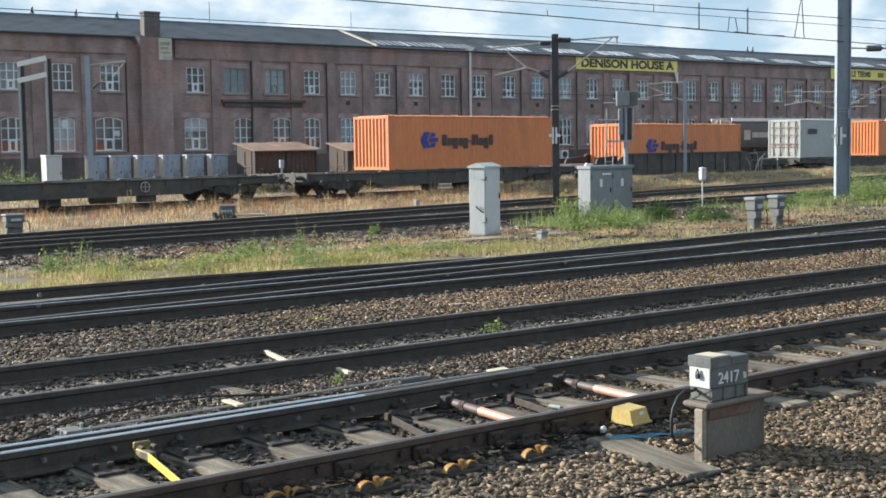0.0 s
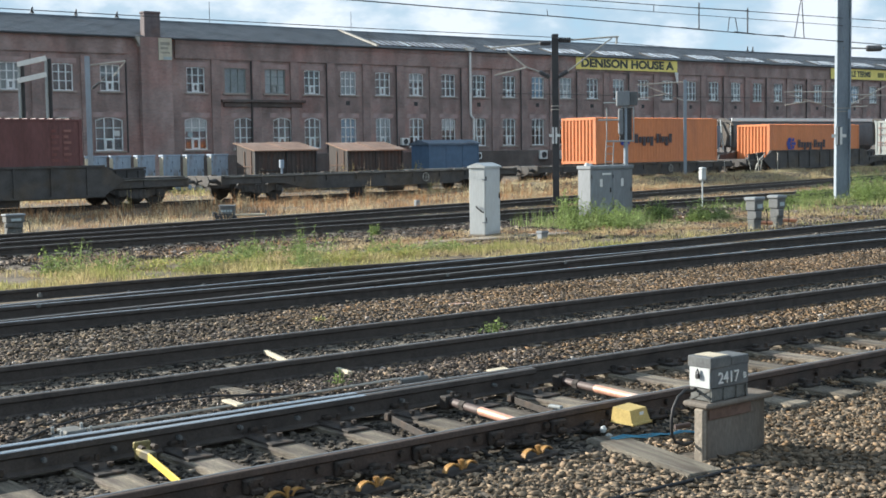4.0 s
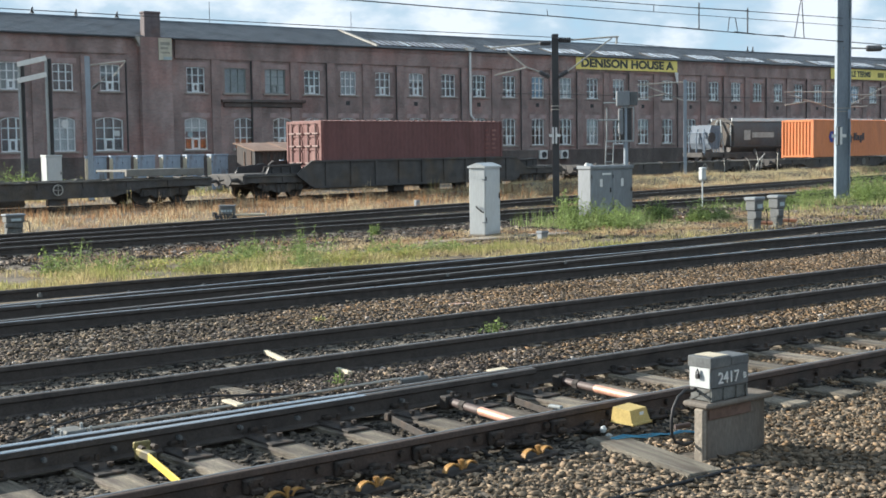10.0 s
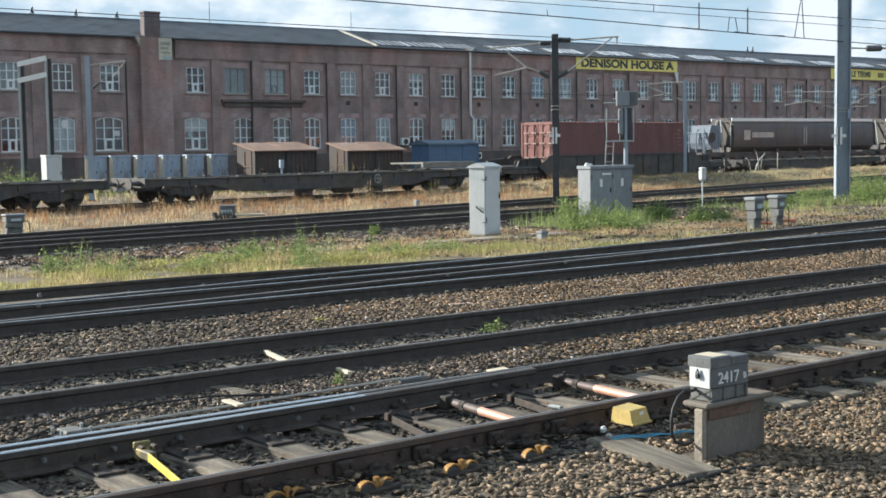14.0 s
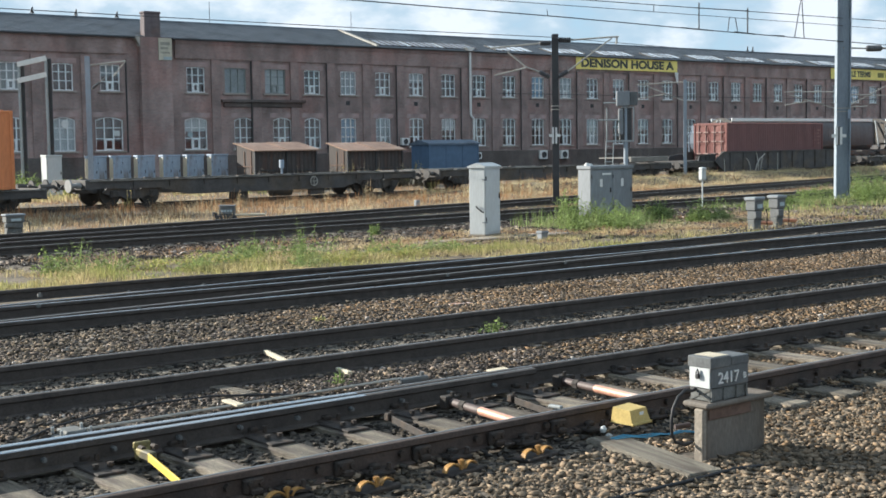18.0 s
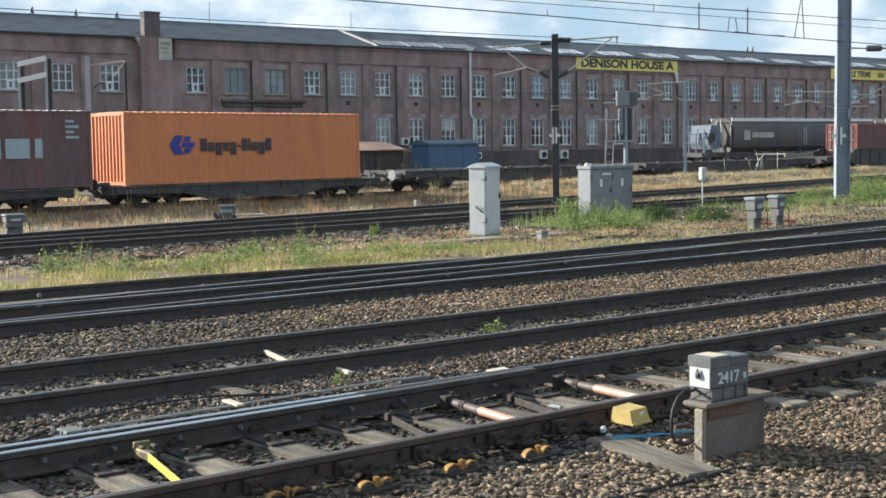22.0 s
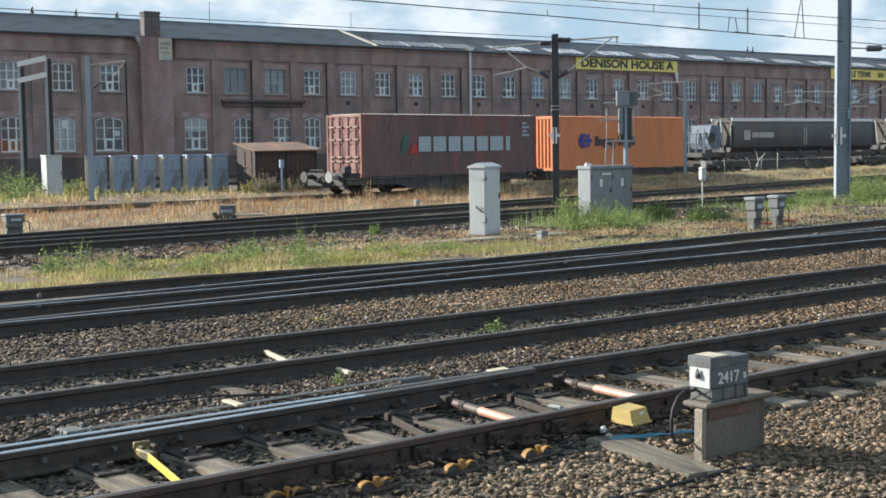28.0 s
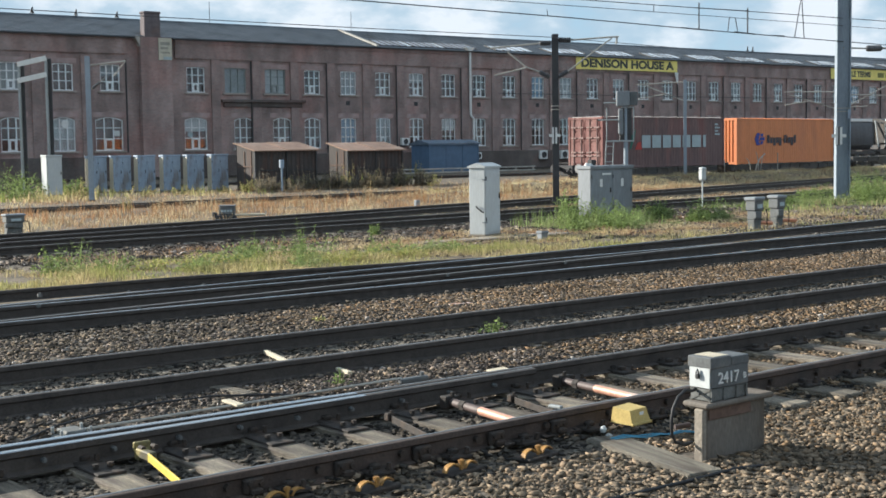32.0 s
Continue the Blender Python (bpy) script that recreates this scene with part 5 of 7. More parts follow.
def motions():
    for ob, s, z in TRAIN:
        walk(ob, [(t, train_pose(s + travelled(t), z)) for t in (0, 4, 8, 12, 16, 20, 24, 28, 32)])
    turns = [(i * 0.15, travelled(i * 0.15) / R_WHEEL) for i in range(213)] + [(32.0, travelled(32.0) / R_WHEEL)]
    for ws, sx in WHEELS:
        walk(ws, [(t, Matrix.Translation((sx, 0, R_WHEEL)) @ Matrix.Rotation(a, 4, "Y")) for t, a in turns])


# ---- the points of the nearest track ----
def bar(a, b, w, h, c=0.004):
    """A flat bar from a to b, w thick and h high, its top edge at the given height."""
    a, b = Vector(a), Vector(b)
    L = (b - a).length
    turn = math.degrees(math.atan2(b.y - a.y, b.x - a.x))
    tilt = -math.degrees(math.atan2(b.z - a.z, math.hypot(b.x - a.x, b.y - a.y)))
    return Mesh().box(0, L, -w / 2, w / 2, -h, 0, c), pose(a.x, a.y, a.z, 0, tilt, turn)


def bar_thing(name, a, b, w, h, mat, label, category, group=""):
    m, at = bar(a, b, w, h)
    return solo(name, m, mat, at, label, category, group)


def stretcher(a, b, label):
    s = thing("stretcher_rod", Matrix.Translation(a), label, "point rod", "stretcher rods of the points")
    d = Vector(b) - Vector(a)
    part("rod", Mesh().rod(d * 0.42, d, 0.034, 12), M_ROD, s, smooth=40)
    # grease and the rail's shade are put into the inner end's colour
    part("shaded_end", Mesh().rod((0, 0, 0), d * 0.42, 0.033, 12), M_RODDARK, s, "end of the rod darkened for grease and rail shade", smooth=40)
    part("bracket", Mesh().box(-0.07, 0.07, -0.03, 0.06, -0.05, 0.05, 0.01).rod((0.0, -0.02, 0.05), (0.0, -0.02, 0.08), 0.02, 6), M_CHAIR, s)
    part("nut", Mesh().rod(d * 0.16, d * 0.22, 0.042, 6), M_CHAIR, s)
    part("nut", Mesh().rod(d * 0.97, d, 0.045, 6), M_CHAIR, s)
    return s


stretcher((6.569, 8.06, -0.11), (6.37, 6.95, -0.1), "rusty pink stretcher rod between the rails")
stretcher((7.868, 8.13, -0.11), (7.69, 7.0, -0.1), "pale red stretcher rod between the rails")
for a, b in (((5.86, 7.9, -0.07), (5.55, 6.95, -0.05)), ((7.06, 7.86, -0.08), (6.77, 6.98, -0.05))):
    g = thing("gauge_tie_bar", Matrix.Identity(4), "grey flat steel tie bar across the track", "tie bar", "tie bars of the points")
    m, at = bar((a[0], a[1], a[2] - 0.025), (b[0], b[1], b[2] - 0.025), 0.014, 0.055)
    part("bar", m, M_CHAIR, g, at=at)
    m, at = bar((a[0] + 0.03, a[1], a[2] - 0.07), (b[0] + 0.03, b[1], b[2] - 0.07), 0.06, 0.012)
    part("flange", m, M_BOXGREY, g, at=at)
    part("clamp", Mesh().box(-0.035, 0.035, -0.01, 0.05, -0.07, -0.01, 0.008).rod((0, 0, -0.01), (0, 0, 0.01), 0.014, 6), M_CHAIR, g, at=pose(*a))
solo("white_link", Mesh().box(-0.06, 0.06, -0.02, 0.02, 0, 0.025, 0.006), M_PALESTEEL, pose(6.99, 7.3, -0.11, 0, 0, 100), "small white steel link between the rails", "link")
yb = thing("yellow_tie_bar", Matrix.Identity(4), "bright yellow flat bar clamped to the switch blade", "tie bar", "tie bars of the points")
m, at = bar((3.84, 7.83, -0.055), (3.66, 6.98, -0.07), 0.016, 0.055)
part("bar", m, M_SAFETY, yb, at=at)
part("clamp", Mesh().box(-0.05, -0.008, -0.02, 0.05, -0.02, 0.06, 0.008).box(0.008, 0.05, -0.02, 0.05, -0.02, 0.06, 0.008).box(-0.06, 0.06, 0.02, 0.05, 0.04, 0.1, 0.006), M_CLAMP, yb, "grubby yellow clamp", at=pose(3.92, 8.06, -0.13))
part("clamp_bolt", Mesh().rod((0, 0, 0), (0, -0.06, 0), 0.02, 6), M_CHAIR, yb, at=pose(3.88, 8.04, -0.06))
part("clamp_bolt", Mesh().rod((0, 0, 0), (0, -0.06, 0), 0.02, 6), M_CHAIR, yb, at=pose(3.97, 8.04, -0.06))
part("bar_hinge", Mesh().box(-0.03, 0.03, -0.1, 0.1, -0.07, -0.01, 0.008), M_CLAMP, yb, at=pose(3.88, 7.95, -0.05))
# slide chairs under the blade, lengthened to blacken the sleepers in the rail's shade
for i in range(7):
    solo("slide_chair", Mesh().box(-0.1, 0.1, -0.36, 0.1, 0, 0.022, 0.006).rod((0.05, -0.22, 0.03), (0.05, -0.22, 0.06), 0.022, 6).rod((-0.05, -0.22, 0.03), (-0.05, -0.22, 0.06), 0.022, 6), M_CHAIR, pose(3.59 + 0.645 * i, 8.2, -0.165), "black greasy slide chair with two bolts, lengthened for the rail's shade", "rail chair", "slide chairs under the blade")
for i in range(9):
    solo("blade_bolt", Mesh().rod((0, 0, 0), (0, -0.035, 0), 0.019, 6).rod((0, -0.03, 0), (0, -0.05, 0), 0.013, 6), M_BOXGREY, pose(3.3 + 0.49 * i, 8.262 + 0.0043 * i, -0.085), "steel bolt head on the blade's web", "bolt", "bolts of the blade")
# ochre spring clips at the sleeper ends
for x, y in ((4.157, 6.66), (4.70, 6.5), (5.37, 6.49), (6.02, 6.46)):
    c = thing("spring_clip", pose(x, y, -0.175, 0, 0, 8), "worn ochre-yellow spring clip beside the rail", "rail clip", "ochre clips outside the rail")
    for k, (dx, r) in enumerate(((-0.09, 0.062), (0.085, 0.05))):
        arc = [math.pi * (0.95 - 0.8 * i / 8) for i in range(9)]
        m = Mesh().prism([(dx + math.cos(q) * r, math.sin(q) * r * 0.8) for q in arc] + [(dx + math.cos(q) * (r + 0.012), math.sin(q) * (r + 0.012) * 0.8) for q in arc[::-1]], -0.017, 0.021, "y")
        part("strap", m, M_CLIP, c, smooth=50)
    part("bolt", Mesh().rod((0, 0, 0), (0, 0, 0.07), 0.014, 6).rod((0, 0, 0.05), (0, 0, 0.064), 0.024, 6), M_CLIP, c)
    part("base_plate", Mesh().box(-0.16, 0.16, -0.06, 0.09, -0.03, 0.004, 0.006), M_CHAIR, c)

# yellow cover box hung on the near rail
yc = thing("yellow_cover_box", pose(7.0, 6.5, -0.1, 0, 0, 4), "grubby yellow plastic cover box beside the rail", "cover box")
part("cover", Mesh().hull([(-0.1, -0.07, 0), (0.11, -0.07, 0), (0.1, 0.13, 0), (-0.1, 0.13, 0), (-0.1, -0.045, 0.105), (0.085, -0.045, 0.11), (0.085, 0.11, 0.12), (-0.1, 0.11, 0.115)],
                         [(0, 1, 2, 3), (4, 5, 6, 7), (0, 1, 5, 4), (1, 2, 6, 5), (2, 3, 7, 6), (3, 0, 4, 7)]), M_OLIVE, yc, "faded yellow cover")
part("flap", Mesh().box(-0.105, 0.115, -0.08, -0.062, -0.004, 0.015, 0.004), M_OLIVE, yc)
part("label", Mesh().box(0.0, 0.045, -0.056, -0.045, 0.045, 0.085), M_WHITE, yc, "small white label")
solo("white_insulator", Mesh().rod((0, 0, 0), (0, 0, 0.025), 0.018, 10, 0.026).rod((0, 0, 0.025), (0, 0, 0.045), 0.026, 10, 0.012).rod((0.02, -0.02, -0.02), (0.1, -0.05, -0.08), 0.02, 6), M_CABWHITE, pose(6.74, 6.55, -0.14), "white porcelain insulator at the rail foot", "insulator", smooth=40)

# point detector box on its concrete stand
stand = thing("concrete_stand", pose(6.75, 5.66, 0), "stained concrete stand in the ballast", "stand")
part("front_slab", Mesh().box(0.045, 0.67, 0, 0.065, -0.26, 0.15, 0.01), M_STANDCONC, stand, "brown-stained front slab")
# paler concrete here stands for the sunlit left end of the stand
part("end_slab", Mesh().box(0, 0.043, -0.012, 0.07, -0.26, 0.15, 0.01), M_CONCRETE, stand, "end slab painted paler for the sun on its face")
part("top_slab", Mesh().box(0.0, 0.71, -0.05, 0.17, 0.152, 0.19, 0.012), M_STANDCONC, stand)
# thin plate added for the rust stain and the shade under the slab
part("stain_plate", Mesh().box(0.06, 0.5, -0.014, -0.002, 0.07, 0.149, 0.004), M_RUSTDARK, stand, "thin rust-brown plate for a stain and slab shade")
det = thing("detector_box", pose(6.81, 5.63, 0.193), "dark grey point detector box with white numbers", "equipment box")
part("base", Mesh().box(0.005, 0.385, 0.01, 0.185, 0, 0.085, 0.006), M_CASTGREY, det, "grey ribbed base")
for x in (0.005, 0.13, 0.26, 0.36):
    part("rib", Mesh().box(x, x + 0.022, -0.002, 0.012, 0, 0.085, 0.003), M_CASTGREY, det)
for sgn in (-1, 1):
    part("brace", Mesh().box(-0.004, 0.003, -0.095, 0.095, -0.006, 0.006), M_CASTGREY, det, at=pose(0.004, 0.097, 0.043, sgn * 24))
part("body", Mesh().box(0, 0.39, 0, 0.19, 0.087, 0.23, 0.008), M_BOXGREY, det)
part("white_panel", Mesh().box(-0.006, 0.0, 0.008, 0.182, 0.09, 0.225, 0.002), M_CABWHITE, det, "white-painted side panel")
part("lid", Mesh().box(-0.008, 0.2, -0.006, 0.197, 0.222, 0.298, 0.006), M_BOXGREY, det)
part("lid", Mesh().box(0.203, 0.393, -0.002, 0.193, 0.225, 0.286, 0.006), M_BOXGREY, det)
part("lid_patch", Mesh().box(0.05, 0.19, 0.015, 0.185, 0.297, 0.301), M_PALEWOOD, det, "cream patch on the lid")
part("padlock", Mesh().box(-0.03, -0.012, 0.085, 0.115, 0.15, 0.19, 0.005).path([(-0.02, 0.09, 0.19), (-0.02, 0.1, 0.215), (-0.02, 0.112, 0.19)], 0.005, 6), M_DARKSTEEL, det)
num = text_mesh("2417", 0.108)
num.materials.append(M_WHITE)
part("number", num, None, det, "white stencilled number", at=pose(0.172, -0.006, 0.15, 90))
num = text_mesh("B", 0.058)
num.materials.append(M_WHITE)
part("number", num, None, det, "small white letter", at=pose(0.34, -0.006, 0.147, 90))
hose = [(6.9, 5.8, 0.273), (6.766, 5.750, 0.263), (6.692, 5.750, 0.276), (6.619, 5.750, 0.240), (6.574, 5.750, 0.175), (6.552, 5.750, 0.091), (6.557, 5.750, -0.004), (6.596, 5.750, -0.058), (6.675, 5.750, -0.086), (6.760, 5.750, -0.083)]
solo("black_hose", Mesh().path(hose, 0.011, 8), M_BLACK, Matrix.Identity(4), "black rubber hose curving from the box to the ballast", "hose", smooth=60)
for k in range(3):
    pts = [(6.7 + 0.1 * i, 6.44 - 0.04 * i + 0.02 * math.sin(i * 1.3 + k) - 0.03 * k, -0.17 + 0.012 * (i % 2) + 0.01) for i in range(7)]
    solo("blue_cable", Mesh().path(pts, 0.005, 6), M_BLUECABLE, Matrix.Identity(4), "thin blue cable lying on the ballast", "cable", "blue cables", smooth=60)
solo("oil_pipe", Mesh().rod((6.95, 5.93, -0.02), (6.85, 5.98, -0.03), 0.018, 10), M_RODDARK, Matrix.Identity(4), "rusty pipe end behind the stand", "pipe", smooth=50)

# long timber under the box and loose bits on the ballast
plank, at = bar((6.735, 6.56, -0.165), (6.49, 5.4, -0.175), 0.28, 0.13, 0.012)
solo("long_timber", plank, M_PLANK, at, "long weathered timber bearer in the ballast", "timber")
for a, b, w, h, mat, label in (((6.91, 11.42, -0.1), (6.78, 10.78, -0.12), 0.04, 0.04, M_PALEWOOD, "pale weathered batten lying across the track"),
                               ((6.83, 10.02, -0.1), (6.78, 9.75, -0.1), 0.045, 0.03, M_PALEWOOD, "short pale batten on the ballast"),
                               ((5.58, 10.05, -0.12), (5.57, 9.45, -0.1), 0.14, 0.06, M_SLEEPER, "dark timber offcut on the ballast"),
                               ((5.21, 9.24, -0.075), (5.19, 8.96, -0.075), 0.07, 0.02, M_PALEWOOD, "pale wooden slat on the ballast"),
                               ((7.68, 8.86, -0.09), (7.86, 8.83, -0.08), 0.14, 0.05, M_PALEWOOD, "bleached wooden block by the rail"),
                               ((10.72, 13.17, -0.11), (11.05, 13.12, -0.11), 0.1, 0.04, M_ROD, "pinkish scrap plate on the ballast")):
    bar_thing("loose_timber" if mat is not M_ROD else "scrap_plate", a, b, w, h, mat, label, "timber" if mat is not M_ROD else "scrap", "loose pieces on the ballast")
rodding = thing("point_rodding", Matrix.Identity(4), "thin grey signal rodding beside the rail", "rodding")
part("rod", Mesh().rod((3.9, 9.04, -0.1), (6.85, 9.08, -0.085), 0.011, 8), M_LEDGE, rodding)
part("joint", Mesh().box(6.82, 7.12, 9.03, 9.09, -0.13, -0.085, 0.01).rod((7.06, 9.06, -0.08), (7.06, 9.06, -0.05), 0.02, 6), M_BOXGREY, rodding)
part("roller_stand", Mesh().box(3.72, 4.0, 8.98, 9.22, -0.19, -0.13, 0.01).box(3.78, 3.94, 9.0, 9.2, -0.13, -0.095, 0.012), M_CASTGREY, rodding, "grey roller stand")
for x, y in ((3.75, 9.02), (3.97, 9.02), (3.75, 9.18), (3.97, 9.18)):
    part("stand_bolt", Mesh().rod((x, y, -0.135), (x, y, -0.08), 0.013, 6), M_PALESTEEL, rodding)
solo("black_cable", Mesh().path([(2.9, 8.8, -0.17), (3.25, 8.95, -0.15), (3.8, 9.25, -0.09), (4.3, 9.42, -0.08), (4.75, 9.5, -0.08), (5.2, 9.46, -0.08), (5.7, 9.25, -0.1), (6.0, 9.0, -0.13)], 0.009, 7), M_BLACK, Matrix.Identity(4), "black cable snaking over the ballast", "cable", smooth=60)
solo("black_cable", Mesh().path([(5.253, 5.415, -0.185), (5.588, 5.378, -0.185), (5.924, 5.370, -0.185), (6.163, 5.355, -0.185), (6.433, 5.357, -0.185), (6.714, 5.359, -0.185), (6.920, 5.295, -0.185)], 0.012, 7), M_BLACK, Matrix.Identity(4), "black cable lying in the ballast", "cable", smooth=60)


# ---- lineside equipment ----
def cabinet(x, y, w, d, h, label, mat, doors, z=-0.22, turn=0, group="", pitched=False, plates=0):
    c = thing("relay_cabinet", pose(x, y, z, 0, 0, turn), label, "equipment cabinet", group)
    part("plinth", Mesh().box(-0.03, w + 0.03, -0.03, d + 0.03, 0, 0.08, 0.01), M_CONCRETE, c)
    part("body", Mesh().box(0, w, 0, d, 0.08, h - 0.1, 0.012), mat, c)
    if pitched:
        part("roof", Mesh().prism([(-0.03, h - 0.1), (d + 0.03, h - 0.1), (d + 0.03, h - 0.06), (d * 0.5, h + 0.02), (-0.03, h - 0.06)], -0.03, w + 0.03, "x"), mat, c, "shallow pitched cap")
    else:
        part("roof", Mesh().box(-0.03, w + 0.03, -0.04, d + 0.03, h - 0.1, h, 0.015), mat, c)
    dw = w / doors
    for i in range(doors):
        q = part("door", Mesh().box(i * dw + 0.025, (i + 1) * dw - 0.025, -0.014, 0.004, 0.13, h - 0.15, 0.006), mat, c)
        part("handle", Mesh().box((i + 1) * dw - 0.1, (i + 1) * dw - 0.06, -0.045, -0.012, h * 0.52, h * 0.6, 0.006), M_DARKSTEEL, q)
        for zz in (0.25, 0.8):
            part("hinge", Mesh().rod((i * dw + 0.03, -0.02, h * zz - 0.05), (i * dw + 0.03, -0.02, h * zz + 0.05), 0.014, 6), M_DARKSTEEL, q)
        if plates:
            part("plate", Mesh().box((i + 0.5) * dw - 0.07, (i + 0.5) * dw + 0.03, -0.018, -0.0145, h * 0.62, h * 0.76), M_WHITE, q, "small white label plate")
    return c


wcab = cabinet(20.2, 23.42, 0.74, 0.42, 1.74, "tall pale grey-white steel lineside cabinet on a concrete slab", M_CABWHITE, 1, pitched=True, turn=20)
part("side_handle", Mesh().path([(-0.02, 0.22, 0.75), (-0.05, 0.2, 0.72), (-0.05, 0.05, 0.62), (-0.02, 0.02, 0.6)], 0.018, 6), M_DARKSTEEL, wcab)
for zz in (0.35, 1.35):
    part("hasp", Mesh().box(-0.03, 0.09, -0.02, 0.06, zz, zz + 0.03, 0.005), M_CABGREY, wcab)
gcab = cabinet(26.4, 26.1, 1.7, 0.5, 1.56, "wide grey steel relay cabinet with double doors", M_CABGREY, 2, plates=1)
part("roof_vent", Mesh().rod((0.12, 0.25, 1.56), (0.12, 0.25, 1.64), 0.09, 10, 0.05).rod((0.3, 0.3, 1.56), (0.3, 0.3, 1.62), 0.07, 10, 0.04), M_CABWHITE, gcab, "white domed vent")
part("name_plate", Mesh().box(0.45, 0.8, -0.02, -0.0145, 1.3, 1.35), M_WHITE, gcab)
solo("concrete_slab", Mesh().box(17.6, 22.4, 22.7, 23.3, -0.24, -0.17, 0.02), M_CONCRETE, Matrix.Identity(4), "cracked concrete trough lids in the grass", "slab")
solo("marker_stub", Mesh().box(-0.09, 0.09, -0.09, 0.09, -0.05, 0.2, 0.02).box(-0.11, 0.11, -0.11, 0.11, 0.14, 0.2, 0.02), M_CABGREY, pose(20.5, 21.8, -0.2), "small grey concrete marker stub", "marker")
solo("marker_stub", Mesh().box(-0.09, 0.09, -0.09, 0.09, -0.05, 0.26, 0.03), M_CABGREY, pose(30.3, 39.0, -0.28), "small grey concrete marker stub", "marker")


def point_machine(x, y, w, h, label, rod=None, turn=0, deep=0.26, body=None):
    """A cast case on a narrow foot, with an overhanging lid, a side box and a drive rod."""
    z = ground_z(y)
    c = thing("point_machine", pose(x, y, z, 0, 0, turn), label, "point machine", "point machines")
    part("foot", Mesh().box(0.02, w - 0.04, 0.02, deep - 0.02, -0.05, h * 0.3, 0.02), M_CASTGREY, c, "stained grey foot")
    part("base", Mesh().box(0.03, w - 0.03, 0, deep, h * 0.28, h * 0.6, 0.03), body or M_CASTGREY, c)
    part("case", Mesh().box(0, w, -0.02, deep + 0.02, h * 0.58, h * 0.9, 0.02), body or M_CASTGREY, c)
    part("lid", Mesh().box(-0.035, w + 0.035, -0.05, deep + 0.05, h * 0.89, h, 0.025), M_CABGREY, c, "pale weathered lid")
    part("side_box", Mesh().box(-0.05, w * 0.4, -0.09, -0.015, h * 0.36, h * 0.56, 0.015), body or M_CASTGREY, c)
    part("number_plate", Mesh().box(w * 0.25, w * 0.8, -0.026, -0.021, h * 0.66, h * 0.78), M_LOGO_PALE, c)
    part("cable", Mesh().path([(w - 0.01, 0.0, h * 0.66), (w + 0.09, -0.02, h * 0.62), (w + 0.13, -0.02, h * 0.45), (w + 0.12, -0.02, h * 0.2), (w + 0.16, 0.0, -0.02)], 0.013, 6), M_BLACK, c)
    if rod:
        part("drive_rod", Mesh().rod((w - 0.05, 0.1, 0.16), (w + rod, 0.05, 0.13), 0.045, 8), M_ORANGEROD if h > 0.6 else M_CREAM, c, "faded drive rod")
    return c


point_machine(26.17, 20.3, 0.34, 0.79, "grey cast point machine on a narrow foot in the grass", 0.4, 0, 0.26, M_BOXGREY)
point_machine(27.33, 20.5, 0.32, 0.8, "grey cast point machine on a narrow foot in the grass", 0.5, 0, 0.26, M_BOXGREY)
pm = thing("point_machine", pose(20.42, 36.5, ground_z(36.5), 0, 0, -38), "small black point machine with a grey number box", "point machine", "point machines")
part("base", Mesh().box(-0.08, 0.62, -0.02, 0.34, -0.05, 0.17, 0.03).box(-0.12, 0.02, 0.0, 0.2, 0.02, 0.26, 0.03), M_DARKSTEEL, pm, "black low base casting")
part("case", Mesh().box(0.1, 0.58, 0.03, 0.3, 0.17, 0.44, 0.025), M_BOXGREY, pm)
part("end_panel", Mesh().box(0.092, 0.1, 0.05, 0.28, 0.19, 0.42), M_CABGREY, pm, "pale grey end panel")
part("lid", Mesh().box(0.085, 0.6, 0.015, 0.315, 0.44, 0.475, 0.012), M_CABGREY, pm, "pale weathered lid")
for i in range(4):
    part("number_bar", Mesh().box(0.17 + 0.09 * i, 0.23 + 0.09 * i, 0.022, 0.029, 0.26, 0.34), M_LOGO_PALE, pm)
part("drive_rod", Mesh().rod((0.6, 0.15, 0.16), (1.5, 0.25, 0.16), 0.04, 8), M_CREAM, pm, "faded cream drive rod")
point_machine(13.0, 34.4, 0.5, 0.55, "small grey point machine beside the yard track")
tel = thing("telephone_post", pose(33.96, 28.45, -0.21), "pale lineside telephone box on a thin post", "telephone post")
part("post", Mesh().rod((0, 0, 0), (0, 0, 0.95), 0.026, 8), M_CABWHITE, tel)
part("box", Mesh().box(-0.105, 0.105, -0.1, 0.1, 0.92, 1.3, 0.04), M_CABWHITE, tel)
part("cap", Mesh().box(-0.115, 0.115, -0.11, 0.11, 1.27, 1.35, 0.04), M_CABWHITE, tel)
tel2 = thing("telephone_post", pose(37.9, 60.5, -0.32), "pale lineside telephone box on a thin post", "telephone post")
part("post", Mesh().rod((0, 0, 0), (0, 0, 1.3), 0.05, 8), M_CABOLD, tel2)
part("box", Mesh().box(-0.12, 0.12, -0.1, 0.1, 1.25, 1.72, 0.04), M_CABOLD, tel2)


def h_mast(x, y, h, w, d, mat, label, turn=0, z=-0.22):
    m = thing("overhead_mast", pose(x, y, z, 0, 0, turn), label, "mast", "overhead line masts")
    t = max(0.02, w * 0.07)
    part("flange", Mesh().box(-w / 2, w / 2, -d / 2, -d / 2 + t, 0, h), mat, m)
    part("flange", Mesh().box(-w / 2, w / 2, d / 2 - t, d / 2, 0, h), mat, m)
    part("web", Mesh().box(-t / 2, t / 2, -d / 2 + t, d / 2 - t, 0, h), mat, m)
    part("footing", Mesh().box(-w * 0.75, w * 0.75, -d * 0.75, d * 0.75, -0.1, 0.06, 0.02), M_DARKCONC, m)
    return m


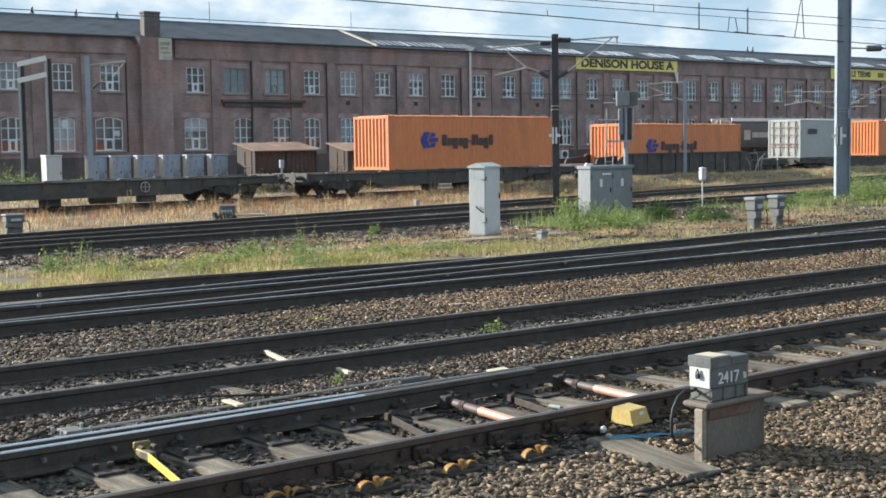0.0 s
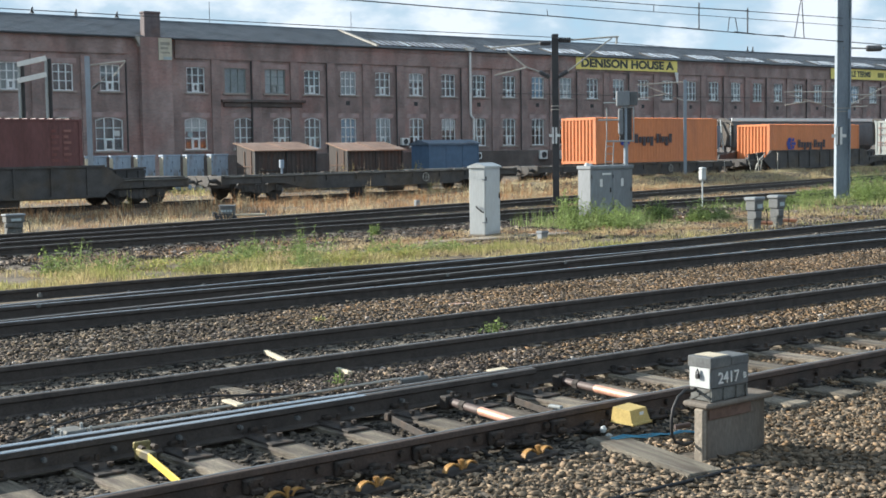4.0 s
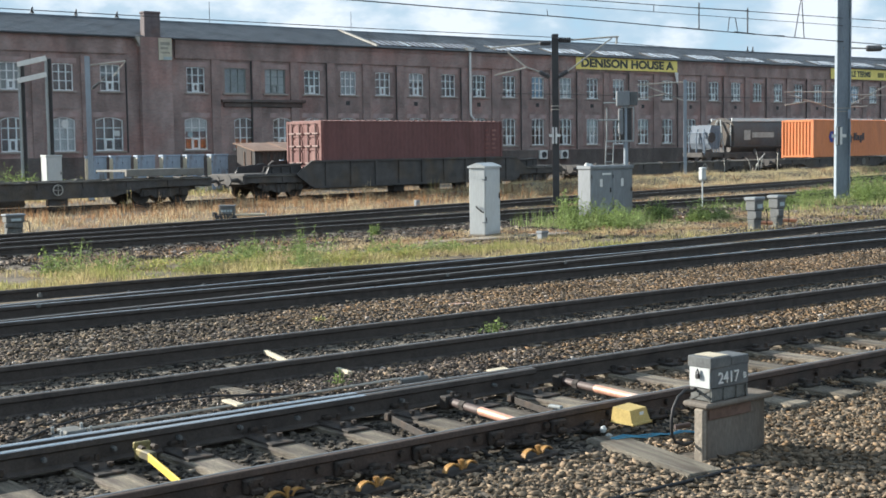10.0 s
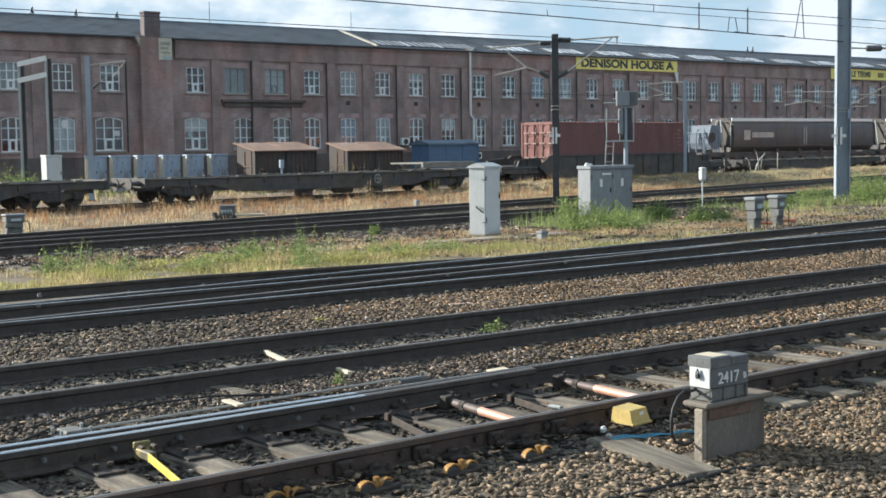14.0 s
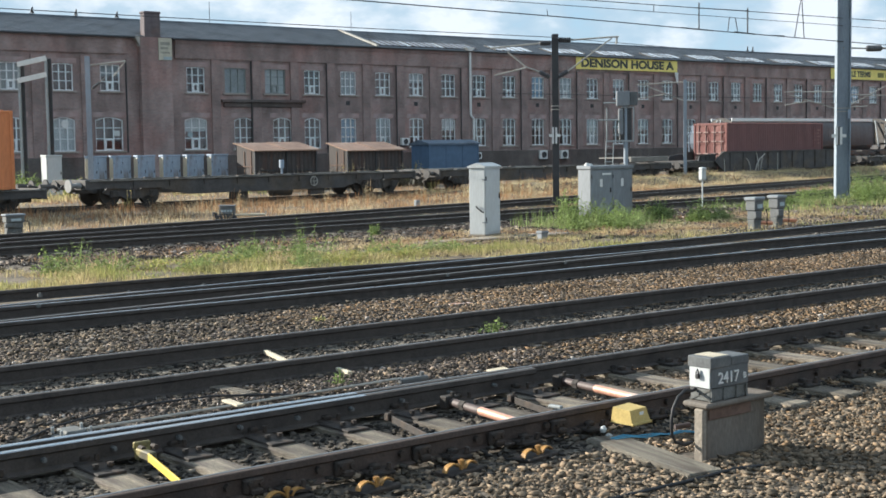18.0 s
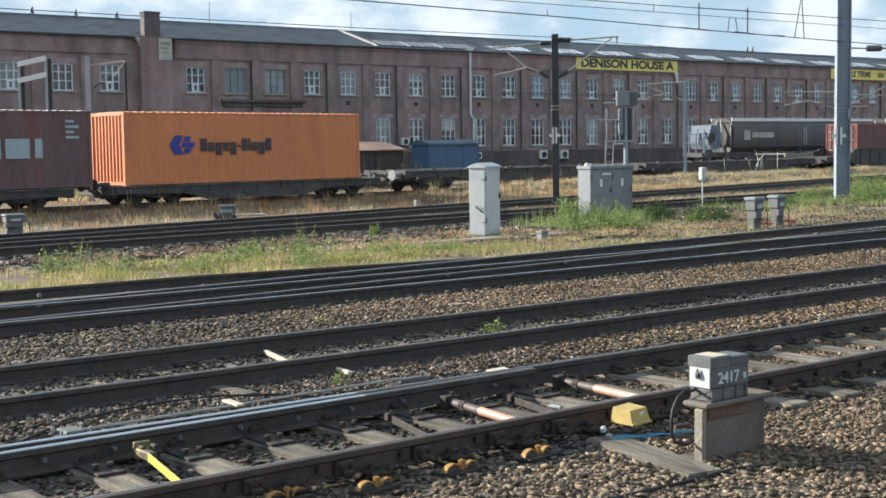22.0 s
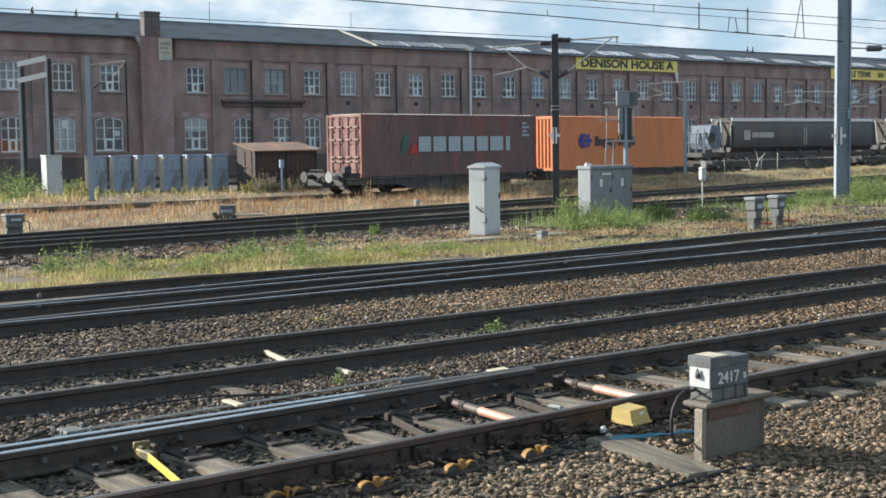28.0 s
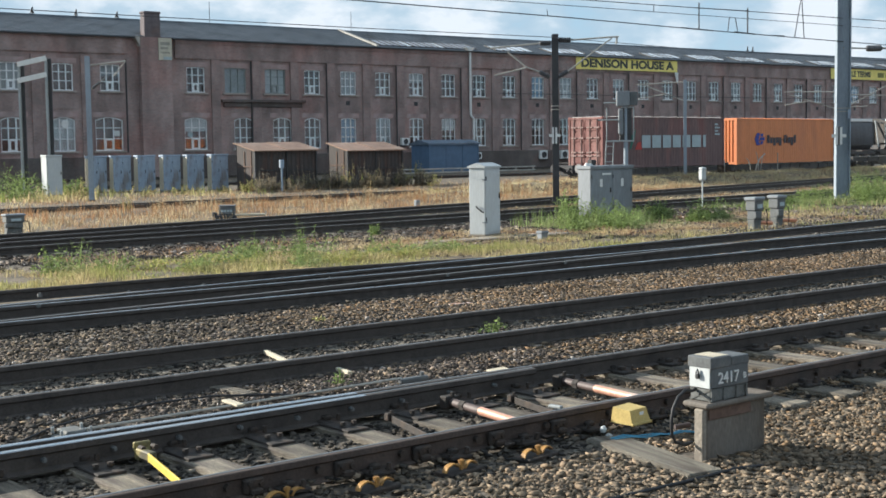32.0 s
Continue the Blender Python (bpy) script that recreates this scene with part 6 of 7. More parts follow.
def cross_plate(m, y, z, s, k, x):
    """The white cross marker with a dark slot down its middle; k narrows it, x sets it off the mast's centre."""
    w = s * k
    q = part("cross_plate", Mesh().box(x - w * 0.25, x + w * 0.25, y, y + 0.02, z - s * 0.53, z + s * 0.53), M_DARKSTEEL, m, "dark plate with a white cross")
    for sx in (-1, 1):
        part("cross_bar", Mesh().box(x + sx * w * 0.15 - w * 0.085, x + sx * w * 0.15 + w * 0.085, y - 0.02, y - 0.004, z - s * 0.55, z + s * 0.55), M_WHITE, q)
        part("cross_bar", Mesh().box(x + min(sx * w * 0.24, sx * w * 0.52), x + max(sx * w * 0.24, sx * w * 0.52), y - 0.02, y - 0.004, z - s * 0.1, z + s * 0.1), M_WHITE, q)


mr = h_mast(42.1, 28.7, 12.0, 0.5, 0.5, M_GALV, "thick blue-grey galvanised overhead line mast", 44)
mark = part("marker", Mesh().box(-0.1, 0.1, -0.02, 0.02, -0.33, 0.33, 0.01), M_DARKSTEEL, mr, "dark plate with a white cross", at=pose(-0.285, 0.17, 2.35, 0, 0, -100))
for sx in (-1, 1):
    part("cross_bar", Mesh().box(sx * 0.075 - 0.043, sx * 0.075 + 0.043, -0.036, -0.022, -0.32, 0.32), M_WHITE, mark)
    part("cross_bar", Mesh().box(min(sx * 0.12, sx * 0.26), max(sx * 0.12, sx * 0.26), -0.036, -0.022, -0.058, 0.058), M_WHITE, mark)
part("band", Mesh().box(-0.262, -0.252, -0.262, 0.262, 3.22, 3.25).box(-0.262, -0.252, -0.262, 0.262, 3.34, 3.37), M_LEDGE, mr)
part("switch_box", Mesh().box(-0.34, -0.26, -0.24, -0.13, 2.95, 3.3, 0.02), M_CABOLD, mr)
mm = h_mast(32.72, 34.06, 6.05, 0.22, 0.26, M_DARKSTEEL, "slim dark steel overhead line mast", -40)
cross_plate(mm, -0.2, 2.5, 0.52, 0.74, -0.05)
part("band", Mesh().box(-0.13, 0.13, -0.15, 0.15, 3.4, 3.43).box(-0.13, 0.13, -0.15, 0.15, 3.52, 3.55), M_LEDGE, mm)


def cantilever(lines, label, group="cantilevers of the overhead line"):
    c = thing("cantilever_arm", Matrix.Identity(4), label, "cantilever", group)
    for kind, pts, r in lines:
        if kind == "tube":
            part("tube", Mesh().path(pts, r, 6), M_LEDGE if r > 0.02 else M_WIRE, c)
        else:
            a, b = Vector(pts[0]), Vector(pts[1])
            m = Mesh().lathe(a, b, [r * 0.5] + [r * 0.6, r, r] * 6 + [r * 0.5])
            part("insulator", m, M_INSUL, c, "dark ribbed insulator")
    return c


cantilever([("ins", [(32.62, 34.16, 5.53), (32.31, 34.41, 5.52)], 0.1), ("tube", [(32.31, 34.41, 5.52), (30.94, 35.5, 5.37)], 0.03), ("ins", [(32.5, 34.1, 4.32), (32.22, 34.36, 4.52)], 0.09),
            ("tube", [(32.22, 34.36, 4.52), (31.88, 34.68, 4.71), (31.42, 35.11, 5.24)], 0.028), ("tube", [(31.01, 35.36, 4.41), (31.88, 34.68, 4.67)], 0.028)], "pale tubular cantilever arm with dark insulators")
cantilever([("ins", [(32.83, 34.0, 5.63), (33.17, 33.73, 5.62)], 0.1), ("tube", [(33.17, 33.73, 5.62), (34.49, 32.67, 5.72)], 0.03), ("ins", [(32.75, 33.94, 4.32), (33.03, 33.74, 4.53)], 0.09),
            ("tube", [(33.03, 33.74, 4.53), (34.29, 32.83, 5.66)], 0.028), ("tube", [(34.44, 32.71, 5.7), (34.41, 32.71, 5.46)], 0.04)], "pale tubular cantilever arm with dark insulators")
cantilever([("tube", [(42.08, 28.68, 5.33), (43.6, 28.7, 5.36)], 0.03), ("ins", [(43.6, 28.7, 5.36), (44.5, 28.7, 5.4)], 0.12), ("tube", [(44.5, 28.7, 5.4), (47.5, 28.7, 5.5)], 0.04)], "tubular cantilever arm with a large dark insulator")
cantilever([("tube", [(56.7, 52.26, 5.35), (58.6, 50.49, 5.44)], 0.034), ("tube", [(56.7, 52.18, 4.54), (57.97, 51.18, 4.8)], 0.034), ("tube", [(56.99, 52.02, 5.31), (58.6, 50.49, 4.39)], 0.034)], "far pale tubular cantilever arm", "far cantilevers")


def wire(pts, r, label="dark overhead line wire"):
    return solo("overhead_wire", Mesh().path(pts, r, 5), M_WIRE, Matrix.Identity(4), label, "wire", "overhead wires")


wire([(15.0, 28.7, 5.84), (19.14, 28.7, 5.8), (28.0, 28.7, 5.73), (33.88, 28.7, 5.64), (41.68, 28.7, 5.56), (52.0, 28.7, 5.49)], 0.016)
wire([(20.0, 28.7, 6.05), (29.44, 28.7, 6.09), (35.61, 28.7, 6.11), (52.0, 28.7, 6.16)], 0.01)
wire([(20.0, 28.7, 6.22), (33.88, 28.7, 6.33), (36.56, 28.7, 6.36), (52.0, 28.7, 6.48)], 0.013)
wire([(-5.0, 33.8, 5.65), (12.54, 33.8, 5.63), (24.63, 33.8, 5.64), (32.28, 33.8, 5.69), (39.25, 33.8, 5.55), (60, 33.8, 5.45)], 0.012)
for a, b, r in (((34.08, 28.7, 6.5), (34.08, 28.7, 5.65), 0.022), ((36.59, 28.7, 6.46), (36.59, 28.7, 5.61), 0.026), ((35.55, 28.7, 5.62), (35.63, 28.7, 6.11), 0.016), ((36.08, 28.7, 5.62), (35.93, 28.7, 6.12), 0.016),
                ((39.2, 28.7, 5.6), (39.57, 28.7, 6.99), 0.018), ((39.75, 28.7, 5.58), (39.6, 28.7, 6.99), 0.018), ((33.88, 28.7, 6.33), (36.65, 28.7, 6.37), 0.016), ((27.3, 28.7, 5.74), (27.25, 28.7, 5.92), 0.012), ((31.9, 28.7, 6.1), (31.9, 28.7, 6.3), 0.014), ((33.2, 28.7, 5.66), (34.8, 28.7, 5.63), 0.022), ((35.9, 28.7, 5.64), (37.0, 28.7, 5.61), 0.022), ((37.6, 28.7, 5.6), (38.6, 28.7, 5.62), 0.016)):
    solo("wire_dropper", Mesh().rod(a, b, r, 6), M_WIRE, Matrix.Identity(4), "short wire hanger of the overhead line", "dropper", "droppers of the overhead line")

# colour light signal behind the relay cabinet
sg = thing("railway_signal", pose(34.6, 32.55, -0.22, 0, 0, -44), "colour light signal seen from behind with ladder", "signal")
part("post", Mesh().rod((0.07, 0, 0), (0.07, 0, 3.5), 0.08, 10), M_GALV, sg)
part("backboard", Mesh().box(-0.16, 0.28, -0.06, 0.0, 2.25, 3.45, 0.03), M_DARKSTEEL, sg, "black signal backboard")
part("head_case", Mesh().box(-0.2, -0.02, -0.14, -0.062, 2.5, 3.4, 0.03), M_CABGREY, sg)
part("route_box", Mesh().box(-0.26, 0.2, -0.2, 0.2, 3.5, 4.03, 0.02), M_CABGREY, sg, "grey box above the signal head")
part("route_hood", Mesh().box(0.21, 0.48, -0.1, 0.2, 3.52, 4.0, 0.02), M_BOXGREY, sg)
part("platform", Mesh().box(-0.62, 0.36, -0.1, 0.4, 2.24, 2.3, 0.01), M_PALESTEEL, sg)
for x in (-0.6, 0.34):
    part("rail_post", Mesh().rod((x, -0.08, 2.3), (x, -0.08, 3.45), 0.022, 6), M_PALESTEEL, sg)
part("hand_rail", Mesh().rod((-0.9, -0.08, 3.02), (-0.1, -0.08, 3.02), 0.03, 6), M_PALESTEEL, sg)
part("hand_rail", Mesh().rod((-0.72, -0.08, 3.62), (-0.26, -0.08, 3.62), 0.03, 6), M_PALESTEEL, sg)
part("hand_rail", Mesh().rod((-0.1, -0.08, 3.45), (0.36, -0.08, 3.45), 0.022, 6), M_PALESTEEL, sg)
for x in (-0.62, -0.36):
    part("ladder_rail", Mesh().rod((x - 0.1, -0.12, 0), (x, -0.12, 2.3), 0.02, 6), M_PALESTEEL, sg)
for i in range(8):
    part("rung", Mesh().rod((-0.7 + 0.01 * i, -0.12, 0.2 + 0.27 * i), (-0.45 + 0.01 * i, -0.12, 0.2 + 0.27 * i), 0.014, 5), M_PALESTEEL, sg)


# ---- beyond the freight line ----
ROWC = cabinet(0, 0, 1.05, 0.5, 2.06, "weathered pale blue-grey cabinet with peeling doors", M_CABOLD, 2, z=0, group="row of old cabinets")
# the sunlit left side is painted as a cream panel
part("sunlit_side", Mesh().box(-0.012, -0.002, 0.02, 0.48, 0.12, 1.9), M_CREAM, ROWC, "side panel painted cream for the sun on it")
ROW = [(30.77, 68.92), (31.94, 68.34), (33.12, 67.75), (34.36, 67.13), (35.52, 66.55), (36.72, 65.95)]
for i, (x, y) in enumerate(ROW):
    m = pose(x, y, -0.32)
    if i == 0:
        ROWC.matrix_basis = m
    else:
        copy_thing(ROWC, m)
cabinet(27.0, 65.6, 0.85, 0.6, 2.15, "pale single-door cabinet in the weeds", M_CABWHITE, 1, z=-0.32, turn=4)


def shed(x, y, L, D, front, rear, label):
    c = thing("lineside_hut", pose(x, y, -0.32, 0, 0, math.degrees(TH)), label, "hut", "rusty huts")
    part("front_wall", corrugated(0, L, 0, 0, front, -1, 0.3, 0.03), M_SHED, c)
    part("rear_wall", corrugated(0, L, D, 0, rear, 1, 0.3, 0.03), M_SHED, c)
    for u in (0, L - 0.06):
        part("end_wall", Mesh().prism([(0.04, 0), (D - 0.04, 0), (D - 0.04, rear), (0.04, front)], u, u + 0.06, "x"), M_SHED, c)
    for i in range(2):
        a, b = i * L / 2 - 0.12 + 0.13 * i, (i + 1) * L / 2 + 0.12 * i
        part("roof_sheet", Mesh().hull([(a, -0.2, front + 0.0), (b, -0.2, front + 0.0), (b, D + 0.15, rear + 0.06), (a, D + 0.15, rear + 0.06), (a, -0.2, front + 0.05 + 0.03 * i), (b, -0.2, front + 0.05 + 0.03 * i), (b, D + 0.15, rear + 0.11 + 0.03 * i), (a, D + 0.15, rear + 0.11 + 0.03 * i)],
                                       [(0, 1, 2, 3), (4, 5, 6, 7), (0, 1, 5, 4), (2, 3, 7, 6), (0, 3, 7, 4), (1, 2, 6, 5)]), M_RUSTROOF, c, "rusted sheet-metal roof")
    for u in (0.0, L / 2, L - 0.08):
        part("corner_post", Mesh().box(u, u + 0.08, -0.05, 0.03, 0, front), M_DARKSTEEL, c)
    part("rail_band", Mesh().box(0, L, -0.045, -0.005, front * 0.5, front * 0.5 + 0.06), M_DARKSTEEL, c)
    for yy in (0.25, 0.85):
        part("end_post", Mesh().box(-0.03, -0.002, yy, yy + 0.07, 0, front), M_RUSTDARK, c, "dark rusted end post")
    part("end_rail", Mesh().box(-0.035, -0.031, 0.1, D - 0.1, front * 0.6, front * 0.6 + 0.07), M_RUSTDARK, c)
    return c


shed(37.9, 63.3, 4.45, 1.6, 2.17, 2.56, "dark corrugated hut with rusted orange roof")
shed(44.4, 63.75, 4.5, 1.6, 2.1, 2.52, "dark corrugated hut with rusted orange roof")
M_SHEDROOF = material("weathered_blue_roof", (0.13, 0.17, 0.22), 0.6, 0.1, 0.25, 1.5, 20, 0.1, tint=(0.08, 0.1, 0.13))
bs = thing("blue_shed", pose(72.9, 92.0, -0.32, 0, 0, -0.9), "faded blue flat-roofed metal shed", "shed")
part("body", Mesh().box(0, 5.7, 0, 2.6, 0, 2.5, 0.03), M_BLUESHED, bs)
part("roof", Mesh().prism([(-0.15, 2.5), (2.75, 2.5), (2.75, 2.65), (1.3, 2.95), (-0.15, 2.65)], -0.15, 5.85, "x"), M_SHEDROOF, bs, "paler blue low-pitched roof")
for u in (0.0, 1.9, 3.8, 5.6):
    part("corner_strip", Mesh().box(u, u + 0.1, -0.03, -0.003, 0, 2.49), M_BLUESHED, bs)

fence = thing("low_barrier", pose(0, 90.2, -0.32), "low pale two-rail barrier in front of the blue shed", "barrier")
for z in (0.14, 0.44):
    part("rail", Mesh().box(68.6, 84.0, -0.05, 0.05, z - 0.1, z + 0.02, 0.01), M_LEDGE, fence)
for i in range(8):
    part("post", Mesh().box(68.7 + 2.15 * i, 68.85 + 2.15 * i, 0.052, 0.15, 0, 0.46, 0.01), M_LEDGE, fence)

# sign gantry, far masts
gt = thing("sign_gantry", pose(28.5, 72.6, -0.32, 0, 0, -37), "two-legged gantry with two white boards", "gantry")
# pale strip paints each leg's sunlit flange, dark strip its shaded side
for x in (0.0, 1.5):
    part("leg", Mesh().box(x - 0.07, x + 0.05, -0.1, 0.1, 0, 7.25 + 0.3 * (x > 0)), M_PALESTEEL, gt)
    part("shaded_leg_side", Mesh().box(x + 0.052, x + 0.24, 0.1, 0.2, 0, 7.2 + 0.3 * (x > 0)), M_DARKSTEEL, gt)
for z in (7.05, 6.15):
    part("board", Mesh().box(-0.02, 1.6, -0.16, -0.1, 0, 0.28, 0.01), M_WHITE, gt, "blank white board", at=pose(0, 0, z, 0, -12, 0))
h_mast(25.9, 57.8, 6.65, 0.22, 0.24, M_GALV, "blue-grey galvanised overhead line mast", -30, -0.32)
cantilever([("tube", [(26.0, 57.9, 5.9), (26.5, 57.6, 5.98), (27.39, 56.94, 6.1)], 0.035), ("tube", [(27.39, 56.94, 6.1), (26.9, 57.2, 5.4)], 0.025), ("tube", [(26.06, 57.8, 4.83), (26.59, 57.45, 5.35)], 0.03), ("ins", [(26.1, 57.8, 4.85), (26.4, 57.6, 5.15)], 0.07)], "tubular cantilever arm on the galvanised mast")
h_mast(58.62, 50.38, 5.58, 0.17, 0.19, M_GALV, "slim galvanised overhead line mast beside the freight line", -45, 0.0)
h_mast(86.9, 59.6, 7.4, 0.3, 0.3, M_DARKSTEEL, "far dark overhead line mast", -45, -0.32)
cantilever([("tube", [(83.8, 62.26, 5.76), (86.85, 59.7, 5.7)], 0.045), ("tube", [(83.81, 62.16, 4.77), (85.3, 61.0, 5.05)], 0.045), ("tube", [(84.18, 61.92, 5.5), (86.85, 59.7, 4.4)], 0.045)], "far pale tubular cantilever arm", "far cantilevers")
cantilever([("tube", [(86.95, 59.5, 4.3), (89.82, 57.43, 6.11)], 0.045), ("tube", [(86.95, 59.5, 5.5), (90.84, 56.53, 5.33)], 0.045), ("tube", [(87.2, 59.3, 4.55), (88.63, 58.25, 4.6)], 0.045)], "far pale tubular cantilever arm", "far cantilevers")
wire([(45.25, 51.28, 4.65), (58.72, 50.44, 4.61), (90.5, 48.27, 4.61)], 0.015, "far overhead line wire")


# ---- parked wagons on the siding ----
M_HOPPER = material("grey_hopper_paint", (0.092, 0.09, 0.094), 0.6, 0.1, 0.3, 0.8, 14, 0.15, tint=(0.1, 0.085, 0.075), stretch=(1, 1, 0.3))
M_TANKBLUE = material("grey_blue_tank_paint", (0.15, 0.18, 0.22), 0.8, 0.1, 0.3, 1.5, 14, 0.1, tint=(0.12, 0.14, 0.165))
SIDING = pose(0, 76.9, -0.13, 0, 0, -0.904)


def parked_hopper(u0, u1, label):
    w = thing("hopper_wagon", SIDING @ pose(u0, 0, 0), label, "rail wagon", "parked hopper wagons")
    L = u1 - u0
    prof = [(-1.32, 1.85), (-1.36, 2.6), (-1.32, 3.5), (-1.1, 3.95), (-0.6, 4.2), (0, 4.28), (0.6, 4.2), (1.1, 3.95), (1.32, 3.5), (1.36, 2.6), (1.32, 1.85), (0.9, 1.3), (-0.9, 1.3)]
    part("body", Mesh().prism(prof, 1.0, L - 0.5), M_HOPPER, w, smooth=70)
    # pale hoops at the ends, twin posts in the middle, faint seams of the sliding hood between
    for x in (1.05, L - 0.55):
        part("end_hoop", Mesh().prism([(p[0] * 1.03, p[1] + 0.015) for p in prof[:11]], x - 0.06, x + 0.06), M_WAGON, w, "dark hoop at the hood's end")
    for x in (L / 2 - 0.22, L / 2 + 0.12):
        part("middle_post", Mesh().prism([(-1.34, 1.85), (-1.385, 2.6), (-1.34, 3.5), (-1.3, 3.5), (-1.3, 1.85)], x - 0.05, x + 0.05), M_LEDGE, w, "pale upright post")
    for i in range(16):
        x = 2.0 + (L - 3.4) * i / 15
        part("hood_seam", Mesh().prism([(-1.325, 1.9), (-1.372, 2.6), (-1.33, 3.45), (-1.29, 3.45), (-1.29, 1.9)], x - 0.025, x + 0.025), M_HOPPER, w)
    part("waist_rail", Mesh().box(0.6, L - 0.6, -1.4, -1.28, 1.72, 1.86, 0.01), M_WAGON, w)
    for i in range(7):
        x = 3.0 + (L - 6.0) * i / 6
        part("under_box", Mesh().box(x - 0.35, x + 0.35, -1.2, -0.9, 0.5, 0.84, 0.02), M_WAGON, w)
    for sy in (-1, 1):
        part("roof_rail", Mesh().box(1.0, L - 0.5, sy * 1.14 - 0.06, sy * 1.14 + 0.06, 3.98, 4.24, 0.02), M_WHITE, w, "pale roof edge rail")
        part("sole_bar", Mesh().box(0, L, sy * 1.15 - 0.06, sy * 1.15 + 0.06, 0.85, 1.12), M_WAGON, w)
        for x in (0.12, L - 0.12):
            part("end_strut", Mesh().path([(x, sy * 0.95, 1.5), (x + (0.55 if x < 1 else -0.2), sy * 0.16, 4.1)], 0.075, 6), M_PALESTEEL, w, "pale slanting end strut")
        part("corner_post", Mesh().box(0.74, 0.81, sy * 1.22 - 0.03, sy * 1.22 + 0.03, 1.5, 3.75, 0.01), M_PALESTEEL, w, "pale corner post")
    part("end_bulkhead", Mesh().prism([(-1.2, 1.9), (1.2, 1.9), (1.1, 3.7), (0, 4.0), (-1.1, 3.7)], 0.75, 0.98), M_WAGON, w)
    for k, x in enumerate((2.4, 3.5)):
        part("lettering_panel", Mesh().box(x, x + (0.85 if k == 0 else 3.0), -1.385, -1.375, 2.35 if k == 0 else 2.55, 3.2 if k == 0 else 3.0), M_LEDGE, w, "pale panel of illegible lettering")
    for i in range(5):
        part("discharge_wheel", Mesh().rod((4.0 + i * 3.2, -1.2, 1.3), (4.0 + i * 3.2, -1.3, 1.3), 0.24, 12), M_WAGON, w)
    for x in (2.4, L - 2.4):
        b = part("bogie", FRAME, None, w, at=pose(x, 0, 0))
        for d in (-0.9, 0.9):
            part("wheelset", WHEELSET, None, b, at=pose(d, 0, R_WHEEL))
    for x, r in ((0, 180), (L, 0)):
        for sy in (-1, 1):
            part("buffer", BUFFER, None, w, at=pose(x, sy * 0.87, 1.0, 0, 0, r))
    return w


for i in range(3):
    parked_hopper(91.6 + 23.1 * i, 91.6 + 23.1 * i + 22.3, "grimy dark grey covered hopper wagon with pale roof edge")
tk = thing("tank_wagon", SIDING @ pose(88.8, 0, 0), "short faded blue tank wagon with pipework, behind the hopper", "rail wagon")
part("tank", Mesh().prism([(1.15, 1.6), (2.2, 1.6), (2.45, 2.6), (2.35, 3.6), (1.2, 3.65), (0.95, 3.0), (0.95, 2.1)], -1.1, 1.1, "y"), M_TANKBLUE, tk)
part("end_disc", Mesh().rod((1.15, -1.1, 2.6), (1.15, -1.2, 2.6), 0.46, 8), M_DARKSTEEL, tk, "dark round hatch")
for i in range(3):
    part("end_pipe", Mesh().path([(0.4, -0.9 + 0.8 * i, 1.2), (0.35, -0.9 + 0.8 * i, 2.6), (0.6, -0.8 + 0.7 * i, 3.3)], 0.07, 6), M_GREYBLUE, tk)
    part("frame_rib", Mesh().box(1.4 + 0.35 * i, 1.47 + 0.35 * i, -1.16, -1.1, 1.3, 3.1), M_GREYBLUE, tk)
part("end_rail", Mesh().path([(0.3, -1.1, 1.1), (0.3, -1.1, 3.0), (0.3, 1.1, 3.0), (0.3, 1.1, 1.1)], 0.05, 6), M_GREYBLUE, tk)
part("underframe", Mesh().box(0, 2.7, -1.1, 1.1, 0.9, 1.3, 0.02), M_WAGON, tk)
for x in (0.6, 2.1):
    part("wheelset", WHEELSET, None, tk, at=pose(x, 0, R_WHEEL))
# low loading bank between the freight line and the siding
solo("loading_bank", Mesh().box(88, 170, 0, 3.0, -0.3, 0.05, 0.03), M_LEDGE, pose(0, 64.5, 0, 0, 0, 2.5), "low pale edged bank behind the freight line", "bank")


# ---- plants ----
def in_view_wedge(x, y, margin=0.8):
    """The plan wedge that the camera sees, with a margin."""
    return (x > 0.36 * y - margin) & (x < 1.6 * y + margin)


def blades(name, x, y, h0, h1, width, mat, label, lean=0.9):
    n = len(x)
    z = np.array([ground_z(v, u) for u, v in zip(x, y)]) - 0.01
    base = [(-0.5, 0, 0), (0.5, 0, 0), (0.32, 0.18, 0.55), (-0.32, 0.18, 0.55), (0, 0.55, 1.0)]
    faces = [(0, 1, 2), (0, 2, 3), (3, 2, 4)]
    tall = np.array([noise.noise(Vector((a * 0.8, b * 0.8, 9.0))) + 0.6 * noise.noise(Vector((a * 2.6, b * 2.6, 5.0))) for a, b in zip(x, y)])
    h = (h0 + (h1 - h0) * np.clip(0.45 + 0.9 * tall, 0.03, 1.2)) * rng.uniform(0.35, 1.05, n)
    scl = np.stack([width * rng.uniform(0.6, 1.4, n), h * lean * rng.uniform(0, 2, n), h], 1)
    rot = np.stack([rng.uniform(0, 2 * math.pi, n), np.zeros(n)], 1)
    return scatter(name, base, faces, np.stack([x, y, z], 1), rot, scl, mat, label, "grass")


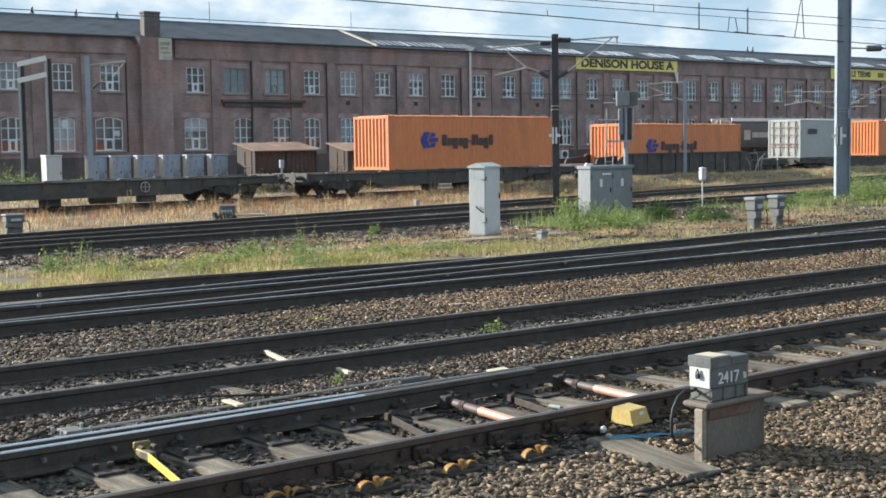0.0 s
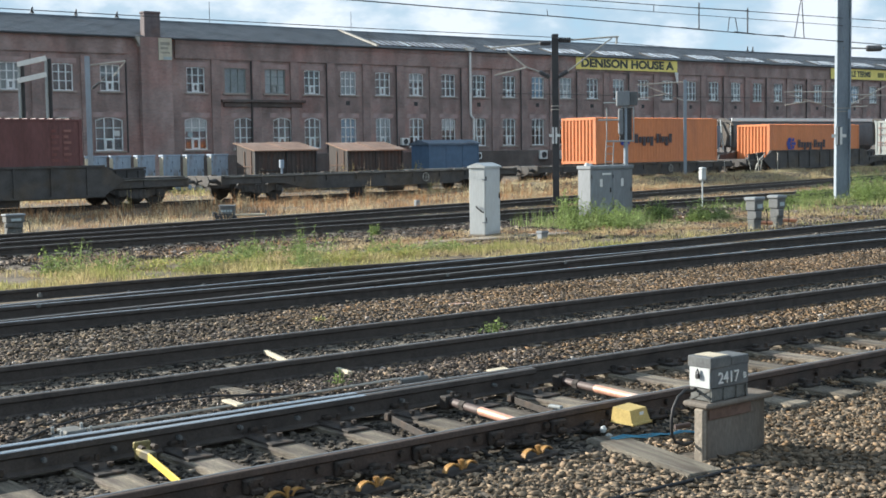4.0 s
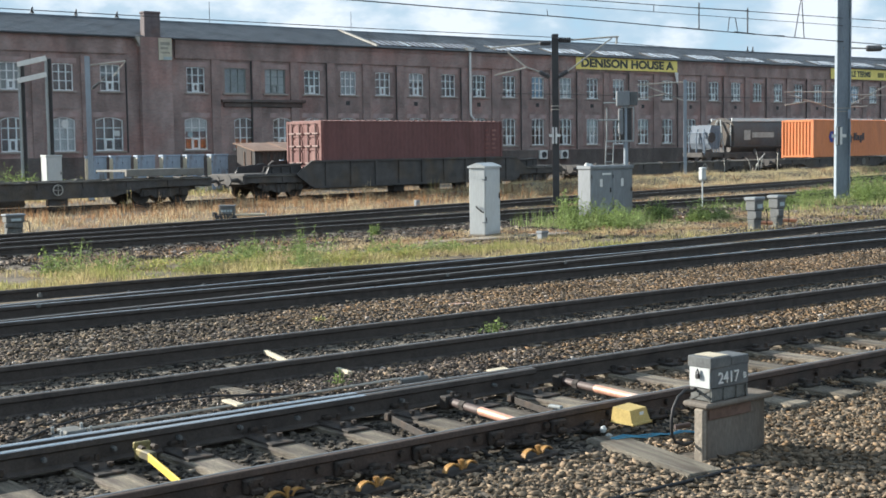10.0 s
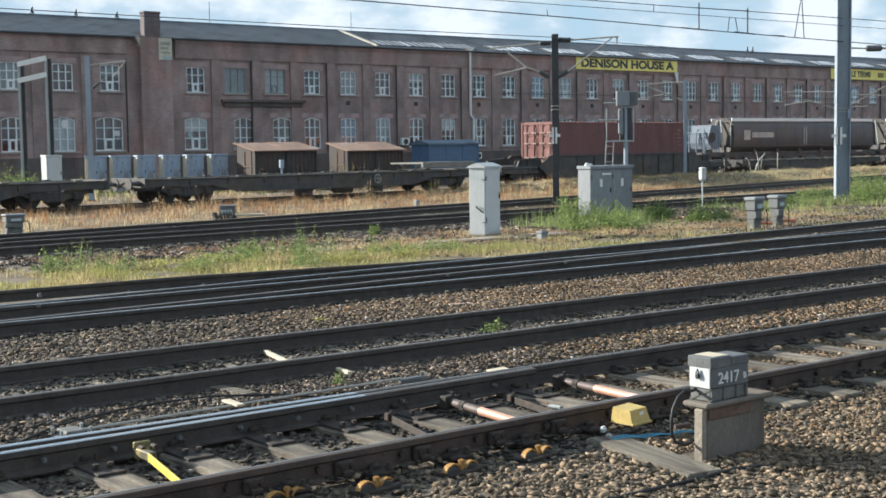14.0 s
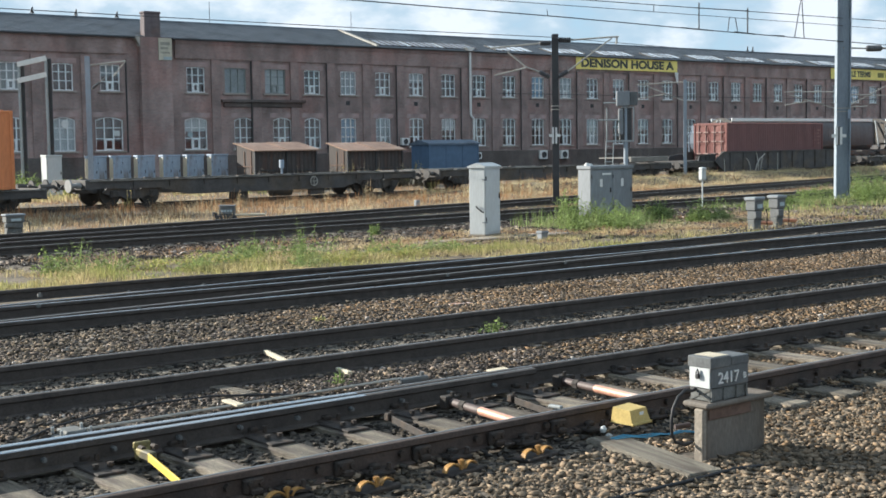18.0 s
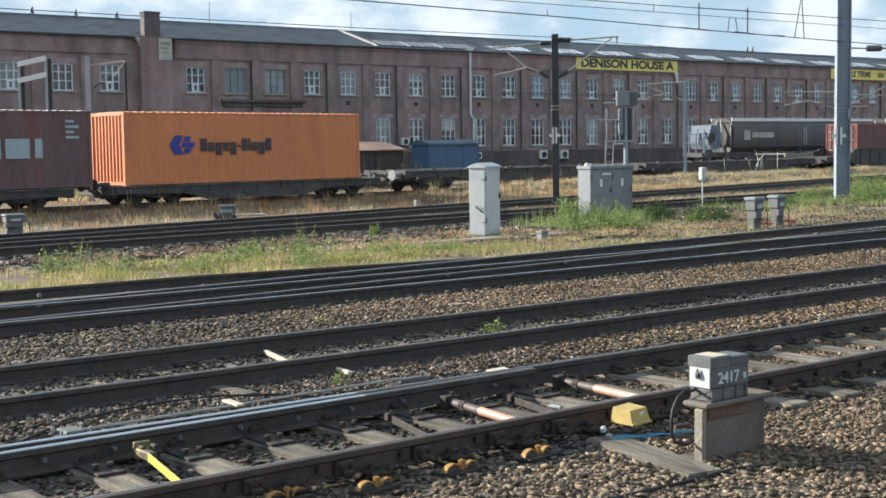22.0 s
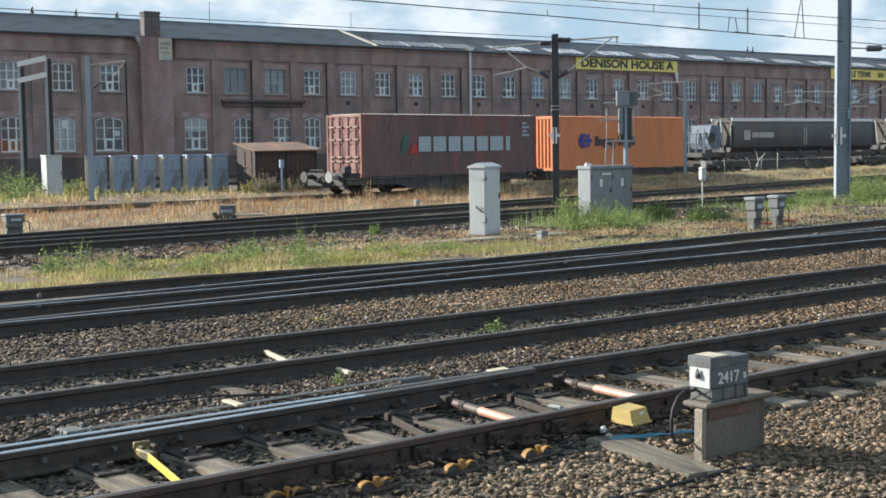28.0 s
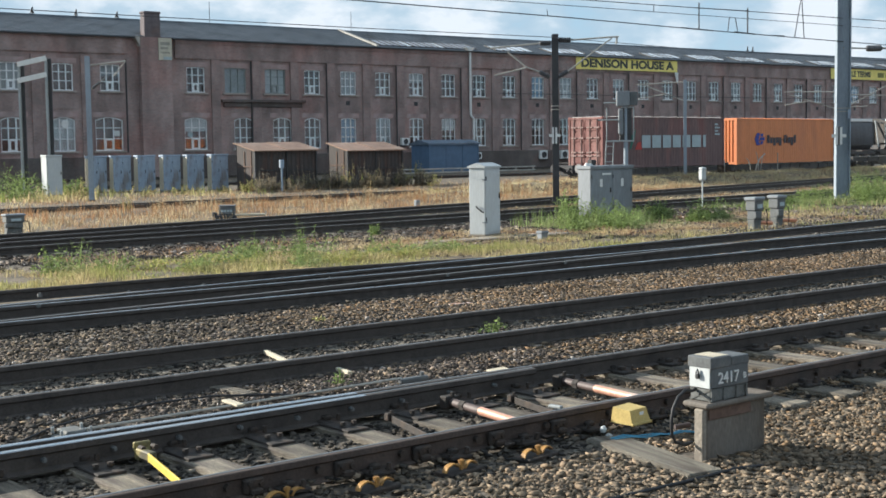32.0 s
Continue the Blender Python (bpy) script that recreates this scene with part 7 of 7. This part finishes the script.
def patchy(n, x0, x1, y0, y1, scale, cut, slope=0.0):
    """Places thinned by a noise, so that tufts and bare ground alternate, and again outside the camera's view."""
    x, y = rng.uniform(x0, x1, n), rng.uniform(y0, y1, n)
    y = y + slope * x
    k = np.array([noise.noise(Vector((a * scale, b * scale, 3.0))) for a, b in zip(x, y)])
    ok = (in_view_wedge(x, y, 2) | (rng.uniform(0, 1, n) < 0.25)) & (k + rng.uniform(-0.25, 0.25, n) > cut)
    return x[ok], y[ok]


x, y = patchy(95000, -12, 46, 17.0, 21.3, 0.9, -0.22)
keep = (y > np.maximum(19.35 - 0.064 * x, 16.6 + 0.064 * x)) & ((x < 19) | (rng.uniform(0, 1, len(x)) < np.where(x < 25, 0.35, 0.07)))
x, y = x[keep], y[keep]
blades("green_grass", x, y, 0.03, 0.26, 0.012, M_GREEN, "mixed green and yellow grass on the verge")
x, y = patchy(130000, -12, 46, 18.6, 23.2, 0.8, 0.02)
keep = (y > np.maximum(19.35 - 0.064 * x, 16.6 + 0.064 * x)) & ((x < 18) | (rng.uniform(0, 1, len(x)) < np.where(x < 25, 0.4, 0.1)))
x, y = x[keep], y[keep]
blades("green_grass", x, y, 0.04, 0.24, 0.01, M_GREEN, "mixed green and yellow grass on the verge")
x, y = patchy(55000, -8, 54, 20.5, 25.0, 0.8, -0.05, 0.03)
keep = (x < 28) | (rng.uniform(0, 1, len(x)) < 0.3)
blades("short_dry_grass", x[keep], y[keep], 0.05, 0.18, 0.012, M_DRY, "short dry grass on the sandy verge")
x, y = patchy(42000, 13, 33, 20.0, 25.0, 0.7, -0.15, 0.03)
blades("short_dry_grass", x, y, 0.02, 0.12, 0.012, M_DRY, "trampled pale straw round the lineside cabinet", 1.6)
x, y = patchy(150000, -14, 94, 33.0, 48.5, 0.6, -0.05, 0.06)
keep = (y > 30.6 + 0.222 * x) & (y < 45.0 + 0.115 * x)
blades("dry_grass", x[keep], y[keep], 0.04, 0.46, 0.016, M_DRY, "tall straw-coloured dry grass beside the freight line", 1.3)
x, y = patchy(30000, 10, 80, 47.8, 62, 0.4, -0.02, 0.06)
keep = y > 48.3 + 0.115 * x
blades("dry_grass", x[keep], y[keep], 0.06, 0.34, 0.025, M_DRY, "sparse dry grass behind the freight line")
x = rng.uniform(38, 92, 26000)
y = 43.45 + 0.1152 * x + rng.uniform(-3.2, 2.0, len(x))
blades("dry_grass", x, y, 0.06, 0.34, 0.022, M_BANK, "yellowing grass on the bank beside the freight line", 0.9)
x, y = patchy(30000, 24, 62, 27.2, 34.0, 0.6, -0.1, 0.105)
keep = (y > 27.6 + 0.105 * x) & (y < 27.0 + 0.222 * x) & ((x > 29) | (rng.uniform(0, 1, len(x)) < 0.3))
blades("short_dry_grass", x[keep], y[keep], 0.03, 0.2, 0.018, M_DRY, "short straw between the yard tracks", 1.4)
x, y = patchy(16000, 28, 62, 25.6, 27.1, 0.6, -0.05, 0.105)
blades("short_dry_grass", x, y, 0.02, 0.14, 0.016, M_DRY, "short straw between the rails of the yard track", 1.4)
x, y = patchy(11000, 31, 52, 22.5, 29.5, 0.5, 0.0)
blades("green_grass", x, y, 0.05, 0.3, 0.02, M_GREEN, "rough green grass round the mast foot")
x, y = patchy(15000, 33, 52, 24.6, 31.5, 0.5, -0.12)
keep = (y > 24.3 + 0.11 * (x - 33)) & (y < 23.4 + 0.105 * x + 1.6)
blades("green_grass", x[keep], y[keep], 0.08, 0.42, 0.02, M_WEED, "lush green grass round the mast foot", 0.5)
x, y = patchy(9000, 17, 36, 58, 72, 0.3, -0.1)
keep = (x < 26) | (rng.uniform(0, 1, len(x)) < 0.2)
blades("green_grass", x[keep], y[keep], 0.2, 0.7, 0.04, M_GREEN, "rank green grass by the old cabinets")

x, y = patchy(22000, -14, 52, 38.0, 46.5, 0.9, 0.16, 0.08)
keep = (y > 32 + 0.222 * x) & (y < 44.8 + 0.115 * x)
blades("dock_stalks", x[keep], y[keep], 0.2, 0.75, 0.022, M_DOCK, "rust-brown seed stalks among the dry grass", 0.2)
x, y = rng.uniform(23.3, 26.6, 2600), rng.uniform(22.6, 26.0, 2600)
keep = (abs(y - 24.6 + 0.35 * (x - 24.6)) < 1.1 + 0.3 * np.sin(x * 3.1)) & ~((x > 26.3) & (y > 26.0))
blades("tall_green_grass", x[keep], y[keep], 0.12, 0.7, 0.016, M_WEED, "tall rank green grass round the relay cabinet", 0.35)
LEAF = [(0, 0, 0), (0.42, 0.4, 0.1), (0, 1, -0.05), (-0.42, 0.4, 0.1)]


def weed(xc, yc, r, h, n, label, leaf=0.05, mat=None, stems=9, dry=False):
    """A bushy clump: leaning stalks of uneven height, each in a loose cloud of small leaves."""
    z0 = ground_z(yc, xc)
    c = thing("weed_clump", pose(xc, yc, z0), label, "weed", "weeds in the yard")
    m = Mesh()
    tips = []
    for i in range(stems):
        a, q = rng.uniform(0, 2 * math.pi), r * math.sqrt(rng.uniform(0, 1))
        hh = h * rng.uniform(0.35, 1.0) * (1.1 - 0.5 * q / max(r, 0.01))
        b = Vector((math.cos(a) * q * 0.7, math.sin(a) * q * 0.7, -0.02))
        t = b + Vector((math.cos(a) * q * 0.5 + rng.uniform(-0.12, 0.12) * hh, math.sin(a) * q * 0.5 + rng.uniform(-0.12, 0.12) * hh, hh))
        m.rod(b, t, 0.006 + 0.003 * h, 4, 0.002)
        tips.append((b, t))
    tagged(part("stalk", m, M_DRY if dry else M_WEED, c), kind="stuff")
    v, f = [], []
    for k in range(n):
        b, t = tips[k % stems]
        s = rng.uniform(0.05, 1.0) ** 0.8
        p = b.lerp(t, s)
        spread = (0.16 * r + 0.05) * (1.15 - s) * (0.4 if dry else 1.0)
        p = p + Vector((rng.normal(0, spread), rng.normal(0, spread), rng.normal(0, spread * 0.5)))
        p.z = max(p.z, 0.01)
        size = leaf * rng.uniform(0.5, 1.5) * (1.2 - 0.6 * s)
        e = Matrix.Translation(p) @ Euler((rng.uniform(-0.9, 0.9), rng.uniform(-0.7, 0.7), rng.uniform(0, 6.283))).to_matrix().to_4x4()
        o = len(v)
        v += [tuple(e @ (Vector(q) * size)) for q in LEAF]
        f.append((o, o + 1, o + 2, o + 3))
    me = bpy.data.meshes.new("foliage")
    me.from_pydata(v, [], f)
    me.materials.append(mat or M_WEED)
    tagged(part("foliage", me, None, c), kind="stuff")
    return c


for xc, yc, r, h, n, st in ((25.1, 25.7, 0.35, 1.0, 520, 24), (24.3, 24.6, 0.42, 1.0, 620, 28), (24.8, 24.1, 0.5, 0.65, 600, 28), (25.6, 24.7, 0.5, 0.65, 800, 28), (26.5, 24.9, 0.5, 0.5, 600, 24), (23.2, 23.4, 0.5, 0.4, 500, 20), (24.5, 23.2, 0.6, 0.42, 600, 24), (27.3, 25.2, 0.4, 0.4, 300, 14)):
    weed(xc, yc, r, h * 1.3, n, "tall leafy green weeds beside the relay cabinet", 0.07, None, st)
for xc, yc, r, h in ((27.95, 25.1, 0.45, 0.9), (28.4, 25.3, 0.35, 0.6), (28.5, 23.7, 0.55, 0.85), (28.0, 23.5, 0.35, 0.45), (29.1, 23.8, 0.35, 0.4), (43.2, 30.5, 0.6, 0.8), (42.4, 30.3, 0.5, 0.5), (44.6, 29.5, 0.8, 1.3), (45.9, 30.0, 1.0, 1.4), (46.8, 29.6, 1.0, 1.3), (40.4, 26.6, 0.6, 1.0), (41.4, 26.4, 0.6, 1.2), (41.2, 27.2, 0.5, 1.0), (37.4, 27.6, 0.5, 0.5), (39.0, 28.2, 0.5, 0.6), (44.6, 28.6, 0.6, 0.4), (47.9, 31.4, 1.2, 1.0)):
    weed(xc, yc, r, h, 1000, "bushy green weeds on the verge", 0.065, None, 20)
for xc, yc, r, h in ((9.6, 22.3, 0.5, 0.8), (10.3, 22.2, 0.35, 0.5), (13.5, 22.5, 0.45, 0.7), (14.4, 22.1, 0.6, 0.85), (15.9, 21.4, 0.5, 0.5), (14.0, 21.8, 0.5, 0.5), (13.0, 22.3, 0.5, 0.5), (16.3, 21.0, 0.5, 0.4), (9.2, 22.0, 0.4, 0.5), (12.4, 21.6, 0.4, 0.45), (11.3, 21.0, 0.35, 0.35), (16.9, 21.0, 0.4, 0.35), (18.9, 26.0, 0.12, 0.5)):
    weed(xc, yc, r, h, 500, "green weeds among the grass", 0.05, None, 16)
for xc, yc, r, h in ((14.9, 20.6, 0.6, 0.32), (14.2, 20.5, 0.5, 0.3), (11.85, 21.7, 0.5, 0.35), (12.4, 21.1, 0.5, 0.38), (10.9, 21.9, 0.4, 0.3), (15.6, 20.4, 0.4, 0.25)):
    weed(xc, yc, r, h, 380, "low bright yellow-green weeds among the grass", 0.05, M_LIME, 22)
weed(12.86, 19.95, 0.35, 0.6, 500, "upright dark green weed on the verge", 0.045, None, 22)
weed(9.62, 11.05, 0.09, 0.27, 110, "small green weed between the rails", 0.04, None, 10)
weed(6.45, 9.45, 0.05, 0.2, 40, "small pale green sprig on the ballast", 0.03, None, 6)
weed(8.6, 13.0, 0.12, 0.12, 60, "yellowish weed on the ballast", 0.03, M_GREEN, 6)
for xc, yc, r, h in ((24.4, 66.5, 1.4, 2.4), (26.0, 66.9, 1.2, 2.2), (28.8, 66.2, 0.7, 1.4), (25.2, 64.5, 1.2, 1.2)):
    weed(xc, yc, r, h, 700, "rank green weeds by the old cabinets", 0.13, None, 26)
for xc, yc, r, h in ((44.0, 62.9, 0.7, 1.9), (43.4, 63.0, 0.5, 1.3), (37.2, 62.4, 0.4, 1.1), (36.4, 62.0, 0.3, 0.8), (46.3, 62.9, 0.5, 1.0), (40.0, 62.2, 0.7, 1.2), (42.6, 62.5, 0.8, 1.5), (39.0, 61.6, 0.6, 0.8), (48.6, 63.2, 0.5, 1.2), (50.5, 63.4, 0.6, 1.0), (45.2, 62.4, 0.7, 1.4), (47.4, 62.6, 0.6, 1.0), (40.6, 62.6, 0.5, 0.9), (41.6, 62.3, 0.5, 0.7), (68.5, 88.0, 0.5, 1.6)):
    weed(xc, yc, r, h, 260, "straggling dry weeds against the huts", 0.1, M_GREEN, 14, True)
for xc, yc, r, h in ((26.8, 61.6, 0.5, 1.5), (27.4, 61.9, 0.4, 1.1), (26.2, 60.6, 0.5, 0.8), (30.8, 62.0, 0.4, 0.6), (32.6, 61.8, 0.5, 0.7), (35.2, 61.8, 0.4, 0.7)):
    weed(xc, yc, r, h, 300, "yellowing tall weeds in front of the old cabinets", 0.09, M_GREEN, 16, True)
for xc, yc, h in ((22.3, 46.5, 1.3), (23.2, 46.0, 1.0), (34.2, 47.4, 1.0), (33.0, 46.2, 0.9), (38.6, 48.4, 1.1), (31.0, 45.8, 0.9), (36.2, 46.2, 0.8), (41.0, 47.0, 0.9), (26.5, 45.5, 0.8)):
    weed(xc, yc, 0.25, h, 120, "thin dry seed-head weeds by the freight line", 0.07, M_DRY if h < 1.05 else M_GREEN, 9, True)
stalks = thing("dry_stalks", pose(67.3, 52.2, ground_z(52.2, 67.3)), "bent pale dead stalks beside the freight line", "weed", "weeds in the yard")
for b, lean, h in (((0, 0), (0.75, -0.2), 1.25), ((0.1, 0.1), (0.95, 0.1), 1.1), ((0.3, -0.1), (-0.15, 0.1), 1.35), ((0.55, 0), (0.7, 0.2), 1.3), ((-0.2, 0.1), (-0.5, 0), 1.0), ((2.3, 0), (0.03, 0), 1.3), ((-2.9, 0), (-0.08, 0), 1.0)):
    part("stalk", Mesh().path([(b[0], b[1], -0.05), (b[0] + lean[0] * 0.25, b[1] + lean[1] * 0.3, h * 0.5), (b[0] + lean[0] * 0.6, b[1] + lean[1] * 0.7, h * 0.85), (b[0] + lean[0], b[1] + lean[1], h)], 0.026, 5), M_LEDGE, stalks)

M_TEASEL = leafy(material("grey_dead_stalk", (0.2, 0.18, 0.14), 0.9, 0, 0.25, 2, 14, 0, tint=(0.15, 0.12, 0.09), island=0.4))
for i in range(26):
    xc = 36.8 + 0.5 * i + rng.uniform(-0.25, 0.25)
    weed(xc, 60.9 + 0.11 * (xc - 36.8) + rng.uniform(-0.5, 0.9), rng.uniform(0.3, 0.7), rng.uniform(0.8, 2.0), 380, "tangle of grey-brown dead stalks before the huts", 0.11, M_TEASEL, 16, True)

# ---- ballast ----
def stones(n, x0, x1, y0, y1, s0, s1, name, label, mat=None, oily_shaded=False, slope=0.0):
    ico = np.array([(i, j, k) for i in (-1, 1) for j in (-1, 1) for k in (-1, 1)], float) * 0.8 + rng.uniform(-0.52, 0.52, (8, 3))
    fc = [(0, 1, 3, 2), (4, 6, 7, 5), (0, 4, 5, 1), (2, 3, 7, 6), (0, 2, 6, 4), (1, 5, 7, 3)]
    x, y = rng.uniform(x0, x1, n), rng.uniform(y0, y1, n)
    y = y + slope * x
    # the bed thins out gradually outside the camera's view wedge
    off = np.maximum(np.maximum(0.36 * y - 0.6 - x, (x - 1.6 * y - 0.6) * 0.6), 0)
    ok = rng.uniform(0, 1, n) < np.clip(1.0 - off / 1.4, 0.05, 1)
    for c in (Y1, Y2, Y3):
        for s in (-0.7525, 0.7525):
            ok &= abs(y - c - s) > (0.04 if c == Y1 and s < 0 else 0.1)
    # bare sleeper tops in the nearest track
    four = abs(y - Y1) < 1.2
    four &= (y > Y1 - 0.72) | (x > 8.3)
    ok &= ~(four & (abs((x - 3.59 + 0.3225) % 0.645 - 0.3225) < 0.14) & (rng.uniform(0, 1, n) < np.where(y > Y1 - 0.8, 0.93, 0.6)))
    two = abs(y - Y2) < 0.66
    ok &= ~(two & (abs((x - 0.2 + 0.34) % 0.68 - 0.34) < 0.13) & (rng.uniform(0, 1, n) < 0.25))
    ok &= ~((abs(y - 6.0) < 0.62) & (abs(x - 6.61 - (y - 5.98) * 0.21) < 0.16))
    ok &= ~((x > 6.74) & (x < 7.44) & (y > 5.64) & (y < 5.9))
    # dark stones: grease at the points, rail shade painted into the second track's bed
    dark = ((abs(y - Y1) < 0.66) & (x < 8.2 + rng.normal(0, 0.5, n))) | (abs(y - Y2) < 0.6) | (abs(y - Y3) < 1.3) | ((abs(y - 6.55) < 0.25) & (rng.uniform(0, 1, n) < 0.6)) | ((abs(x - 6.35) < 0.55) & (abs(y - 6.55) < 0.28)) | ((y > 8.6) & (y < 9.6) & (x < 5.2 + rng.normal(0, 0.5, n)) & (rng.uniform(0, 1, n) < 0.5))
    ok &= dark if oily_shaded else ~dark
    x, y = x[ok], y[ok]
    n = len(x)
    s = s0 + (s1 - s0) * rng.uniform(0, 1, n) ** 1.4 * 1.1
    scl = np.stack([s * rng.uniform(0.75, 1.75, n), s * rng.uniform(0.5, 1.1, n), s * rng.uniform(0.3, 0.6, n)], 1)
    z = np.array([ground_z(v) for v in y]) + rng.uniform(-0.3, 0.75, n) * s
    # heaped against the foot of the nearest rail
    z += np.where(y < Y1 - 0.75, 0.05 * np.exp(-((y - Y1 + 0.8) / 0.06) ** 2), 0)
    rot = np.stack([rng.uniform(0, 6.283, n), rng.uniform(-0.75, 0.75, n)], 1)
    return scatter(name, ico, fc, np.stack([x, y, z], 1), rot, scl, mat or M_STONE, label, "ballast")


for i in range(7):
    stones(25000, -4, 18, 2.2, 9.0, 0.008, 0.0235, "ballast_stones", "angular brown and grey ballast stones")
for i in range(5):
    stones(13000, 6.5 + 0.5 * i, 19, 2.2, 9.0, 0.007, 0.02, "ballast_stones", "angular warm brown ballast stones", M_STONE_WARM)
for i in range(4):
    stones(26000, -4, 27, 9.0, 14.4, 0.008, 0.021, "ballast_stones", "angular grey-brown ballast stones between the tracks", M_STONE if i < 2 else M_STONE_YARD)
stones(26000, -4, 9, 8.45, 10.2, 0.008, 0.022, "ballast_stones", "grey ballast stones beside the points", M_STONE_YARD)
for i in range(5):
    stones(15000, 8.0 + 1.2 * i, 28, 9.0, 14.4, 0.008, 0.021, "ballast_stones", "angular warm brown ballast stones between the tracks", M_STONE_WARM)
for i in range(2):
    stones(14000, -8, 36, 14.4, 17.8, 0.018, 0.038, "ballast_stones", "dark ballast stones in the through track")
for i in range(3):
    stones(34000, -8, 30, 6.2, 12.0, 0.01, 0.024, "oily_shaded_stones", "ballast stones between the rails, dark with oil and painted rail shade", M_STONE_OILSHADE, True)
stones(24000, -8, 36, 14.2, 16.9, 0.016, 0.034, "oily_shaded_stones", "ballast stones between the rails, dark with oil and painted rail shade", M_STONE_OILSHADE, True)
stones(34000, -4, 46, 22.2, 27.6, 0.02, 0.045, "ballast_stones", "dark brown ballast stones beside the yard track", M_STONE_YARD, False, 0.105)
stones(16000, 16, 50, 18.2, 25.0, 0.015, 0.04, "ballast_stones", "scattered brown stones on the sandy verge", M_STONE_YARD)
stones(9000, -4, 9, -1.5, 2.6, 0.012, 0.03, "ballast_stones", "angular brown ballast stones below the camera", M_STONE)


motions()
